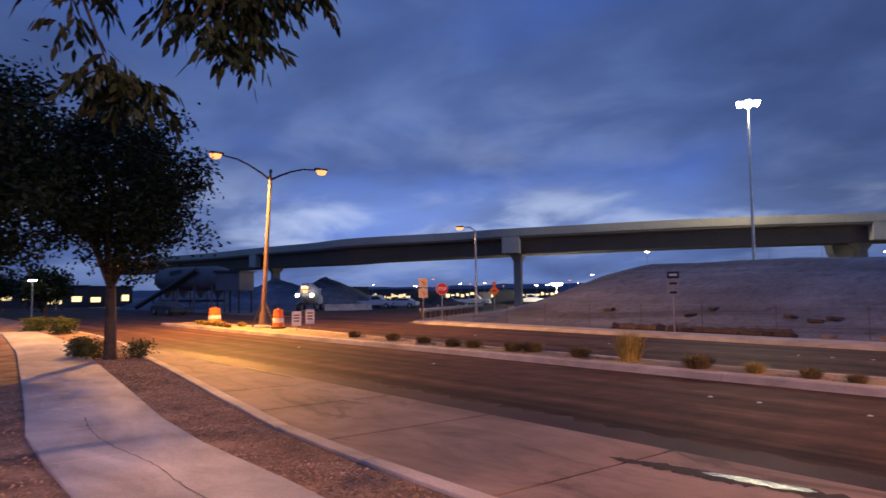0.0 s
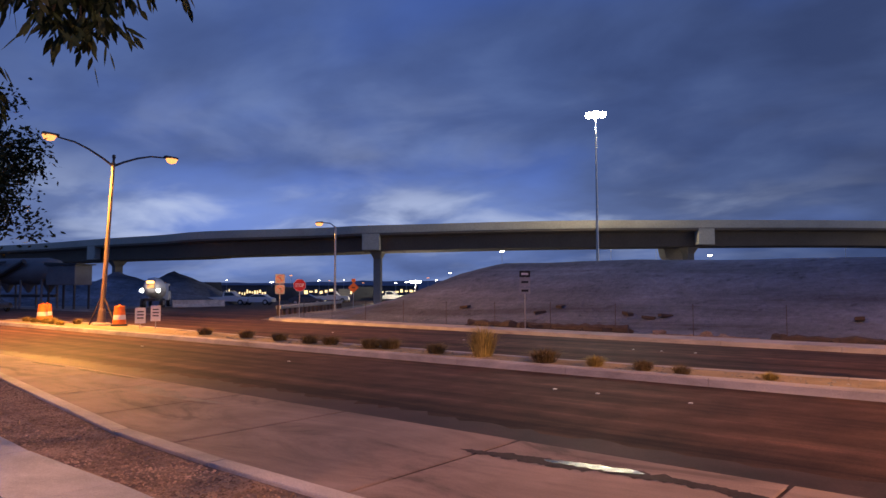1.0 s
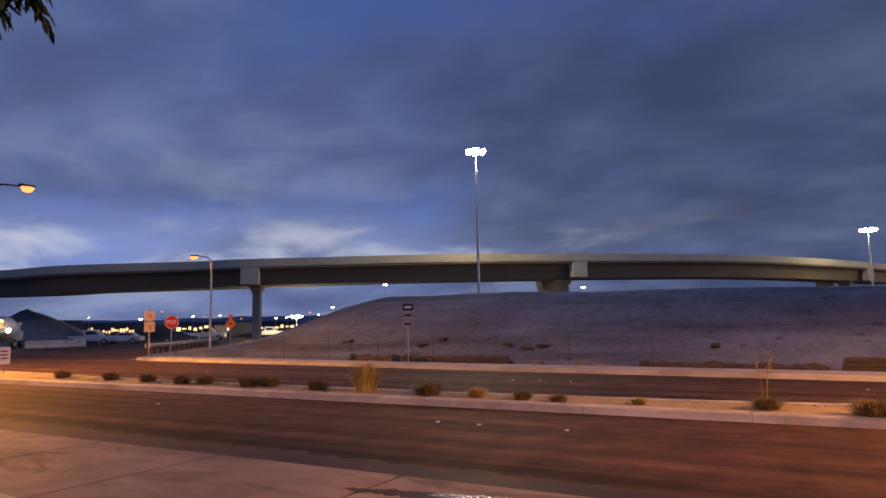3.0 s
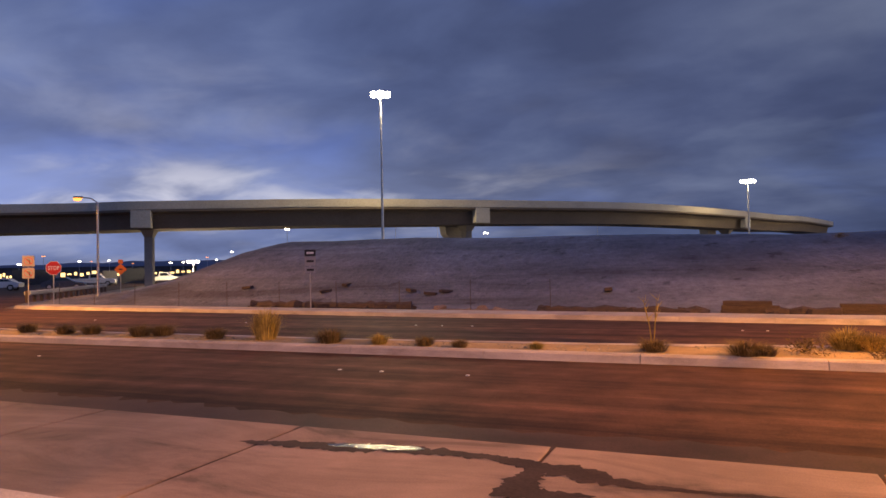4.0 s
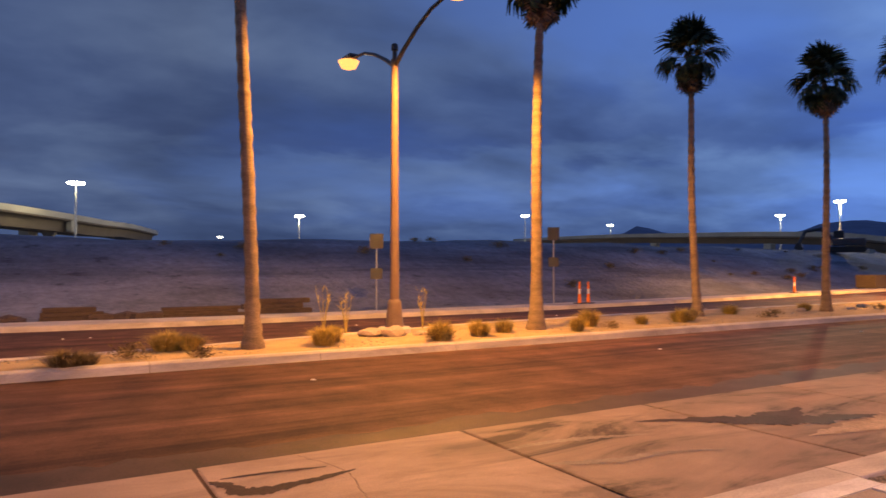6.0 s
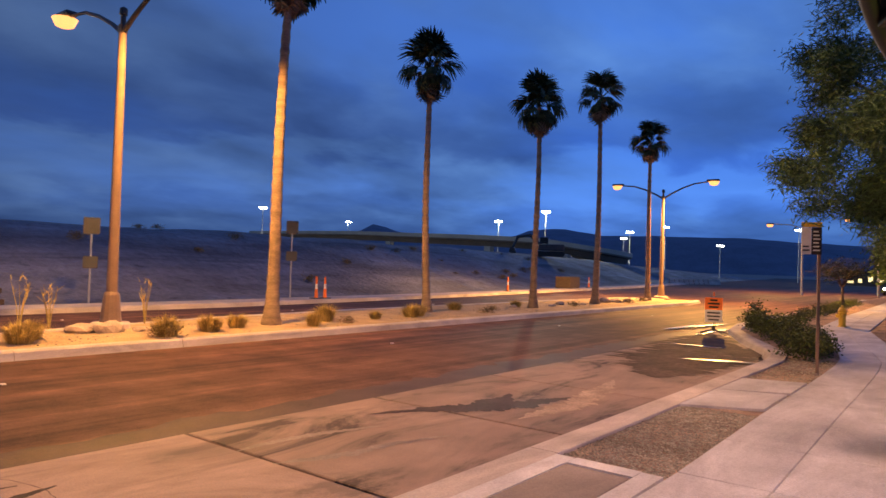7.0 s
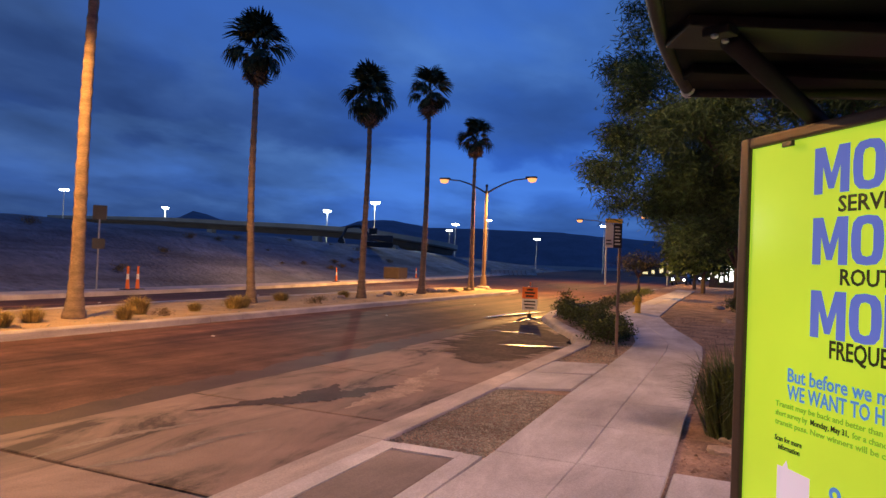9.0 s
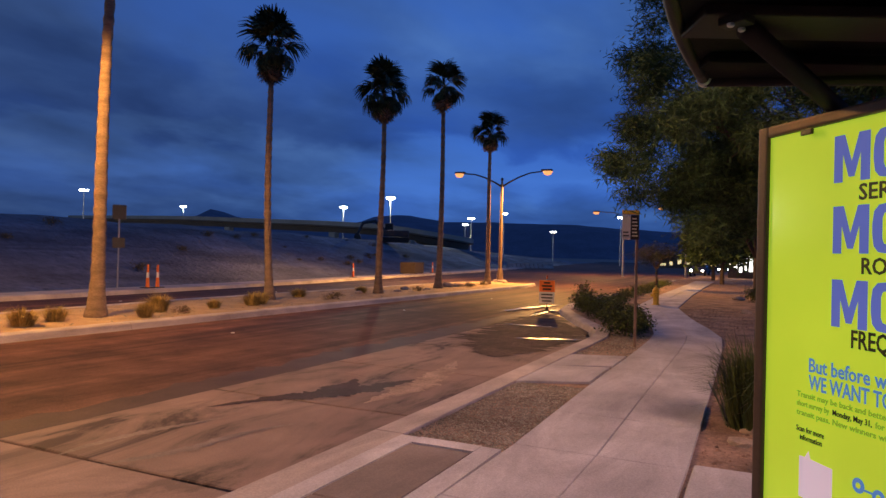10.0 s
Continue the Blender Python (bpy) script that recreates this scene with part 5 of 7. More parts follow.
    put("Scan for more", 0.255, -1.285, 0.032, 0.15, M_PDARK)
    put("information", 0.275, -1.318, 0.032, 0.12, M_PDARK)
    put("Monday, May 31,", 0.445, -1.182, 0.032, 0.185, M_PDARK)
    put("Transit may be back and better than ever!", 0.255, -1.145, 0.032, 0.60, M_POLIVE)
    put("short survey by", 0.255, -1.182, 0.032, 0.175, M_POLIVE)
    put("for a chance", 0.645, -1.182, 0.032, 0.16, M_POLIVE)
    put("transit pass. New winners will be chosen", 0.255, -1.219, 0.032, 0.62, M_POLIVE)
    # the rest of the rows cannot be read
    for v, x in ((-1.145, 0.88), (-1.182, 0.825), (-1.219, 0.895)):
        while x < 1.06:
            wl = random.uniform(0.03, 0.075)
            bm = bm_new()
            box(bm, x, x + wl, -0.0135, -0.0125, T + v, T + v + 0.014)
            part("text_bar", bm, M_POLIVE, poster)
            x += wl + 0.013
    bm = bm_new()
    prism(bm, [(0.275, -1.55), (0.45, -1.55), (0.45, -1.39), (0.335, -1.385), (0.325, -1.355), (0.305, -1.385), (0.275, -1.385)], 0.0125, 0.0138, pose(0, 0, T, 90, 0, 0))
    part("label_box", bm, M_PWHITE, poster, "pale pink speech box")
    for cx, cz in ((0.575, -1.41), (0.665, -1.425), (0.665, -1.50)):
        bm = bm_new()
        prism(bm, [(cx + 0.028 * math.cos(a), cz + 0.028 * math.sin(a)) for a in [2 * math.pi * k / 20 for k in range(20)]], 0.0125, 0.0138, pose(0, 0, T, 90, 0, 0))
        part("emblem_dot", bm, M_PLIGHTBLUE, poster, "round blue emblem dot")
        bm = bm_new()
        prism(bm, [(cx + 0.011 * math.cos(a), cz + 0.011 * math.sin(a)) for a in [2 * math.pi * k / 16 for k in range(16)]], 0.0137, 0.0145, pose(0, 0, T, 90, 0, 0))
        part("emblem_dot", bm, M_LIME, poster)
    bm = bm_new()
    box(bm, 0.6, 0.64, -0.0136, -0.0125, T - 1.423, T - 1.415)
    part("emblem_bar", bm, M_PLIGHTBLUE, poster)


poster_case()


M_ROOF = material("near_black_roof", (0.006, 0.0055, 0.0055), 0.8, 0.2, 3.0, 40.0, 0.1, spec=0.1)

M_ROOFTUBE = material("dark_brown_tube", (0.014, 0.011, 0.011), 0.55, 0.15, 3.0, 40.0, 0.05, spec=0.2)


def shelter():
    sh = thing("bus_shelter", "dark metal bus shelter roof with a bowed front edge", "bus shelter")
    x0, x1, y0, y1, z = 0.4, 3.34, -1.5, 0.575, 2.62

    def sk(y):
        return (y1 - y) * 0.45 - 0.06

    def edge_y(x):
        """The street edge bows out a little between its ends."""
        return y1 + 0.03 * math.sin(math.pi * min(1.0, max(0.0, (x - 1.9) / 1.45)))

    n = 20
    bm = bm_new()
    rows = []
    for k in range(n + 1):
        u = k / n
        row = []
        for zz in (z, z + 0.03):
            for v in (0.0, 0.5, 1.0):
                xe = x0 + (x1 - x0) * u
                y = y0 + (edge_y(xe) - y0) * v
                row.append(bm.verts.new((xe + sk(y), y, zz + 0.05 * math.sin(math.pi * v))))
        rows.append(row)
    for a, b in zip(rows, rows[1:]):
        for p, q in ((0, 1), (1, 2), (2, 5), (5, 4), (4, 3), (3, 0)):
            bm.faces.new((a[p], b[p], b[q], a[q]))
    for row in (rows[0], rows[-1]):
        bm.faces.new([row[i] for i in (0, 1, 2, 5, 4, 3)])
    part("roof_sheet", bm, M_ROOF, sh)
    # front gutter tube with a capped end, back tube, and the two end rails
    bm = bm_new()
    pts = [(x0 + (x1 - x0) * k / n + sk(y1), edge_y(x0 + (x1 - x0) * k / n), z + 0.005) for k in range(n + 1)]
    tube(bm, pts, 0.026, 10)
    edge = part("edge_tube", bm, M_ROOFTUBE, sh, smooth=True)
    bm = bm_new()
    tube(bm, [(pts[-1][0] - 0.03, pts[-1][1], z + 0.005), (pts[-1][0] + 0.03, pts[-1][1], z + 0.005)], 0.032, 12)
    part("end_cap", bm, M_STEEL, edge, "worn metal end cap", True)
    bm = bm_new()
    tube(bm, [(x0 + sk(y0), y0, z), (x1 + sk(y0), y0, z)], 0.03, 10)
    part("edge_tube", bm, M_ROOFTUBE, sh, smooth=True)
    for x in (x0, x1):
        bm = bm_new()
        a, b = Vector((x + sk(y0), y0, z)), Vector((x + sk(y1), y1, z))
        tube(bm, [a, a.lerp(b, 0.5) + Vector((0, 0, 0.03)), b], 0.028, 10)
        part("end_rail", bm, M_ROOFTUBE, sh, smooth=True)
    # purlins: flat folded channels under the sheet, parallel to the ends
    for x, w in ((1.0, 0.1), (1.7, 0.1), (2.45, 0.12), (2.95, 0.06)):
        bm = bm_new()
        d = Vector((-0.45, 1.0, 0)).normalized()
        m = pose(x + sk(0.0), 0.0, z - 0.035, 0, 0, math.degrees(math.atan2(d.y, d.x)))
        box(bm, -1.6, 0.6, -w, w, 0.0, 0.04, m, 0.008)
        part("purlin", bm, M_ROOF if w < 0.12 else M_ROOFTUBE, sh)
    bm = bm_new()
    box(bm, -0.035, 0.035, -0.045, 0.045, 0.0, 0.03, pose(2.36, 0.41, z - 0.06, 0, 0, -26), 0.006)
    bracket = part("bracket", bm, M_ROOFTUBE, sh, "small bolted bracket")
    for k in (-1, 1):
        bm = bm_new()
        lathe(bm, [(0.008, -0.012), (0.012, -0.008), (0.012, 0.0)], 8, (2.36 + 0.03 * k, 0.41 - 0.015 * k, z - 0.06))
        part("bolt", bm, M_STEEL, bracket)
    bm = bm_new()
    tube(bm, [(2.42, 0.38, z - 0.055), (3.12, 0.055, 2.42), (3.3, -0.03, 2.34), (3.36, -0.06, 2.2), (3.36, -0.06, 0.1)], 0.036, 12)
    part("post", bm, M_ROOFTUBE, sh, "bent tubular post", True)
    for x in (0.9, 2.9):
        bm = bm_new()
        tube(bm, [(x, -1.3, 0.1), (x, -1.3, z + 0.02)], 0.05, 12)
        part("post", bm, M_BROWNMETAL, sh, "", True)


shelter()


# ---------------------------------------------------------------- street furniture on the near side
def bus_stop_sign(x, y):
    s = thing("bus_stop_sign", "white, black and yellow bus stop sign on a slim brown post", "bus stop sign", "", (x, y, 0.12), facing(x, y) + 14)
    bm = bm_new()
    box(bm, -0.024, 0.024, -0.024, 0.024, -0.1, 2.62, None, 0.005)
    part("post", bm, M_POLE, s)
    for n, x0, x1, mt, lb in (("sign_plate", -0.3, -0.135, M_WHITE, "white route plate"), ("sign_plate", -0.135, 0.03, M_BLACK, "black route plate")):
        bm = bm_new()
        box(bm, x0 + 0.002, x1 - 0.002, -0.045, -0.035, 2.06, 2.53, None, 0.002)
        p = part(n, bm, mt, s, lb)
        for k in range(6 if mt is M_BLACK else 2):
            bm = bm_new()
            box(bm, x0 + 0.025, x1 - 0.03 - 0.012 * (k % 3), -0.0475, -0.045, 2.12 + 0.065 * k, 2.145 + 0.065 * k)
            part("text_bar", bm, M_BLACK if mt is M_WHITE else M_WHITE, p)
    bm = bm_new()
    box(bm, -0.3, 0.03, -0.047, -0.034, 2.535, 2.62, None, 0.003)
    part("header_plate", bm, M_YELLOW, s, "yellow top band")


def roadwork_sign(x, y):
    s = thing("roadwork_sign", "orange and white road work sign on a low sprung stand", "road sign", "", (x, y, 0.0), facing(x, y) - 6)
    bm = bm_new()
    for a in (45, 135, 225, 315):
        tube(bm, [(0, 0, 0.14), (0.55 * math.cos(radians(a)), 0.55 * math.sin(radians(a)), 0.02)], [0.022, 0.018], 6)
    part("stand_legs", bm, M_DARKMETAL, s)
    bm = bm_new()
    tube(bm, [(0, 0, 0.1), (0, 0, 0.26)], 0.06, 10)
    part("spring_box", bm, M_DARKMETAL, s)
    bm = bm_new()
    tube(bm, [(0, 0.02, 0.2), (0, 0.02, 1.16)], 0.02, 8)
    part("mast", bm, M_STEEL, s)
    bm = bm_new()
    box(bm, -0.24, 0.24, -0.012, 0.0, 0.72, 1.08, None, 0.003)
    p = part("sign_panel", bm, M_ORANGE, s, "orange upper panel")
    for k, w in enumerate((0.26, 0.32, 0.2)):
        bm = bm_new()
        box(bm, -w / 2, w / 2, -0.0145, -0.012, 0.775 + 0.1 * k, 0.83 + 0.1 * k)
        part("text_bar", bm, M_BLACK, p)
    bm = bm_new()
    box(bm, -0.24, 0.24, -0.012, 0.0, 0.36, 0.715, None, 0.003)
    p = part("sign_panel", bm, M_WHITE, s, "white lower panel")
    for k, w in enumerate((0.3, 0.36, 0.36)):
        bm = bm_new()
        box(bm, -w / 2, w / 2, -0.0145, -0.012, 0.41 + 0.1 * k, 0.455 + 0.1 * k)
        part("text_bar", bm, M_DARKMETAL, p)
    bm = bm_new()
    tube(bm, [(0, 0.01, 1.12), (0, 0.01, 1.24)], [0.03, 0.02], 8)
    part("warning_light", bm, M_ORANGE, s)


def hydrant(x, y):
    h = thing("fire_hydrant", "yellow fire hydrant on the sidewalk edge", "fire hydrant", "", (x, y, 0.12))
    bm = bm_new()
    lathe(bm, [(0.16, 0), (0.16, 0.04), (0.11, 0.05), (0.105, 0.45), (0.14, 0.46), (0.14, 0.5), (0.12, 0.51)], 18)
    part("barrel", bm, M_YELLOW, h, smooth=True)
    bm = bm_new()
    lathe(bm, [(0.135, 0.51), (0.12, 0.58), (0.08, 0.65), (0.03, 0.68), (0.03, 0.73), (0.01, 0.74)], 18)
    part("bonnet", bm, M_YELLOW, h, smooth=True)
    for a in (0, 90, 180):
        bm = bm_new()
        d = Vector((math.cos(radians(a)), math.sin(radians(a)), 0))
        tube(bm, [d * 0.08 + Vector((0, 0, 0.38)), d * 0.19 + Vector((0, 0, 0.38))], [0.06, 0.06], 10)
        part("nozzle_cap", bm, M_YELLOW, h)


bus_stop_sign(13.4, 2.52)
roadwork_sign(20.8, 6.45)
hydrant(26.3, 3.9)


def barrel(x, y, s=1.0):
    b = thing("traffic_barrel", "orange and white striped traffic barrel on a black base", "traffic barrel", "traffic barrels at the median", (x, y, 0.14))
    bm = bm_new()
    lathe(bm, [(0.38, 0), (0.38, 0.05), (0.33, 0.09), (0.3, 0.09)], 18)
    part("base", bm, M_BLACK, b)
    for k in range(4):
        z0, z1 = 0.09 + k * 0.22, 0.09 + (k + 1) * 0.22
        r0, r1 = 0.3 - 0.02 * k, 0.3 - 0.02 * (k + 1)
        bm = bm_new()
        lathe(bm, [(r0, z0), (r0 - 0.005, z1 - 0.03), (r1, z1 - 0.002)], 18)
        part("band", bm, M_ORANGE if k % 2 == 0 or k == 3 else M_WHITE, b)
    bm = bm_new()
    box(bm, -0.09, 0.09, -0.02, 0.02, 0.97, 1.05, None, 0.015)
    part("handle", bm, M_ORANGE, b)


for x, y in ((-33.2, 15.0), (-41.6, 14.6), (-42.4, 15.1)):
    barrel(x, y)


def small_sign(x, y, h, w, ph, tilt=0):
    s = thing("small_sign", "small white sign plate on a short stake", "road sign", "small signs at the median", (x, y, 0.12), facing(x, y) + tilt)
    bm = bm_new()
    tube(bm, [(0, 0.02, -0.05), (0, 0.02, h)], 0.022, 6)
    part("stake", bm, M_STEEL, s)
    bm = bm_new()
    plate(bm, w, ph, 0.006, pose(0, 0, h - ph / 2))
    p = part("sign_plate", bm, M_WHITE, s)
    for k in range(3):
        bm = bm_new()
        box(bm, -w * 0.3, w * 0.3, -0.006, -0.0032, h - ph * (0.3 + 0.2 * k), h - ph * (0.22 + 0.2 * k))
        part("text_bar", bm, M_DARKMETAL, p)


small_sign(-30.1, 14.5, 0.95, 0.45, 0.7, 10)
small_sign(-29.6, 14.95, 1.05, 0.42, 0.7, -8)


def lamp_brace(x, y):
    bm = bm_new()
    for a in (20, 200):
        d = Vector((math.cos(radians(a)), math.sin(radians(a)), 0))
        tube(bm, [d * 0.85 + Vector((0, 0, 0)), d * 0.12 + Vector((0, 0, 1.35))], 0.035, 6)
    ob = part("pole_brace", bm, M_WOOD)
    ob.location = (x, y, 0.12)
    tagged(ob, "timber braces leaning on the lamp pole", "brace")


lamp_brace(-34.7, 14.84)


# ---------------------------------------------------------------- far side: signs, cones, fence, debris
def post_sign(name, label, x, y, z0, h, build, group="", post=0.03, turn=0):
    s = thing(name, label, "road sign", group, (x, y, z0), facing(x, y) + turn)
    bm = bm_new()
    tube(bm, [(0, 0.03, -0.3), (0, 0.03, h)], post, 8)
    part("post", bm, M_STEEL, s)
    build(s, h)
    return s


def octagon(s, h):
    bm = bm_new()
    prism(bm, [(0.41 * math.cos(radians(22.5 + 45 * k)), 0.41 * math.sin(radians(22.5 + 45 * k))) for k in range(8)], -0.004, 0.004, pose(0, 0, h - 0.38, 90, 0, 0))
    part("sign_border", bm, M_WHITE, s, "white border plate")
    bm = bm_new()
    prism(bm, [(0.385 * math.cos(radians(22.5 + 45 * k)), 0.385 * math.sin(radians(22.5 + 45 * k))) for k in range(8)], 0.0045, 0.008, pose(0, 0, h - 0.38, 90, 0, 0))
    p = part("sign_plate", bm, M_RED, s, "red octagonal plate")
    letters("STOP", 0.3, M_WHITE, p, pose(-0.28, -0.0095, h - 0.48, 90, 0, 0), "letter", 0.56)


M_DULLWHITE = material("dim_white_sheeting", (0.3, 0.3, 0.31), 0.6, 0.1, 4.0, 40.0, 0.0)


def no_turns(s, h):
    for k in range(2):
        z = h - 0.33 - 0.7 * k
        bm = bm_new()
        plate(bm, 0.62, 0.62, 0.006, pose(0, 0, z), 0.04)
        p = part("sign_plate", bm, M_DULLWHITE, s, "white square plate")
        bm = bm_new()
        tube(bm, [(0.22 * math.cos(a), -0.006, z + 0.22 * math.sin(a)) for a in [2 * math.pi * j / 24 for j in range(25)]], 0.012, 5, False)
        part("ring", bm, M_RED, p, "red prohibition ring")
        bm = bm_new()
        tube(bm, [(-0.15, -0.008, z + 0.15), (0.15, -0.008, z - 0.15)], 0.02, 5)
        part("bar", bm, M_RED, p)
        bm = bm_new()
        tube(bm, [(0.06, -0.005, z - 0.14), (0.06, -0.005, z + 0.05), (-0.1, -0.005, z + 0.08)], 0.022, 5)
        part("arrow", bm, M_BLACK, p)


def route_marker(s, h):
    for z, ph, mt in ((h - 0.17, 0.3, M_BLACK), (h - 0.55, 0.42, M_DULLWHITE), (h - 0.95, 0.3, M_DULLWHITE)):
        bm = bm_new()
        plate(bm, 0.5, ph, 0.006, pose(0, 0, z), 0.03)
        p = part("sign_plate", bm, mt, s)
        bm = bm_new()
        box(bm, -0.16, 0.16, -0.0065, -0.0032, z - 0.05, z + 0.05)
        part("text_bar", bm, M_WHITE if mt is M_BLACK else M_BLACK, p)


def diamond(s, h):
    bm = bm_new()
    plate(bm, 0.75, 0.75, 0.006, pose(0, 0, h - 0.55, 0, 45, 0), 0.04)
    p = part("sign_plate", bm, M_ORANGE, s, "orange diamond plate")
    bm = bm_new()
    box(bm, -0.15, 0.15, -0.0065, -0.0032, h - 0.6, h - 0.5)
    part("text_bar", bm, M_BLACK, p)
    bm = bm_new()
    plate(bm, 0.4, 0.35, 0.006, pose(0, 0, h + 0.15), 0.03)
    part("flag", bm, M_ORANGE, s)


# plates coloured dark so that they look unlit beside the street lamp
M_SIGNBACK = material("dim_sign_back", (0.05, 0.057, 0.07), 0.7, 0.15, 3.0, 40.0, 0.0)


def two_plates(s, h):
    bm = bm_new()
    plate(bm, 0.5, 0.55, 0.006, pose(0, 0, h - 0.28), 0.03)
    part("sign_plate", bm, M_SIGNBACK, s, "grey plate seen from behind")
    bm = bm_new()
    plate(bm, 0.45, 0.4, 0.006, pose(0, 0, h - 1.5), 0.03)
    part("sign_plate", bm, M_SIGNBACK, s)


post_sign("stop_sign", "red octagonal stop sign on a steel post", -34.5, 26.8, 0.0, 2.55, octagon)
post_sign("no_turn_sign", "two stacked white no-turn signs on one post", -37.6, 27.6, 0.0, 2.95, no_turns)
post_sign("route_sign", "stacked black and white route marker signs on a post", -17.6, 26.6, 0.0, 2.75, route_marker)
post_sign("work_sign", "orange diamond roadwork sign with a flag", -50.5, 46.0, 0.0, 2.7, diamond)
post_sign("road_sign", "grey road sign seen from behind on a steel post", 18.9, 23.3, 0.1, 3.35, two_plates, "signs seen from behind")
post_sign("road_sign", "grey road sign seen from behind on a steel post", 10.7, 23.6, 0.1, 2.9, two_plates, "signs seen from behind")


def delineator(x, y, h=0.95):
    c = thing("traffic_cone", "slim orange traffic cone with a white band on a black foot", "traffic cone", "traffic cones", (x, y, 0.14))
    bm = bm_new()
    box(bm, -0.2, 0.2, -0.2, 0.2, 0, 0.05, None, 0.015)
    part("foot", bm, M_BLACK, c)
    bm = bm_new()
    lathe(bm, [(0.085, 0.05), (0.06, h * 0.45)], 14)
    part("cone", bm, M_ORANGE, c)
    bm = bm_new()
    lathe(bm, [(0.06, h * 0.45 + 0.002), (0.05, h * 0.68)], 14)
    part("band", bm, M_WHITE, c, "white reflective band")
    bm = bm_new()
    lathe(bm, [(0.05, h * 0.68 + 0.002), (0.04, h), (0.02, h + 0.01)], 14)
    part("cone", bm, M_ORANGE, c)


for x, y in ((20.0, 22.9), (20.5, 22.9), (38.6, 25.0), (56, 27.6)):
    delineator(x, y)


def fence(x0, x1, step, seed):
    """Steel fence posts with thin wires along the foot of the bank."""
    f = thing("wire_fence", "thin wire fence on steel posts below the embankment", "fence")
    xs = spans(x0, x1, step)
    for x in xs:
        bm = bm_new()
        y = line_at(FAR_KERB, x) + 2.2
        tube(bm, [(x, y, -0.2), (x, y, 1.3)], 0.014, 6)
        part("fence_post", bm, M_WOOD, f)
    for z in (0.15, 0.5, 0.85, 1.2, 1.45):
        bm = bm_new()
        tube(bm, [(x, line_at(FAR_KERB, x) + 2.2, z) for x in xs], 0.004, 4)
        part("wire", bm, M_DARKMETAL, f)


fence(-35, -6, 3.2, 1)


def wattle(x0, x1, off, seed, label, mat, r=0.2):
    """A lumpy low roll of dark debris along the foot of the bank."""
    rng = random.Random(seed)
    bm = bm_new()
    pts, rad = [], []
    for x in spans(x0, x1, 0.35):
        y = line_at(FAR_KERB, x) + off + rng.uniform(-0.12, 0.12)
        pts.append((x, y, max(hill_height(x, y), 0.0) + r * 0.6))
        rad.append(r * rng.uniform(0.6, 1.25))
    tube(bm, pts, rad, 8)
    for k in range(int((x1 - x0) * 3)):
        x = rng.uniform(x0, x1)
        y = line_at(FAR_KERB, x) + off + rng.uniform(-0.4, 0.5)
        z = max(hill_height(x, y), 0.0)
        box(bm, -rng.uniform(0.1, 0.35), rng.uniform(0.1, 0.35), -0.1, 0.1, -0.02, rng.uniform(0.08, 0.25), pose(x, y, z, rng.uniform(-20, 20), rng.uniform(-20, 20), rng.uniform(0, 180)))
    ob = part("debris_pile", bm, mat)
    tagged(ob, label, "debris", "debris along the bank", "stuff")


wattle(-21.5, -12.5, 3.4, 1, "dark soil clods and boards along the foot of the bank", M_WOOD, 0.22)
wattle(-6.5, -0.6, 2.6, 2, "dark broken boards and soil along the far sidewalk", M_WOOD, 0.18)
wattle(-11, -7, 2.4, 7, "low dark soil ridge along the far sidewalk", M_DIRT, 0.1)
wattle(1.2, 3.4, 2.7, 3, "dark soil heap along the far sidewalk", M_WOOD, 0.2)


def timber_stack(x, y, length, h, seed):
    t = thing("timber_stack", "low stack of dark weathered timbers below the bank", "timber stack", "timber stacks", (x, y, 0.05), -3)
    rng = random.Random(seed)
    n = 3
    for k in range(n):
        bm = bm_new()
        box(bm, rng.uniform(-0.1, 0.1), length + rng.uniform(-0.2, 0.2), -0.15, 0.15, k * h / n + 0.008, (k + 1) * h / n, None, 0.015)
        part("timber", bm, M_WOOD, t)


timber_stack(3.4, 25.0, 2.6, 0.35, 1)
timber_stack(6.2, 25.2, 2.3, 0.55, 2)
timber_stack(-0.1, 24.8, 1.7, 0.45, 3)
for k, (x, y) in enumerate(((-25, 31.5), (-19.3, 30.6), (-18.5, 31.4), (-14.2, 30.2), (-12.9, 29.6), (-12.2, 29.8), (-4.6, 29.5))):
    bm = bm_new()
    box(bm, -0.3, 0.3, -0.16, 0.16, -0.03, 0.11, None, 0.025)
    ob = part("concrete_chunk", bm, M_WOOD)
    ob.matrix_basis = pose(x, y, hill_height(x, y) + 0.04, 4, -5, k * 47)
    tagged(ob, "dark broken slab lying on the bank", "slab", "broken slabs on the bank")
rng_hill = random.Random(3)
for k in range(28):
    x = rng_hill.uniform(4, 75)
    y = line_at(FAR_KERB, x) + rng_hill.uniform(6.5, 15)
    scrub(x, y, rng_hill.uniform(0.6, 1.5), k, hill_height(x, y) - 0.03, "dark dry scrub bush on the bare earth bank", "scrub on the embankment")


def crate(x, y, z, sx, sy, sz, rz, label, mat, name="crate"):
    c = thing(name, label, "box", "", (x, y, z), rz)
    bm = bm_new()
    box(bm, -sx / 2, sx / 2, -sy / 2, sy / 2, 0.08, sz, None, 0.02)
    part("body", bm, mat, c)
    for s in (-1, 1):
        bm = bm_new()
        box(bm, s * sx * 0.35 - 0.06, s * sx * 0.35 + 0.06, -sy / 2, sy / 2, 0, 0.078)
        part("skid", bm, M_WOOD, c)


crate(52.0, 27.6, 0.1, 2.6, 1.3, 1.0, 10, "reddish-brown site box standing on skids", M_WOOD)


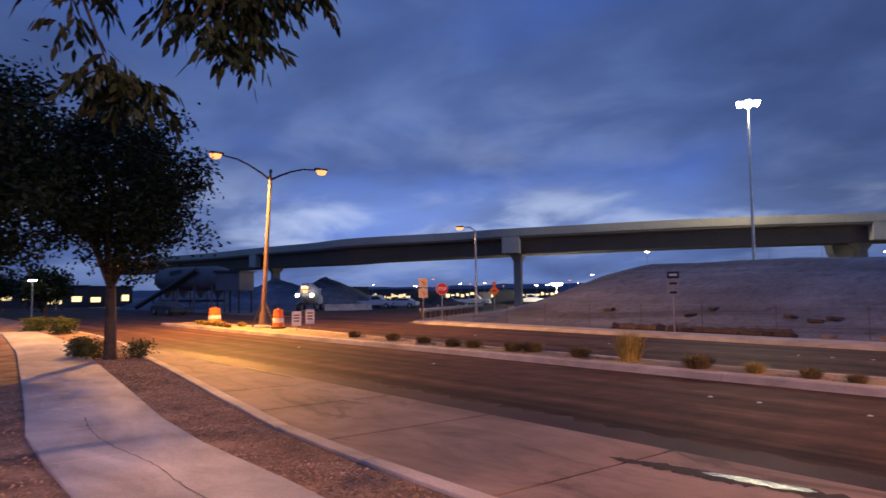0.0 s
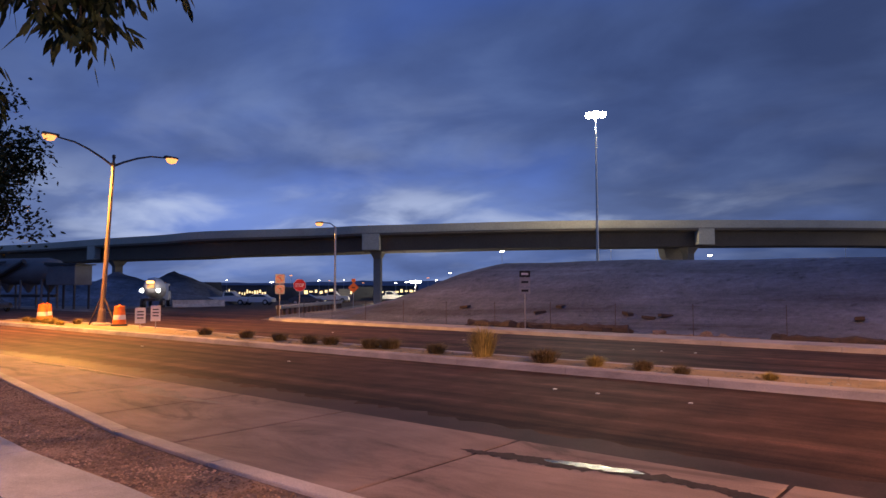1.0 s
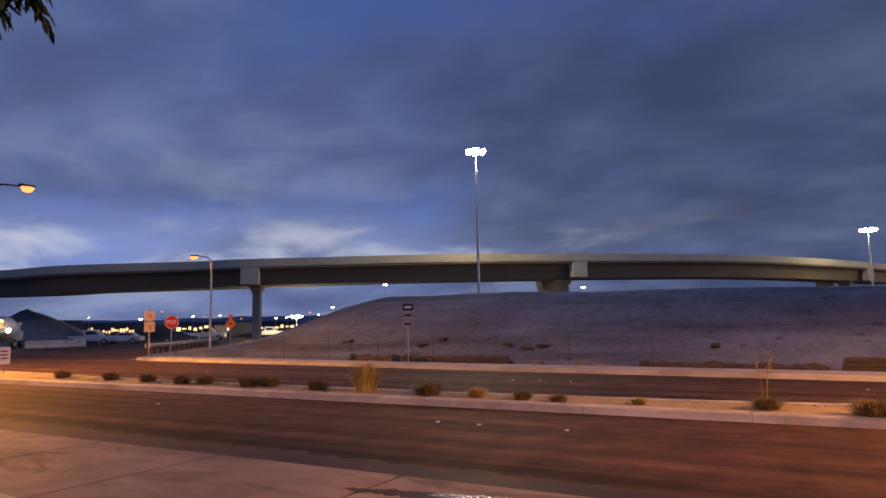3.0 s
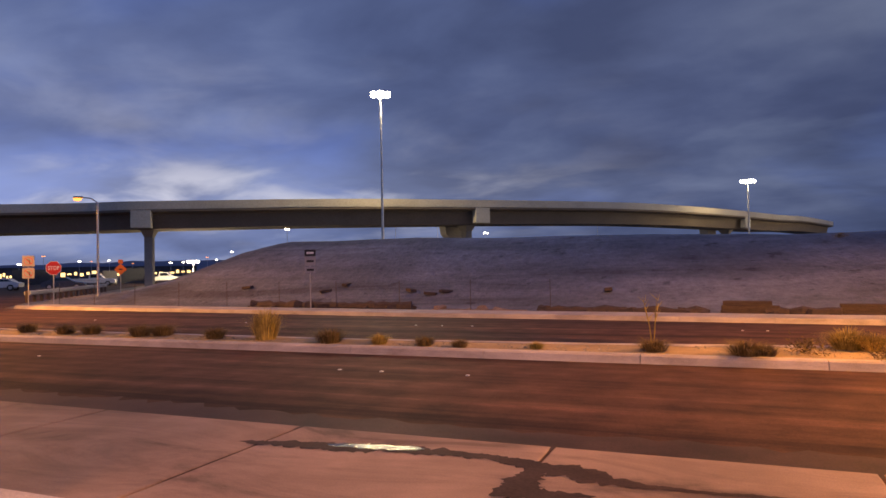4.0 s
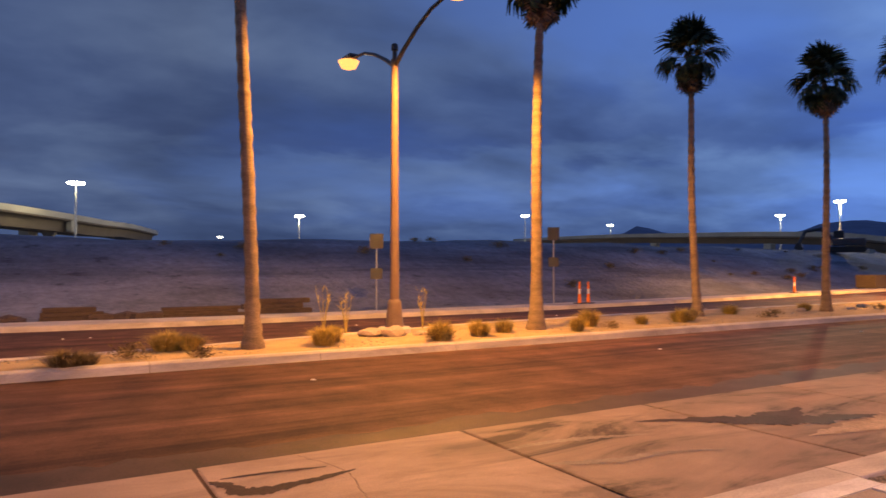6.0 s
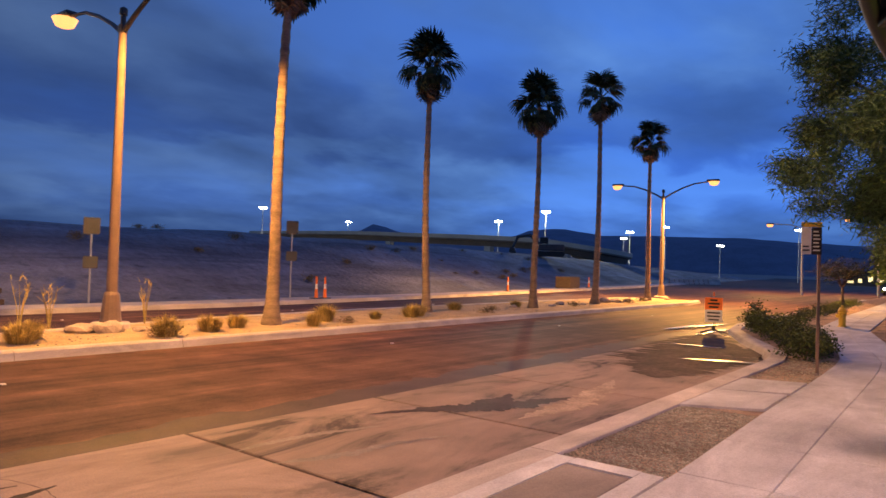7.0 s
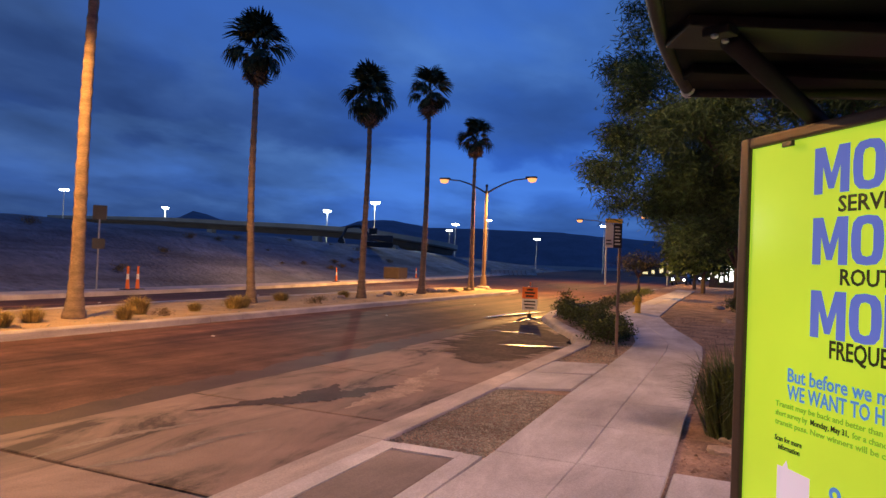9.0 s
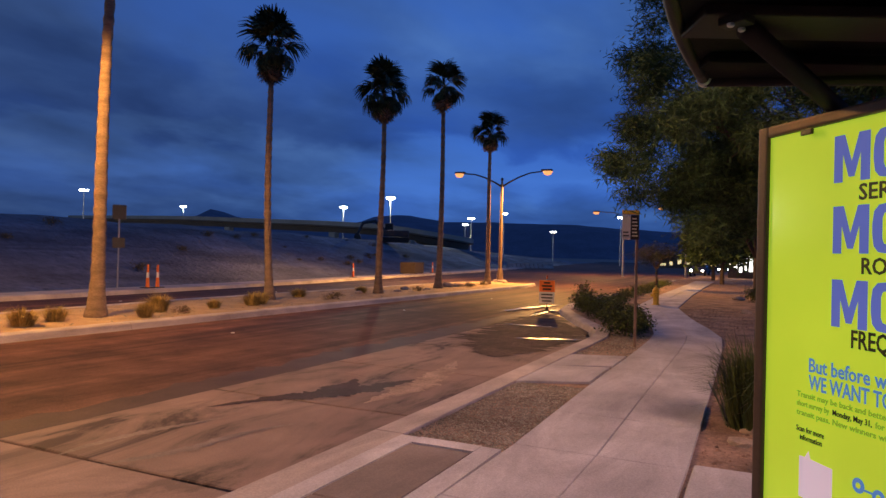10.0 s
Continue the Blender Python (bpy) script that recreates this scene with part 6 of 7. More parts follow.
def guard_rail():
    g = thing("guard_rail", "steel guard rail on thick timber posts beside the side street", "guard rail")
    a, b = Vector((-42.6, 31.2)), Vector((-57.5, 50.5))
    d = (b - a).normalized()
    rz = math.degrees(math.atan2(d.y, d.x))
    n = 15
    for k in range(n + 1):
        p = a.lerp(b, k / n)
        bm = bm_new()
        box(bm, -0.1, 0.1, -0.1, 0.1, -0.2, 0.78, pose(p.x, p.y, 0, 0, 0, rz), 0.015)
        part("rail_post", bm, M_WOOD, g)
    bm = bm_new()
    prof = [(0.12, 0.46), (0.16, 0.5), (0.2, 0.55), (0.14, 0.61), (0.2, 0.67), (0.16, 0.72), (0.12, 0.76), (0.11, 0.76), (0.13, 0.61), (0.11, 0.46)]
    sweep(bm, [Vector((p.x, p.y, 0)) for p in (a.lerp(b, k / 6) for k in range(7))], [(-o, z) for o, z in prof])
    part("rail", bm, M_STEEL, g)
    bm = bm_new()
    sweep(bm, [Vector((p.x, p.y, 0)) for p in (a.lerp(b, k / 6) for k in range(7))], [(o, z) for o, z in prof])
    part("rail", bm, M_STEEL, g)


guard_rail()


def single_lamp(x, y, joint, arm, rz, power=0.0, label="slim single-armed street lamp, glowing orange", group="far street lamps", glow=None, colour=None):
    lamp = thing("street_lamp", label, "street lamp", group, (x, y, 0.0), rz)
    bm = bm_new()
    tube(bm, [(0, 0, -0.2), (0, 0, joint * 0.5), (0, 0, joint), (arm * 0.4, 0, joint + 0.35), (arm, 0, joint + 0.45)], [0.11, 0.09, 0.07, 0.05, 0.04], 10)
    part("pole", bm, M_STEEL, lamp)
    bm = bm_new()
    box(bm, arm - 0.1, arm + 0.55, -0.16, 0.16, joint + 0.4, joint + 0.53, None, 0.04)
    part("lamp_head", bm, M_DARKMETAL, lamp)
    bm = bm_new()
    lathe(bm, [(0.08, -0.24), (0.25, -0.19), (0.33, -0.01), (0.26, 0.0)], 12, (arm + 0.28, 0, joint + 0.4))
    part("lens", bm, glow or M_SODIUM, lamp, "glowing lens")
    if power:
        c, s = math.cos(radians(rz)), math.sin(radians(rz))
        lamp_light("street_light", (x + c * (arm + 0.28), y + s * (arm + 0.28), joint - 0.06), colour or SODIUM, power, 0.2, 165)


single_lamp(-44.4, 38.3, 7.25, 1.3, 200, 1100)
single_lamp(72, 13.5, 6.3, 2.6, 90, SODIUM_POWER)
single_lamp(79, 8.0, 7.2, 2.4, 90, SODIUM_POWER)
# unseen lamp added for the warm light falling from behind the stop
M_UNSEENLAMP = glowing("unseen_lamp_glow", (1.0, 0.8, 0.6), 30.0)
single_lamp(4.0, -9.5, 10.8, 1.2, 90, 6200, "tall unseen lamp added behind the bus stop to light the pavement", "parking lot lamps", M_UNSEENLAMP, (1.0, 0.48, 0.29))


# ---------------------------------------------------------------- vehicles and the works yard
def wheel(parent, x, y, r, w=0.22):
    bm = bm_new()
    tube(bm, [(x, y - w / 2, r), (x, y + w / 2, r)], r, 16)
    t = part("wheel", bm, M_BLACK, parent)
    bm = bm_new()
    tube(bm, [(x, y - w / 2 - 0.01, r), (x, y + w / 2 + 0.01, r)], r * 0.58, 12)
    part("rim", bm, M_STEEL, t)


def side_prism(bm, outline, y0, y1, inset=0.0):
    """A body from a side outline (x, z), a little narrower at the top."""
    zs = [z for _, z in outline]
    lo, hi = min(zs), max(zs)
    rows = []
    for y, s in ((y0, 1), (y1, -1)):
        rows.append([bm.verts.new((x, y + s * inset * (z - lo) / max(hi - lo, 0.01), z)) for x, z in outline])
    bm.faces.new(rows[0])
    bm.faces.new(rows[1][::-1])
    for k in range(len(outline)):
        j = (k + 1) % len(outline)
        bm.faces.new((rows[0][k], rows[1][k], rows[1][j], rows[0][j]))


def car(x, y, rz, paint, label, kind="sedan", lights=False, name="car", group="parked cars"):
    c = thing(name, label, "car", group, (x, y, 0.0), rz)
    if kind == "pickup":
        body = [(-2.7, 0.5), (-2.7, 1.05), (-0.6, 1.08), (0.9, 1.1), (2.5, 1.0), (2.7, 0.8), (2.7, 0.45)]
        cab = [(-0.75, 1.06), (-0.65, 1.78), (0.55, 1.8), (1.25, 1.12)]
        ax = 1.75
    else:
        body = [(-2.25, 0.4), (-2.3, 0.85), (-1.9, 0.98), (0.9, 0.95), (2.0, 0.82), (2.25, 0.62), (2.25, 0.35)]
        cab = [(-1.75, 0.95), (-1.1, 1.42), (0.2, 1.45), (1.05, 0.95)]
        ax = 1.4
    bm = bm_new()
    side_prism(bm, body, -0.9, 0.9, 0.06)
    part("body", bm, paint, c)
    bm = bm_new()
    side_prism(bm, cab, -0.8, 0.8, 0.16)
    part("cab", bm, paint, c)
    (xa, za), (xb, zb), (xc, zc), (xd, zd) = cab
    for s in (-1, 1):
        bm = bm_new()
        m = 0.12
        pts = [(xa + m * 2, za + m), (xb + m, zb - m), (xc - m * 0.6, zc - m), (xd - m * 2.4, zd + m)]
        vs = [bm.verts.new((px, s * (0.815 - 0.16 * (pz - za) / (zb - za)), pz)) for px, pz in pts]
        ws = [bm.verts.new((v.co.x, v.co.y - s * 0.02, v.co.z)) for v in vs]
        bm.faces.new(vs)
        bm.faces.new(ws[::-1])
        for k in range(4):
            bm.faces.new((vs[k], ws[k], ws[(k + 1) % 4], vs[(k + 1) % 4]))
        part("side_window", bm, M_GLASS, c)
    for sx in (-ax, ax):
        for sy in (-0.82, 0.82):
            wheel(c, sx, sy, 0.36)
    for sy in (-0.65, 0.65):
        bm = bm_new()
        lathe(bm, [(0.12, -0.02), (0.14, 0.0), (0.1, 0.03)], 10)
        me = finish(bm, "headlight")
        me.transform(pose(body[-2][0] - 0.01, sy, 0.68, 0, 90, 0))
        part("headlight", me, M_HEADLIGHT if lights else M_GLASS, c, "round headlight")
    return c


def at(az, d):
    p = polar(az, d)
    return p.x, p.y


x, y = at(-57.7, 96)
car(x, y, 35, M_CARWHITE, "white pickup truck parked in the works yard", "pickup", name="pickup_truck")
x, y = at(-55.6, 95)
car(x, y, 215, M_CARWHITE, "white sedan parked in the works yard")
x, y = at(-51.6, 90)
car(x, y, 40, M_CARDARK, "dark sedan parked beside the side street")
x, y = at(-49.6, 110)
car(x, y, 40, M_CARWHITE, "white pickup truck parked farther back", "pickup", name="pickup_truck")
x, y = at(-44.8, 120)
car(x, y, 30, M_CARWHITE, "white van-like pickup truck near the flyover column", "pickup", name="pickup_truck")
x, y = at(85.3, 88)
car(x, y, 175, M_CARDARK, "dark car with its headlights on, far down the road", lights=True, group="")
x, y = at(87.2, 110)
car(x, y, 175, M_CARDARK, "dark car with its headlights on, far down the road", lights=True, group="")
x, y = at(-74, 75)
car(x, y, 10, M_CARDARK, "dark sedan waiting at the junction", group="")


def mixer_truck(x, y, rz):
    t = thing("mixer_truck", "white concrete mixer truck with its work lights on", "truck", "", (x, y, 0), rz)
    bm = bm_new()
    box(bm, -4.2, 3.6, -0.55, 0.55, 0.75, 1.05, None, 0.03)
    part("chassis", bm, M_DARKMETAL, t)
    bm = bm_new()
    side_prism(bm, [(2.0, 0.8), (2.0, 2.75), (3.2, 2.75), (3.5, 1.9), (4.1, 1.7), (4.2, 0.8)], -1.15, 1.15, 0.08)
    part("cab", bm, M_CARWHITE, t)
    for s in (-1, 1):
        bm = bm_new()
        box(bm, 2.3, 3.1, s * 1.12 - 0.02, s * 1.12 + 0.02, 1.85, 2.5, None, 0.01)
        part("side_window", bm, M_GLASS, t)
    bm = bm_new()
    n = 20
    prof = [(-3.6, 0.5), (-3.0, 0.85), (-1.4, 1.2), (0.2, 1.15), (1.3, 0.8), (1.7, 0.4)]
    rings = [[bm.verts.new((px, r * math.cos(2 * math.pi * k / n), 2.05 - px * 0.12 + r * math.sin(2 * math.pi * k / n))) for k in range(n)] for px, r in prof]
    for a, b in zip(rings, rings[1:]):
        for k in range(n):
            bm.faces.new((a[k], a[(k + 1) % n], b[(k + 1) % n], b[k]))
    bm.faces.new(rings[0][::-1])
    bm.faces.new(rings[-1])
    part("drum", bm, M_CARWHITE, t, "large pale mixing drum", True)
    bm = bm_new()
    side_prism(bm, [(-4.4, 2.2), (-3.5, 3.3), (-3.1, 3.2), (-3.6, 2.2)], -0.4, 0.4)
    part("hopper", bm, M_STEEL, t)
    for sx in (3.1, -1.6, -2.8):
        for sy in (-1.0, 1.0):
            wheel(t, sx, sy, 0.5, 0.35)
    for sy in (-0.85, 0.85):
        bm = bm_new()
        lathe(bm, [(0.1, -0.05), (0.22, 0), (0.08, 0.08)], 12)
        me = finish(bm, "work_light")
        me.transform(pose(-4.45, sy, 1.9, 0, 90, 0))
        part("work_light", me, M_HEADLIGHT, t, "bright white work light")
    bm = bm_new()
    box(bm, -4.5, -4.3, -0.35, 0.35, 2.7, 2.95, None, 0.03)
    part("beacon", bm, M_AMBER, t, "amber beacon")
    bm = bm_new()
    box(bm, 2.6, 3.0, -0.5, 0.5, 2.76, 2.9, None, 0.03)
    part("beacon", bm, M_AMBER, t, "amber beacon")


x, y = at(-63.2, 86)
mixer_truck(x, y, 145)
M_TANK = material("dusty_grey_steel", (0.13, 0.125, 0.13), 0.6, 0.15, 0.6, 8.0, 0.1)


def silo(x, y, rz):
    s = thing("cement_silo", "dusty white horizontal cement silo on steel legs", "silo", "", (x, y, 0), rz)
    bm = bm_new()
    n = 20
    prof = [(-5.5, 0.6), (-5.1, 1.25), (-4, 1.45), (4, 1.45), (5.1, 1.25), (5.5, 0.6)]
    rings = [[bm.verts.new((px, r * math.cos(2 * math.pi * k / n), 4.0 + r * math.sin(2 * math.pi * k / n))) for k in range(n)] for px, r in prof]
    for a, b in zip(rings, rings[1:]):
        for k in range(n):
            bm.faces.new((a[k], a[(k + 1) % n], b[(k + 1) % n], b[k]))
    bm.faces.new(rings[0][::-1])
    bm.faces.new(rings[-1])
    part("tank", bm, M_TANK, s, "dusty white tank", True)
    for px in (-4.2, -1.4, 1.4, 4.2):
        for py in (-1.1, 1.1):
            bm = bm_new()
            tube(bm, [(px, py, -0.1), (px, py * 0.9, 3.1)], 0.12, 8)
            part("leg", bm, M_TANK, s)
        bm = bm_new()
        lathe(bm, [(0.15, 1.7), (0.75, 2.75)], 12, (px, 0, 0))
        part("hopper", bm, M_TANK, s)
    bm = bm_new()
    box(bm, -5, 5, -0.25, 0.25, 1.2, 1.5, None, 0.03)
    part("conveyor", bm, M_DARKMETAL, s)
    bm = bm_new()
    side_prism(bm, [(-2.2, 4.4), (-0.2, 4.9), (-0.2, 5.1), (-2.2, 4.9)], -1.52, -1.44)
    part("chute_cover", bm, M_DARKMETAL, s, "dark panel on the tank")
    bm = bm_new()
    box(bm, 4.9, 8.6, -1.2, 1.2, 2.5, 4.6, None, 0.06)
    part("control_cabin", bm, M_TANK, s, "dusty grey control cabin")
    for px in (5.1, 8.4):
        for py in (-1.0, 1.0):
            bm = bm_new()
            box(bm, px - 0.08, px + 0.08, py - 0.08, py + 0.08, -0.1, 2.498)
            part("leg", bm, M_DARKMETAL, s)
    bm = bm_new()
    side_prism(bm, [(4.8, 4.62), (4.8, 4.9), (8.9, 4.75), (8.9, 4.62)], -1.4, 1.4)
    part("cabin_roof", bm, M_DARKMETAL, s)
    bm = bm_new()
    tube(bm, [(-7.5, -1.8, 0.6), (-1.0, -1.7, 3.4), (2.5, -1.7, 5.0)], 0.3, 8)
    part("belt_conveyor", bm, M_DARKMETAL, s, "dark sloping belt conveyor")
    for px, pz in ((-4.5, 1.7), (-1.2, 3.1)):
        bm = bm_new()
        tube(bm, [(px - 0.5, -1.8, -0.1), (px, -1.8, pz), (px + 0.5, -1.8, -0.1)], 0.07, 6)
        part("conveyor_strut", bm, M_DARKMETAL, s)


x, y = at(-72.3, 88)
silo(x, y, 25)


def mound(cx, cy, rx, ry, h, seed, label, peaks=()):
    bm = bm_new()
    n, m = 40, 12
    c = bm.verts.new((cx, cy, h * (1 + 0.2 * noise.noise((seed, 1, 1)))))
    rings = []
    for j in range(1, m + 1):
        u = j / m
        ring = []
        for k in range(n):
            a = 2 * math.pi * k / n
            px, py = cx + rx * u * math.cos(a), cy + ry * u * math.sin(a)
            z = h * (1 - u) ** 0.9 * (1 + 0.45 * noise.noise((px * 0.12 + seed, py * 0.12, 0)) * u) + 0.25 * noise.noise((px * 0.5, py * 0.5, seed)) * (1 - u)
            ring.append(bm.verts.new((px, py, z if j < m else -0.1)))
        rings.append(ring)
    for k in range(n):
        bm.faces.new((c, rings[0][k], rings[0][(k + 1) % n]))
    for a, b in zip(rings, rings[1:]):
        for k in range(n):
            bm.faces.new((a[k], b[k], b[(k + 1) % n], a[(k + 1) % n]))
    ob = part("earth_mound", bm, M_HILL, None, "", True)
    tagged(ob, label, "earth mound", "earth mounds in the yard")


for az, d, w, h, sd in ((-61.9, 104, 11, 4.7, 1), (-65.8, 110, 12, 4.7, 2), (-59.6, 100, 6, 2.4, 3), (-69.5, 112, 10, 3.6, 4), (-73, 118, 12, 3.4, 5)):
    x, y = at(az, d)
    mound(x, y, w, w * 0.8, h, sd, "grey heap of dug earth in the works yard")


def barrier(x, y, rz, n=1, label="pale concrete barrier block at the roadside"):
    b = thing("concrete_barrier", label, "barrier", "concrete barriers", (x, y, 0), rz)
    bm = bm_new()
    side_prism(bm, [(-0.3, 0), (-0.26, 0.2), (-0.1, 0.35), (-0.08, 0.8), (0.08, 0.8), (0.1, 0.35), (0.26, 0.2), (0.3, 0)], -1.8, 1.8)
    part("body", bm, M_KERB, b)


for az, d in ((-60.8, 84), (-59.3, 86)):
    x, y = at(az, d)
    barrier(x, y, -15)
for k in range(9):
    x, y = at(70.6 + 0.35 * k, 105 + k)
    barrier(x, y, 80, 1, "dark concrete barrier block on the far bank")


def container(az, d, w, h, label, mat):
    x, y = at(az, d)
    c = thing("site_container", label, "container", "site containers", (x, y, 0), -az)
    bm = bm_new()
    box(bm, -w / 2, w / 2, -1.2, 1.2, 0.15, h, None, 0.04)
    part("body", bm, mat, c)
    for k in range(int(w / 0.5)):
        bm = bm_new()
        box(bm, -w / 2 + 0.2 + 0.5 * k, -w / 2 + 0.4 + 0.5 * k, -1.235, -1.2, 0.3, h - 0.15)
        part("rib", bm, mat, c)
    for s in (-1, 1):
        bm = bm_new()
        box(bm, s * w * 0.4 - 0.15, s * w * 0.4 + 0.15, -1, 1, -0.05, 0.145)
        part("skid", bm, M_WOOD, c)


container(-59.0, 118, 2.6, 3.3, "dark site container in the works yard", M_CARDARK)
container(-46.8, 125, 5.0, 2.6, "dark site container beside the column", M_CARDARK)
container(-48.6, 118, 2.0, 2.2, "pale site box beside the column", M_TANK)
container(-53.5, 130, 6.0, 2.6, "dark long site container behind the cars", M_CARDARK)


# far town: low dark buildings with lit windows, and small lamps
M_WINDOW = glowing("lit_window", (1.0, 0.76, 0.36), 1.8)
M_TOWNWALL = material("dark_wall", (0.06, 0.055, 0.06), 0.9, 0.2, 0.3, 3.0, 0.1)


def far_building(az, d, w, h, n, seed, label, glow=None, group="far buildings", tall=(0.12, 0.4)):
    x, y = at(az, d)
    b = thing("far_building", label, "building", group, (x, y, 0), -az)
    rng = random.Random(seed)
    bm = bm_new()
    box(bm, -w / 2, w / 2, 0, 12, -0.1, h)
    part("wall", bm, M_TOWNWALL, b)
    bm = bm_new()
    box(bm, -w / 2 - 0.3, w / 2 + 0.3, -0.3, 12.3, h + 0.004, h + 0.35)
    part("roof", bm, M_TOWNWALL, b)
    for k in range(n):
        px = -w / 2 + w * (k + 0.5) / n
        hh = rng.uniform(*tall) * h
        ww = w / n * rng.uniform(0.3, 0.75)
        z0 = h * rng.uniform(0.15, 0.4)
        bm = bm_new()
        box(bm, px - ww / 2, px + ww / 2, -0.06, -0.01, z0, min(h - 0.1, z0 + hh), None, 0.01)
        part("lit_window", bm, glow or M_WINDOW, b, "warmly lit window")


far_building(-56.4, 240, 20, 3.6, 24, 1, "long low far building with a row of lit windows")
far_building(-49.0, 300, 30, 4.0, 14, 2, "low far building with scattered lit windows")
far_building(-44.0, 320, 18, 4.0, 8, 3, "low far building with scattered lit windows")
far_building(-83.3, 150, 20, 4.0, 5, 5, "low far shop with lit windows behind the trees")
far_building(-79.0, 160, 14, 4.0, 5, 6, "low far shop with lit windows behind the trees")
M_SHOP = glowing("shop_glow", (1.0, 0.95, 0.8), 6.0)
far_building(88.9, 78, 4.4, 4.6, 9, 7, "brightly lit small roadside shop front far along the sidewalk", M_SHOP, "", (0.5, 0.75))
far_building(84.5, 180, 14, 3.0, 7, 8, "low far building with lit windows beyond the trees")
for k, (az, el, d, h) in enumerate(((-57.9, 0.9, 230, 0.5), (-54.4, 0.75, 200, 0.9), (-52.9, 1.3, 180, 0.7), (-50.6, 0.9, 260, 0.8), (-49.8, 0.9, 260, 0.6), (-48.6, 0.95, 250, 0.7), (-47.0, 0.7, 260, 0.7), (-44.3, 0.7, 240, 0.8), (-43.4, 0.75, 220, 0.8), (-41.6, 1.1, 200, 0.7), (-40.9, 0.9, 240, 0.6), (-39.76, 1.5, 150, 0.6), (-83.2, 1.3, 70, 0.6), (-86, 1.9, 100, 0.4), (-81.6, 1.0, 120, 0.4))):
    mast(az, d, el, h * 0.55, 0, 0.0, M_SODIUM if k in (4, 6, 2, 9) else None, "far town lamps")
mast(-42.69, 110, 0.80, 0.95, 9000.0, 0.0, None, "work lights")


def excavator(az, d, base):
    x, y = at(az, d)
    e = thing("excavator", "dark excavator with a bent boom standing on the bank", "excavator", "", (x, y, base), -az)
    for s in (-1, 1):
        bm = bm_new()
        side_prism(bm, [(-1.8, 0.1), (-2.0, 0.4), (-1.8, 0.75), (1.8, 0.75), (2.0, 0.4), (1.8, 0.1)], s * 1.0 - 0.3, s * 1.0 + 0.3)
        part("track", bm, M_BLACK, e)
    bm = bm_new()
    box(bm, -1.5, 1.9, -1.1, 1.1, 0.85, 1.7, None, 0.1)
    part("body", bm, M_CARDARK, e)
    bm = bm_new()
    box(bm, -1.3, -0.2, -1.05, -0.1, 1.72, 2.6, None, 0.08)
    part("cab", bm, M_GLASS, e)
    bm = bm_new()
    tube(bm, [(-1.2, 0.2, 1.5), (-2.6, 0.2, 2.9), (-4.3, 0.2, 2.6)], [0.28, 0.25, 0.18], 8)
    part("boom", bm, M_CARDARK, e)
    bm = bm_new()
    tube(bm, [(-4.2, 0.2, 2.7), (-4.9, 0.2, 1.2)], [0.2, 0.14], 8)
    part("stick", bm, M_CARDARK, e)
    bm = bm_new()
    side_prism(bm, [(-5.4, 0.6), (-5.2, 1.25), (-4.7, 1.2), (-4.4, 0.5), (-4.9, 0.3)], -0.4, 0.8)
    part("bucket", bm, M_DARKMETAL, e)


excavator(60.6, 92, 3.2)


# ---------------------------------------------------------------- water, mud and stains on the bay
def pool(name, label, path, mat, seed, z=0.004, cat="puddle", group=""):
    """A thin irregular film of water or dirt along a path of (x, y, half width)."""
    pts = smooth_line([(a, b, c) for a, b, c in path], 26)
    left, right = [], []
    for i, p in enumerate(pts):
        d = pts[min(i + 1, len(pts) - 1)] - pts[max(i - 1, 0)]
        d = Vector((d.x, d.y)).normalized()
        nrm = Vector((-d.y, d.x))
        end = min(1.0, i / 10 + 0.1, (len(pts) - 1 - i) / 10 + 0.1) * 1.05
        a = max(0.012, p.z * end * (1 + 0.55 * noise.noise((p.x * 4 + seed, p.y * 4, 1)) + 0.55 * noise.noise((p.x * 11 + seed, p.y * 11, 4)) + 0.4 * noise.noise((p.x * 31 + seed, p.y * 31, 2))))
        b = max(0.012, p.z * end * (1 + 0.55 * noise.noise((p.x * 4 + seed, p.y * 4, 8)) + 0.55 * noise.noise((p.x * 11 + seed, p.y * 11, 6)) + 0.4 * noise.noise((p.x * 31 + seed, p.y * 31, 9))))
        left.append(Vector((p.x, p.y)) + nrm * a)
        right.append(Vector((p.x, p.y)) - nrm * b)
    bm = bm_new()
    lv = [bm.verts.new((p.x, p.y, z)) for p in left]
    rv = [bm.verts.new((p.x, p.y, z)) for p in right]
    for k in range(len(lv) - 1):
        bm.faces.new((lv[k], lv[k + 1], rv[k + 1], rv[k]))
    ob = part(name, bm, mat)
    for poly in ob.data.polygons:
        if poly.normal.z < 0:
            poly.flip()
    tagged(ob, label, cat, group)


M_WATER = material("standing_water", (0.04, 0.03, 0.022), 0.22, 0.2, 2.0, 14.0, 0.6, far=0.012, spec=0.6)
WETL = "dark wet trickle on the concrete bus bay"
pool("wet_trickle", WETL, [(-4.9, 5.85, 0.05), (-4.4, 5.9, 0.1), (-3.64, 5.98, 0.14), (-3.1, 6.1, 0.14), (-2.4, 6.12, 0.09), (-1.75, 6.0, 0.12), (-1.25, 5.83, 0.17), (-0.64, 5.68, 0.06), (0.0, 5.7, 0.05), (0.55, 5.74, 0.02)], M_WET, 1, group="wet trickles")
pool("puddle", "thin puddle mirroring the floodlight", [(-3.9, 6.02, 0.05), (-3.5, 6.08, 0.1), (-3.1, 6.14, 0.09), (-2.85, 6.16, 0.04)], M_WATER, 2, 0.007, group="puddles")
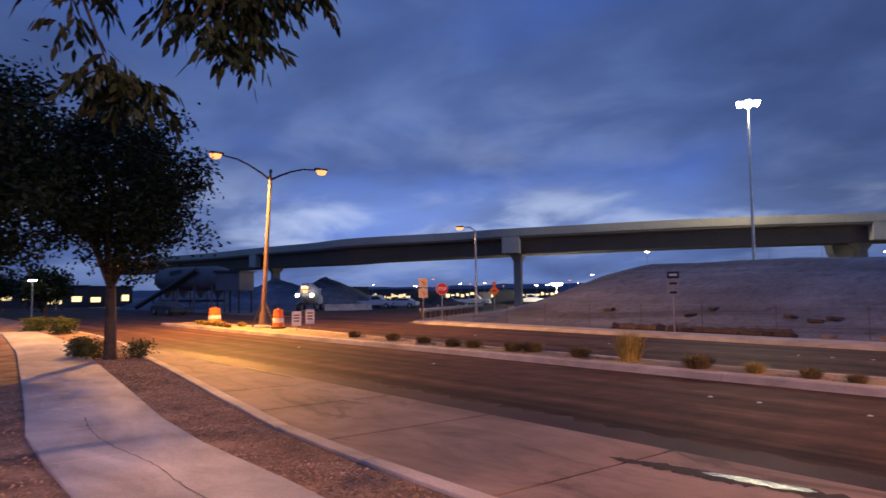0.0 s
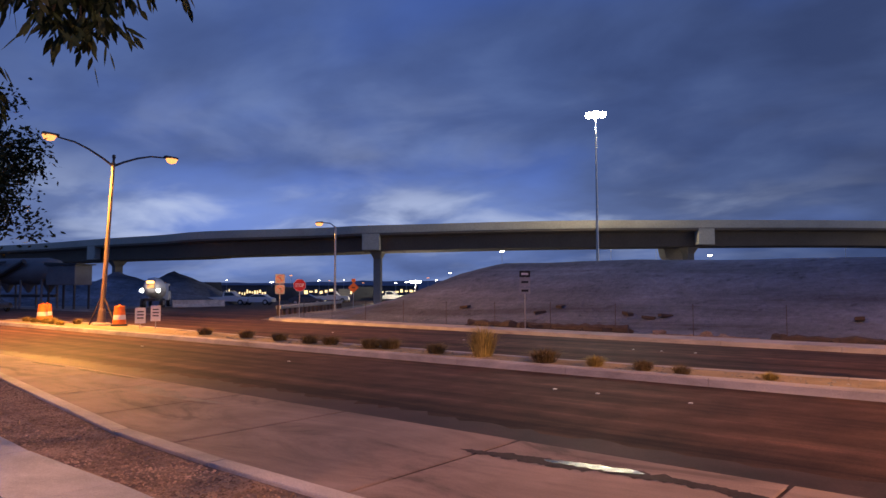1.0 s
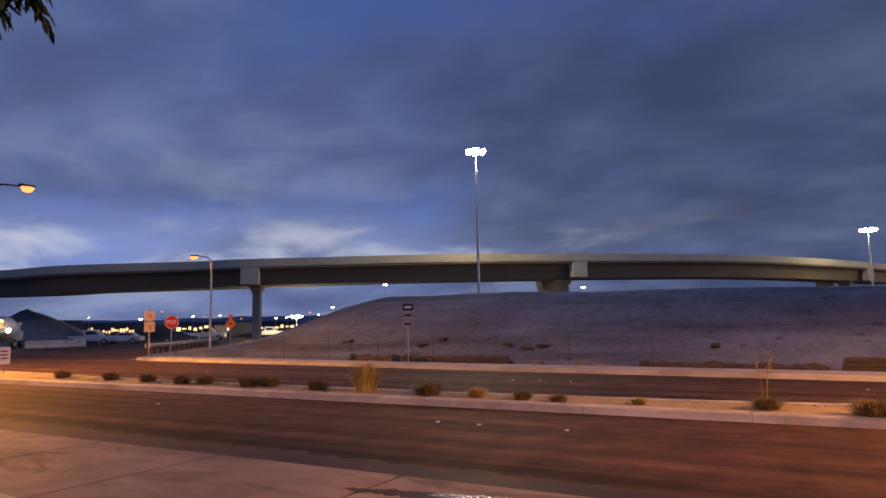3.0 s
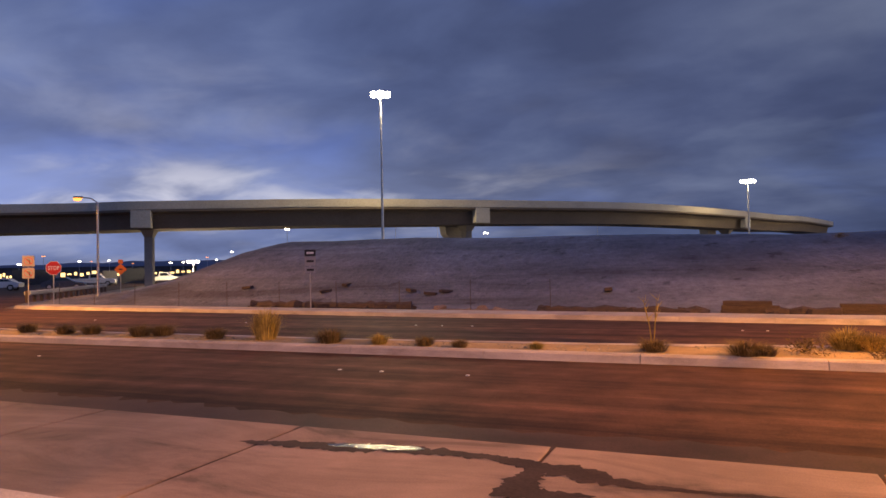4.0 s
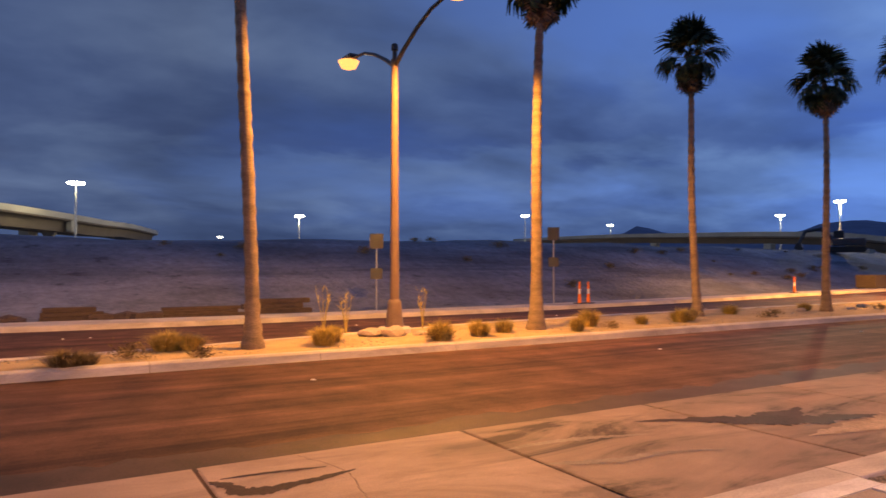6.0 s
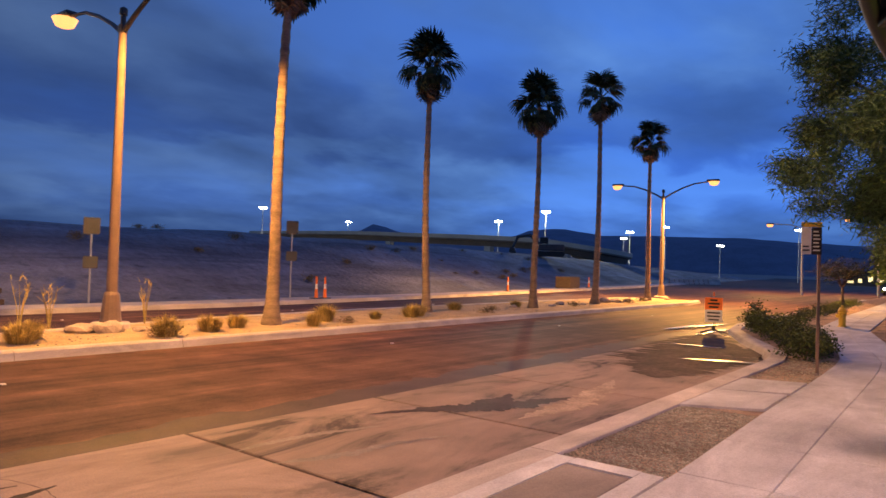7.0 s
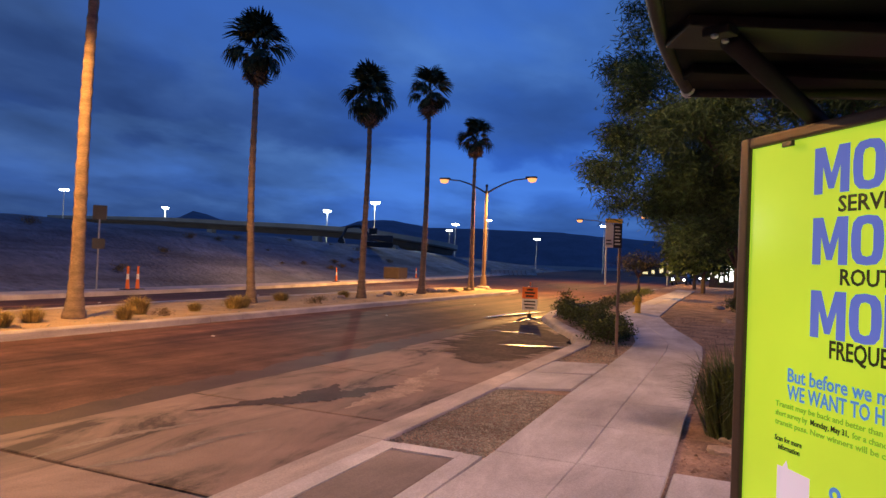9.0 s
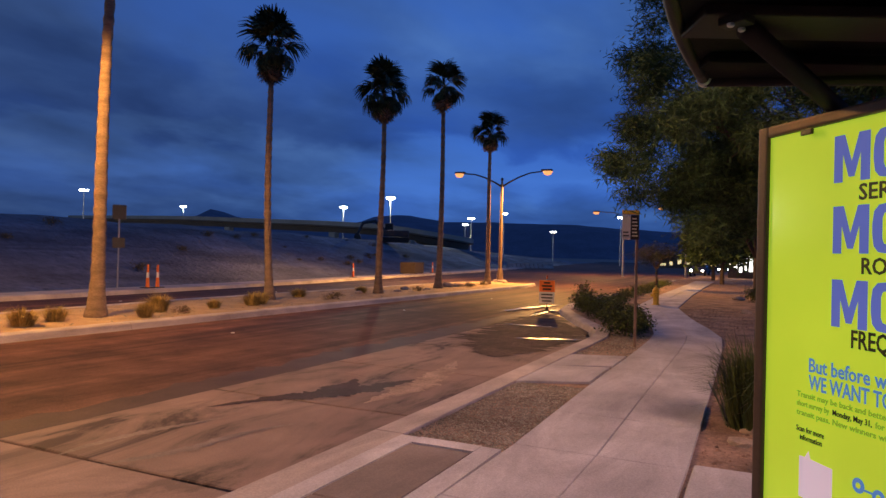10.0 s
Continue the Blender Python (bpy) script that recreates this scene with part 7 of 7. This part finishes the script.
pool("ground_mark", "dark wet stain over the slab joint", [(-1.66, 6.1, 0.05), (-1.63, 5.7, 0.09), (-1.64, 5.35, 0.17), (-1.5, 5.2, 0.16), (-1.2, 5.25, 0.07), (-1.0, 5.3, 0.03)], M_WET, 3, 0.0075, "stain", "wet stains")
pool("wet_trickle", WETL, [(1.2, 6.2, 0.03), (1.32, 6.0, 0.06), (1.42, 5.78, 0.09), (1.9, 5.8, 0.05), (2.4, 5.92, 0.03)], M_WET, 4, group="wet trickles")
pool("wet_trickle", WETL, [(1.3, 6.22, 0.02), (1.7, 6.2, 0.025), (2.2, 6.12, 0.02)], M_WET, 14, group="wet trickles")
pool("ground_mark", "dark wet stain across the bus bay", [(6.7, 5.6, 0.03), (7.1, 5.45, 0.10), (7.6, 5.35, 0.2), (8.0, 5.4, 0.08), (8.3, 5.55, 0.03)], M_WET, 6, group="wet stains", cat="stain")
def mud_heap():
    """Low uneven heap of wet mud washed against the kerb."""
    bm = bm_new()
    n, m = 90, 22
    rings = []
    for j in range(m + 1):
        u = j / m
        ring = []
        for k in range(n):
            a = 2 * math.pi * k / n
            wob = 1 + 0.3 * noise.noise((math.cos(a) * 1.5, math.sin(a) * 1.5, 3))
            x, y = 15.6 + 3.3 * u * wob * math.cos(a), 5.15 + 0.95 * u * wob * math.sin(a) + 0.12 * 3.3 * u * math.cos(a)
            z = 0.03 * (1 - u * u) * (0.5 + 1.3 * noise.noise((x * 1.3, y * 2.2, 2)) + 0.6 * noise.noise((x * 4, y * 5, 7))) if j < m else -0.004
            ring.append(bm.verts.new((x, y, z)))
        rings.append(ring)
    for a, b in zip(rings, rings[1:]):
        for k in range(n):
            bm.faces.new((a[k], b[k], b[(k + 1) % n], a[(k + 1) % n]))
    bmesh.ops.remove_doubles(bm, verts=bm.verts, dist=0.0005)
    ob = part("mud_bank", bm, M_MUD, None, "", True)
    tagged(ob, "low heap of brown wet mud against the kerb", "mud")


mud_heap()
pool("mud_patch", "wide patch of wet mud at the end of the bay", [(11.4, 4.6, 0.2), (12.8, 4.9, 0.75), (14.5, 5.2, 1.15), (16.5, 5.6, 0.95), (18.6, 6.1, 0.6), (21, 6.6, 0.25)], M_MUD, 11, 0.005, "mud")
for k, pth in enumerate(([(17.04, 6.45, 0.02), (17.03, 5.77, 0.07), (16.98, 5.0, 0.02)], [(14.2, 5.2, 0.03), (14.5, 4.5, 0.12), (14.75, 3.75, 0.03)], [(20.63, 7.99, 0.02), (23.07, 7.73, 0.16), (25.45, 7.22, 0.03)], [(20.49, 6.11, 0.02), (20.33, 5.82, 0.08), (20.75, 5.7, 0.02)], [(19.78, 6.66, 0.02), (21.74, 6.72, 0.1), (22.93, 6.57, 0.02)], [(22.98, 6.28, 0.02), (22.69, 6.01, 0.07), (22.37, 5.78, 0.02)])):
    pool("puddle", "shallow puddle in the mud mirroring a street lamp", [(a, b, c * 1.3) for a, b, c in pth], M_WATER, 20 + k, 0.026, group="puddles")
for k, pth in enumerate(([(-19.4, 6.42, 0.04), (-18.4, 6.45, 0.08), (-17.4, 6.48, 0.05)], [(-16.8, 6.5, 0.05), (-15.4, 6.5, 0.07), (-13.9, 6.52, 0.04)], [(-12.9, 6.0, 0.05), (-12.0, 5.9, 0.2), (-10.8, 5.8, 0.1), (-9.6, 5.9, 0.04)])):
    pool("ground_mark", "damp dirty streak on the bus bay", pth, M_WET if k < 2 else M_STAIN, 40 + k, group="wet stains", cat="stain")


# ragged band, darker than the road around it, touching the bay edge
pool("ground_mark", "long dark band on the asphalt beside the bus bay", [(-26, 6.9, 0.2), (-21, 6.92, 0.4), (-16, 6.95, 0.45), (-11, 6.95, 0.42), (-6, 6.92, 0.36), (0, 6.9, 0.32), (6, 6.9, 0.34), (13, 6.95, 0.42), (20, 7.0, 0.4), (25, 7.0, 0.2)], M_DARKASPHALT, 60, -0.006, "stain", "wet stains")
pool("ground_mark", "dark dried spill with ragged arms on the bus bay", [(5.9, 6.0, 0.03), (6.6, 5.7, 0.1), (7.2, 5.3, 0.22), (7.9, 5.0, 0.16), (8.7, 4.8, 0.06)], M_WET, 61, 0.005, "stain", "wet stains")
pool("ground_mark", "curved dark tyre smear on the bus bay", [(3.9, 5.75, 0.02), (4.4, 5.78, 0.05), (5.0, 5.68, 0.05), (5.6, 5.5, 0.02)], M_STAIN, 62, 0.005, "stain", "wet stains")
pool("ground_mark", "thin dark streak along the bus bay", [(3.9, 5.2, 0.02), (4.6, 4.95, 0.07), (5.2, 4.9, 0.04), (5.8, 4.7, 0.015)], M_STAIN, 63, 0.005, "stain", "wet stains")
pool("ground_mark", "pale dusty smear drying on the bus bay", [(7.0, 4.6, 0.03), (8.2, 4.55, 0.18), (9.4, 4.7, 0.14), (10.6, 5.0, 0.04)], M_DUST, 64, 0.006, "stain", "wet stains")


def crack(label, pts, seed, z, mat, wide=0.006):
    """A thin meandering crack as a narrow dark ribbon."""
    rng = random.Random(seed)
    line = smooth_line([(a, b, 0) for a, b in pts], 10)
    bm = bm_new()
    rows = []
    for i, p in enumerate(line):
        d = line[min(i + 1, len(line) - 1)] - line[max(i - 1, 0)]
        nrm = Vector((-d.y, d.x, 0)).normalized()
        c = p + nrm * rng.uniform(-0.012, 0.012)
        w = wide * rng.uniform(0.5, 1.2)
        rows.append([bm.verts.new((c.x + nrm.x * w, c.y + nrm.y * w, z)), bm.verts.new((c.x - nrm.x * w, c.y - nrm.y * w, z))])
    for a, b in zip(rows, rows[1:]):
        bm.faces.new((a[0], b[0], b[1], a[1]))
    ob = part("crack", bm, mat)
    for poly in ob.data.polygons:
        if poly.normal.z < 0:
            poly.flip()
    tagged(ob, label, "crack", "cracks in the concrete")


crack("long dark crack running along the concrete sidewalk", [(-10.6, 1.75), (-9.6, 1.62), (-8.4, 1.6), (-7.2, 1.72), (-6.0, 1.7), (-4.8, 1.82)], 1, 0.154, M_BLACK)
crack("thin crack across a bus bay panel", [(-13.6, 6.6), (-13.2, 5.9), (-13.3, 5.2), (-12.9, 4.5)], 2, 0.003, M_WET)
crack("thin crack across a bus bay panel", [(2.1, 6.6), (2.3, 5.9), (2.2, 5.1), (2.5, 4.3), (2.45, 3.75)], 3, 0.003, M_WET, 0.004)
crack("thin crack across a bus bay panel", [(8.2, 6.6), (8.6, 5.9), (8.4, 5.0), (8.9, 4.2)], 4, 0.003, M_WET, 0.005)


def road_stud(x, y):
    bm = bm_new()
    box(bm, -0.03, 0.03, -0.03, 0.03, -0.012, 0.002, None, 0.004)
    ob = part("road_stud", bm, M_WHITE)
    ob.location = (x, y, 0)
    tagged(ob, "small white reflective stud on the asphalt", "road stud", "road studs")


for x in (-22.2, -14.4, -6.56, -5.7, -4.07, 3.7, 11.5, 19.3, 27.1):
    road_stud(x, 10.71)
for x in (-23, -15.7, -9.1, -8.2, -7.2, 0.4, 1.0, 8.2, 16, 24):
    road_stud(x, 19.6)


# ---------------------------------------------------------------- loose gravel on the verge
def gravel(label, count, seed, place, size, mat):
    """Loose stones scattered over a stretch of ground; place(u, v) gives a spot."""
    rng = random.Random(seed)
    v, f = [], []
    for k in range(count):
        x, y = place(rng)
        s = size * rng.uniform(0.35, 1.0) ** 1.5 * 1.4
        i = len(v)
        a = rng.uniform(0, 6.28)
        for j in range(4):
            r = s * rng.uniform(0.7, 1.3)
            v.append((x + r * math.cos(a + j * 1.57), y + r * math.sin(a + j * 1.57), 0.118 + s * rng.uniform(0.0, 0.25)))
        v.append((x + rng.uniform(-0.3, 0.3) * s, y + rng.uniform(-0.3, 0.3) * s, 0.118 + s * rng.uniform(0.6, 1.0)))
        f += [(i + j, i + (j + 1) % 4, i + 4) for j in range(4)]
    ob = part("gravel", raw_mesh("gravel", v, f, mat), mat)
    tagged(ob, label, "gravel", "", "stuff")


def strip_spot(x0, x1, low, high):
    def spot(rng):
        x = x0 + (x1 - x0) * rng.random()
        a, b = low(x), high(x)
        return x, a + (b - a) * rng.random()
    return spot


M_GRAVEL = leafy("loose_gravel", (0.33, 0.225, 0.165), 0.95)
M_PALEGRAVEL = leafy("pale_gravel", (0.30, 0.28, 0.225), 0.95)
gravel("brown loose gravel over the dirt verge", 9000, 1, strip_spot(-13, -2.2, lambda x: line_at(WALK_OUT, x) + 0.02, lambda x: line_at(NEAR_KERB, x) - 0.3), 0.016, M_GRAVEL)
gravel("brown loose gravel over the dirt verge", 3500, 2, strip_spot(-22, -13, lambda x: line_at(WALK_OUT, x) + 0.02, lambda x: line_at(NEAR_KERB, x) - 0.3), 0.024, M_GRAVEL)
gravel("brown loose gravel behind the sidewalk", 3000, 3, strip_spot(-16, -4, lambda x: line_at(WALK_IN, x) - 1.6, lambda x: line_at(WALK_IN, x) - 0.03), 0.02, M_GRAVEL)
gravel("pale fine gravel in the square bed between kerb and sidewalk", 11000, 4, strip_spot(5.55, 8.75, lambda x: line_at(WALK_OUT, x) + 0.03, lambda x: 3.27), 0.011, M_PALEGRAVEL)
gravel("pale gravel in the bed beside the bus stop sign", 2500, 5, strip_spot(11.7, 15.4, lambda x: line_at(WALK_OUT, x) + 0.03, lambda x: 3.33), 0.014, M_PALEGRAVEL)
gravel("brown loose gravel behind the sidewalk", 5000, 6, strip_spot(6.0, 26, lambda x: line_at(WALK_IN, x) - 3.5, lambda x: line_at(WALK_IN, x) - 0.03), 0.022, M_GRAVEL)
gravel("sand clods and small stones over the median", 4000, 7, strip_spot(-30, 40, lambda x: line_at(MED_NEAR, x) + 0.3, lambda x: line_at(MED_FAR, x) - 0.3), 0.03, M_PALEGRAVEL)
gravel("dry leaves and grit along the kerb gutter", 900, 8, strip_spot(-20, 14, lambda x: line_at(NEAR_KERB, x) - 0.25, lambda x: line_at(NEAR_KERB, x) - 0.05), 0.012, M_SCRUB)


# ---------------------------------------------------------------- pieces of the pavements
def kerbs():
    near = tagged(new("kerb_near"), "pale concrete kerb beside the sidewalk", kind="structure")
    kerb_pieces(near, NEAR_KERB, -60, -0.5, 1, wide=0.26)
    kerb_pieces(near, NEAR_KERB, -0.5, 60, 1, wide=0.37)
    med = tagged(new("kerb_median"), "pale concrete kerbs of the median", kind="structure")
    kerb_pieces(med, MED_NEAR, -46.5, 41.5, -1)
    kerb_pieces(med, MED_FAR, -46.5, 41.5, 1)
    far = tagged(new("kerb_far"), "pale concrete kerb below the embankment", kind="structure")
    kerb_pieces(far, FAR_KERB, -36, 100, -1)


kerbs()
sidewalk()
bus_bay()
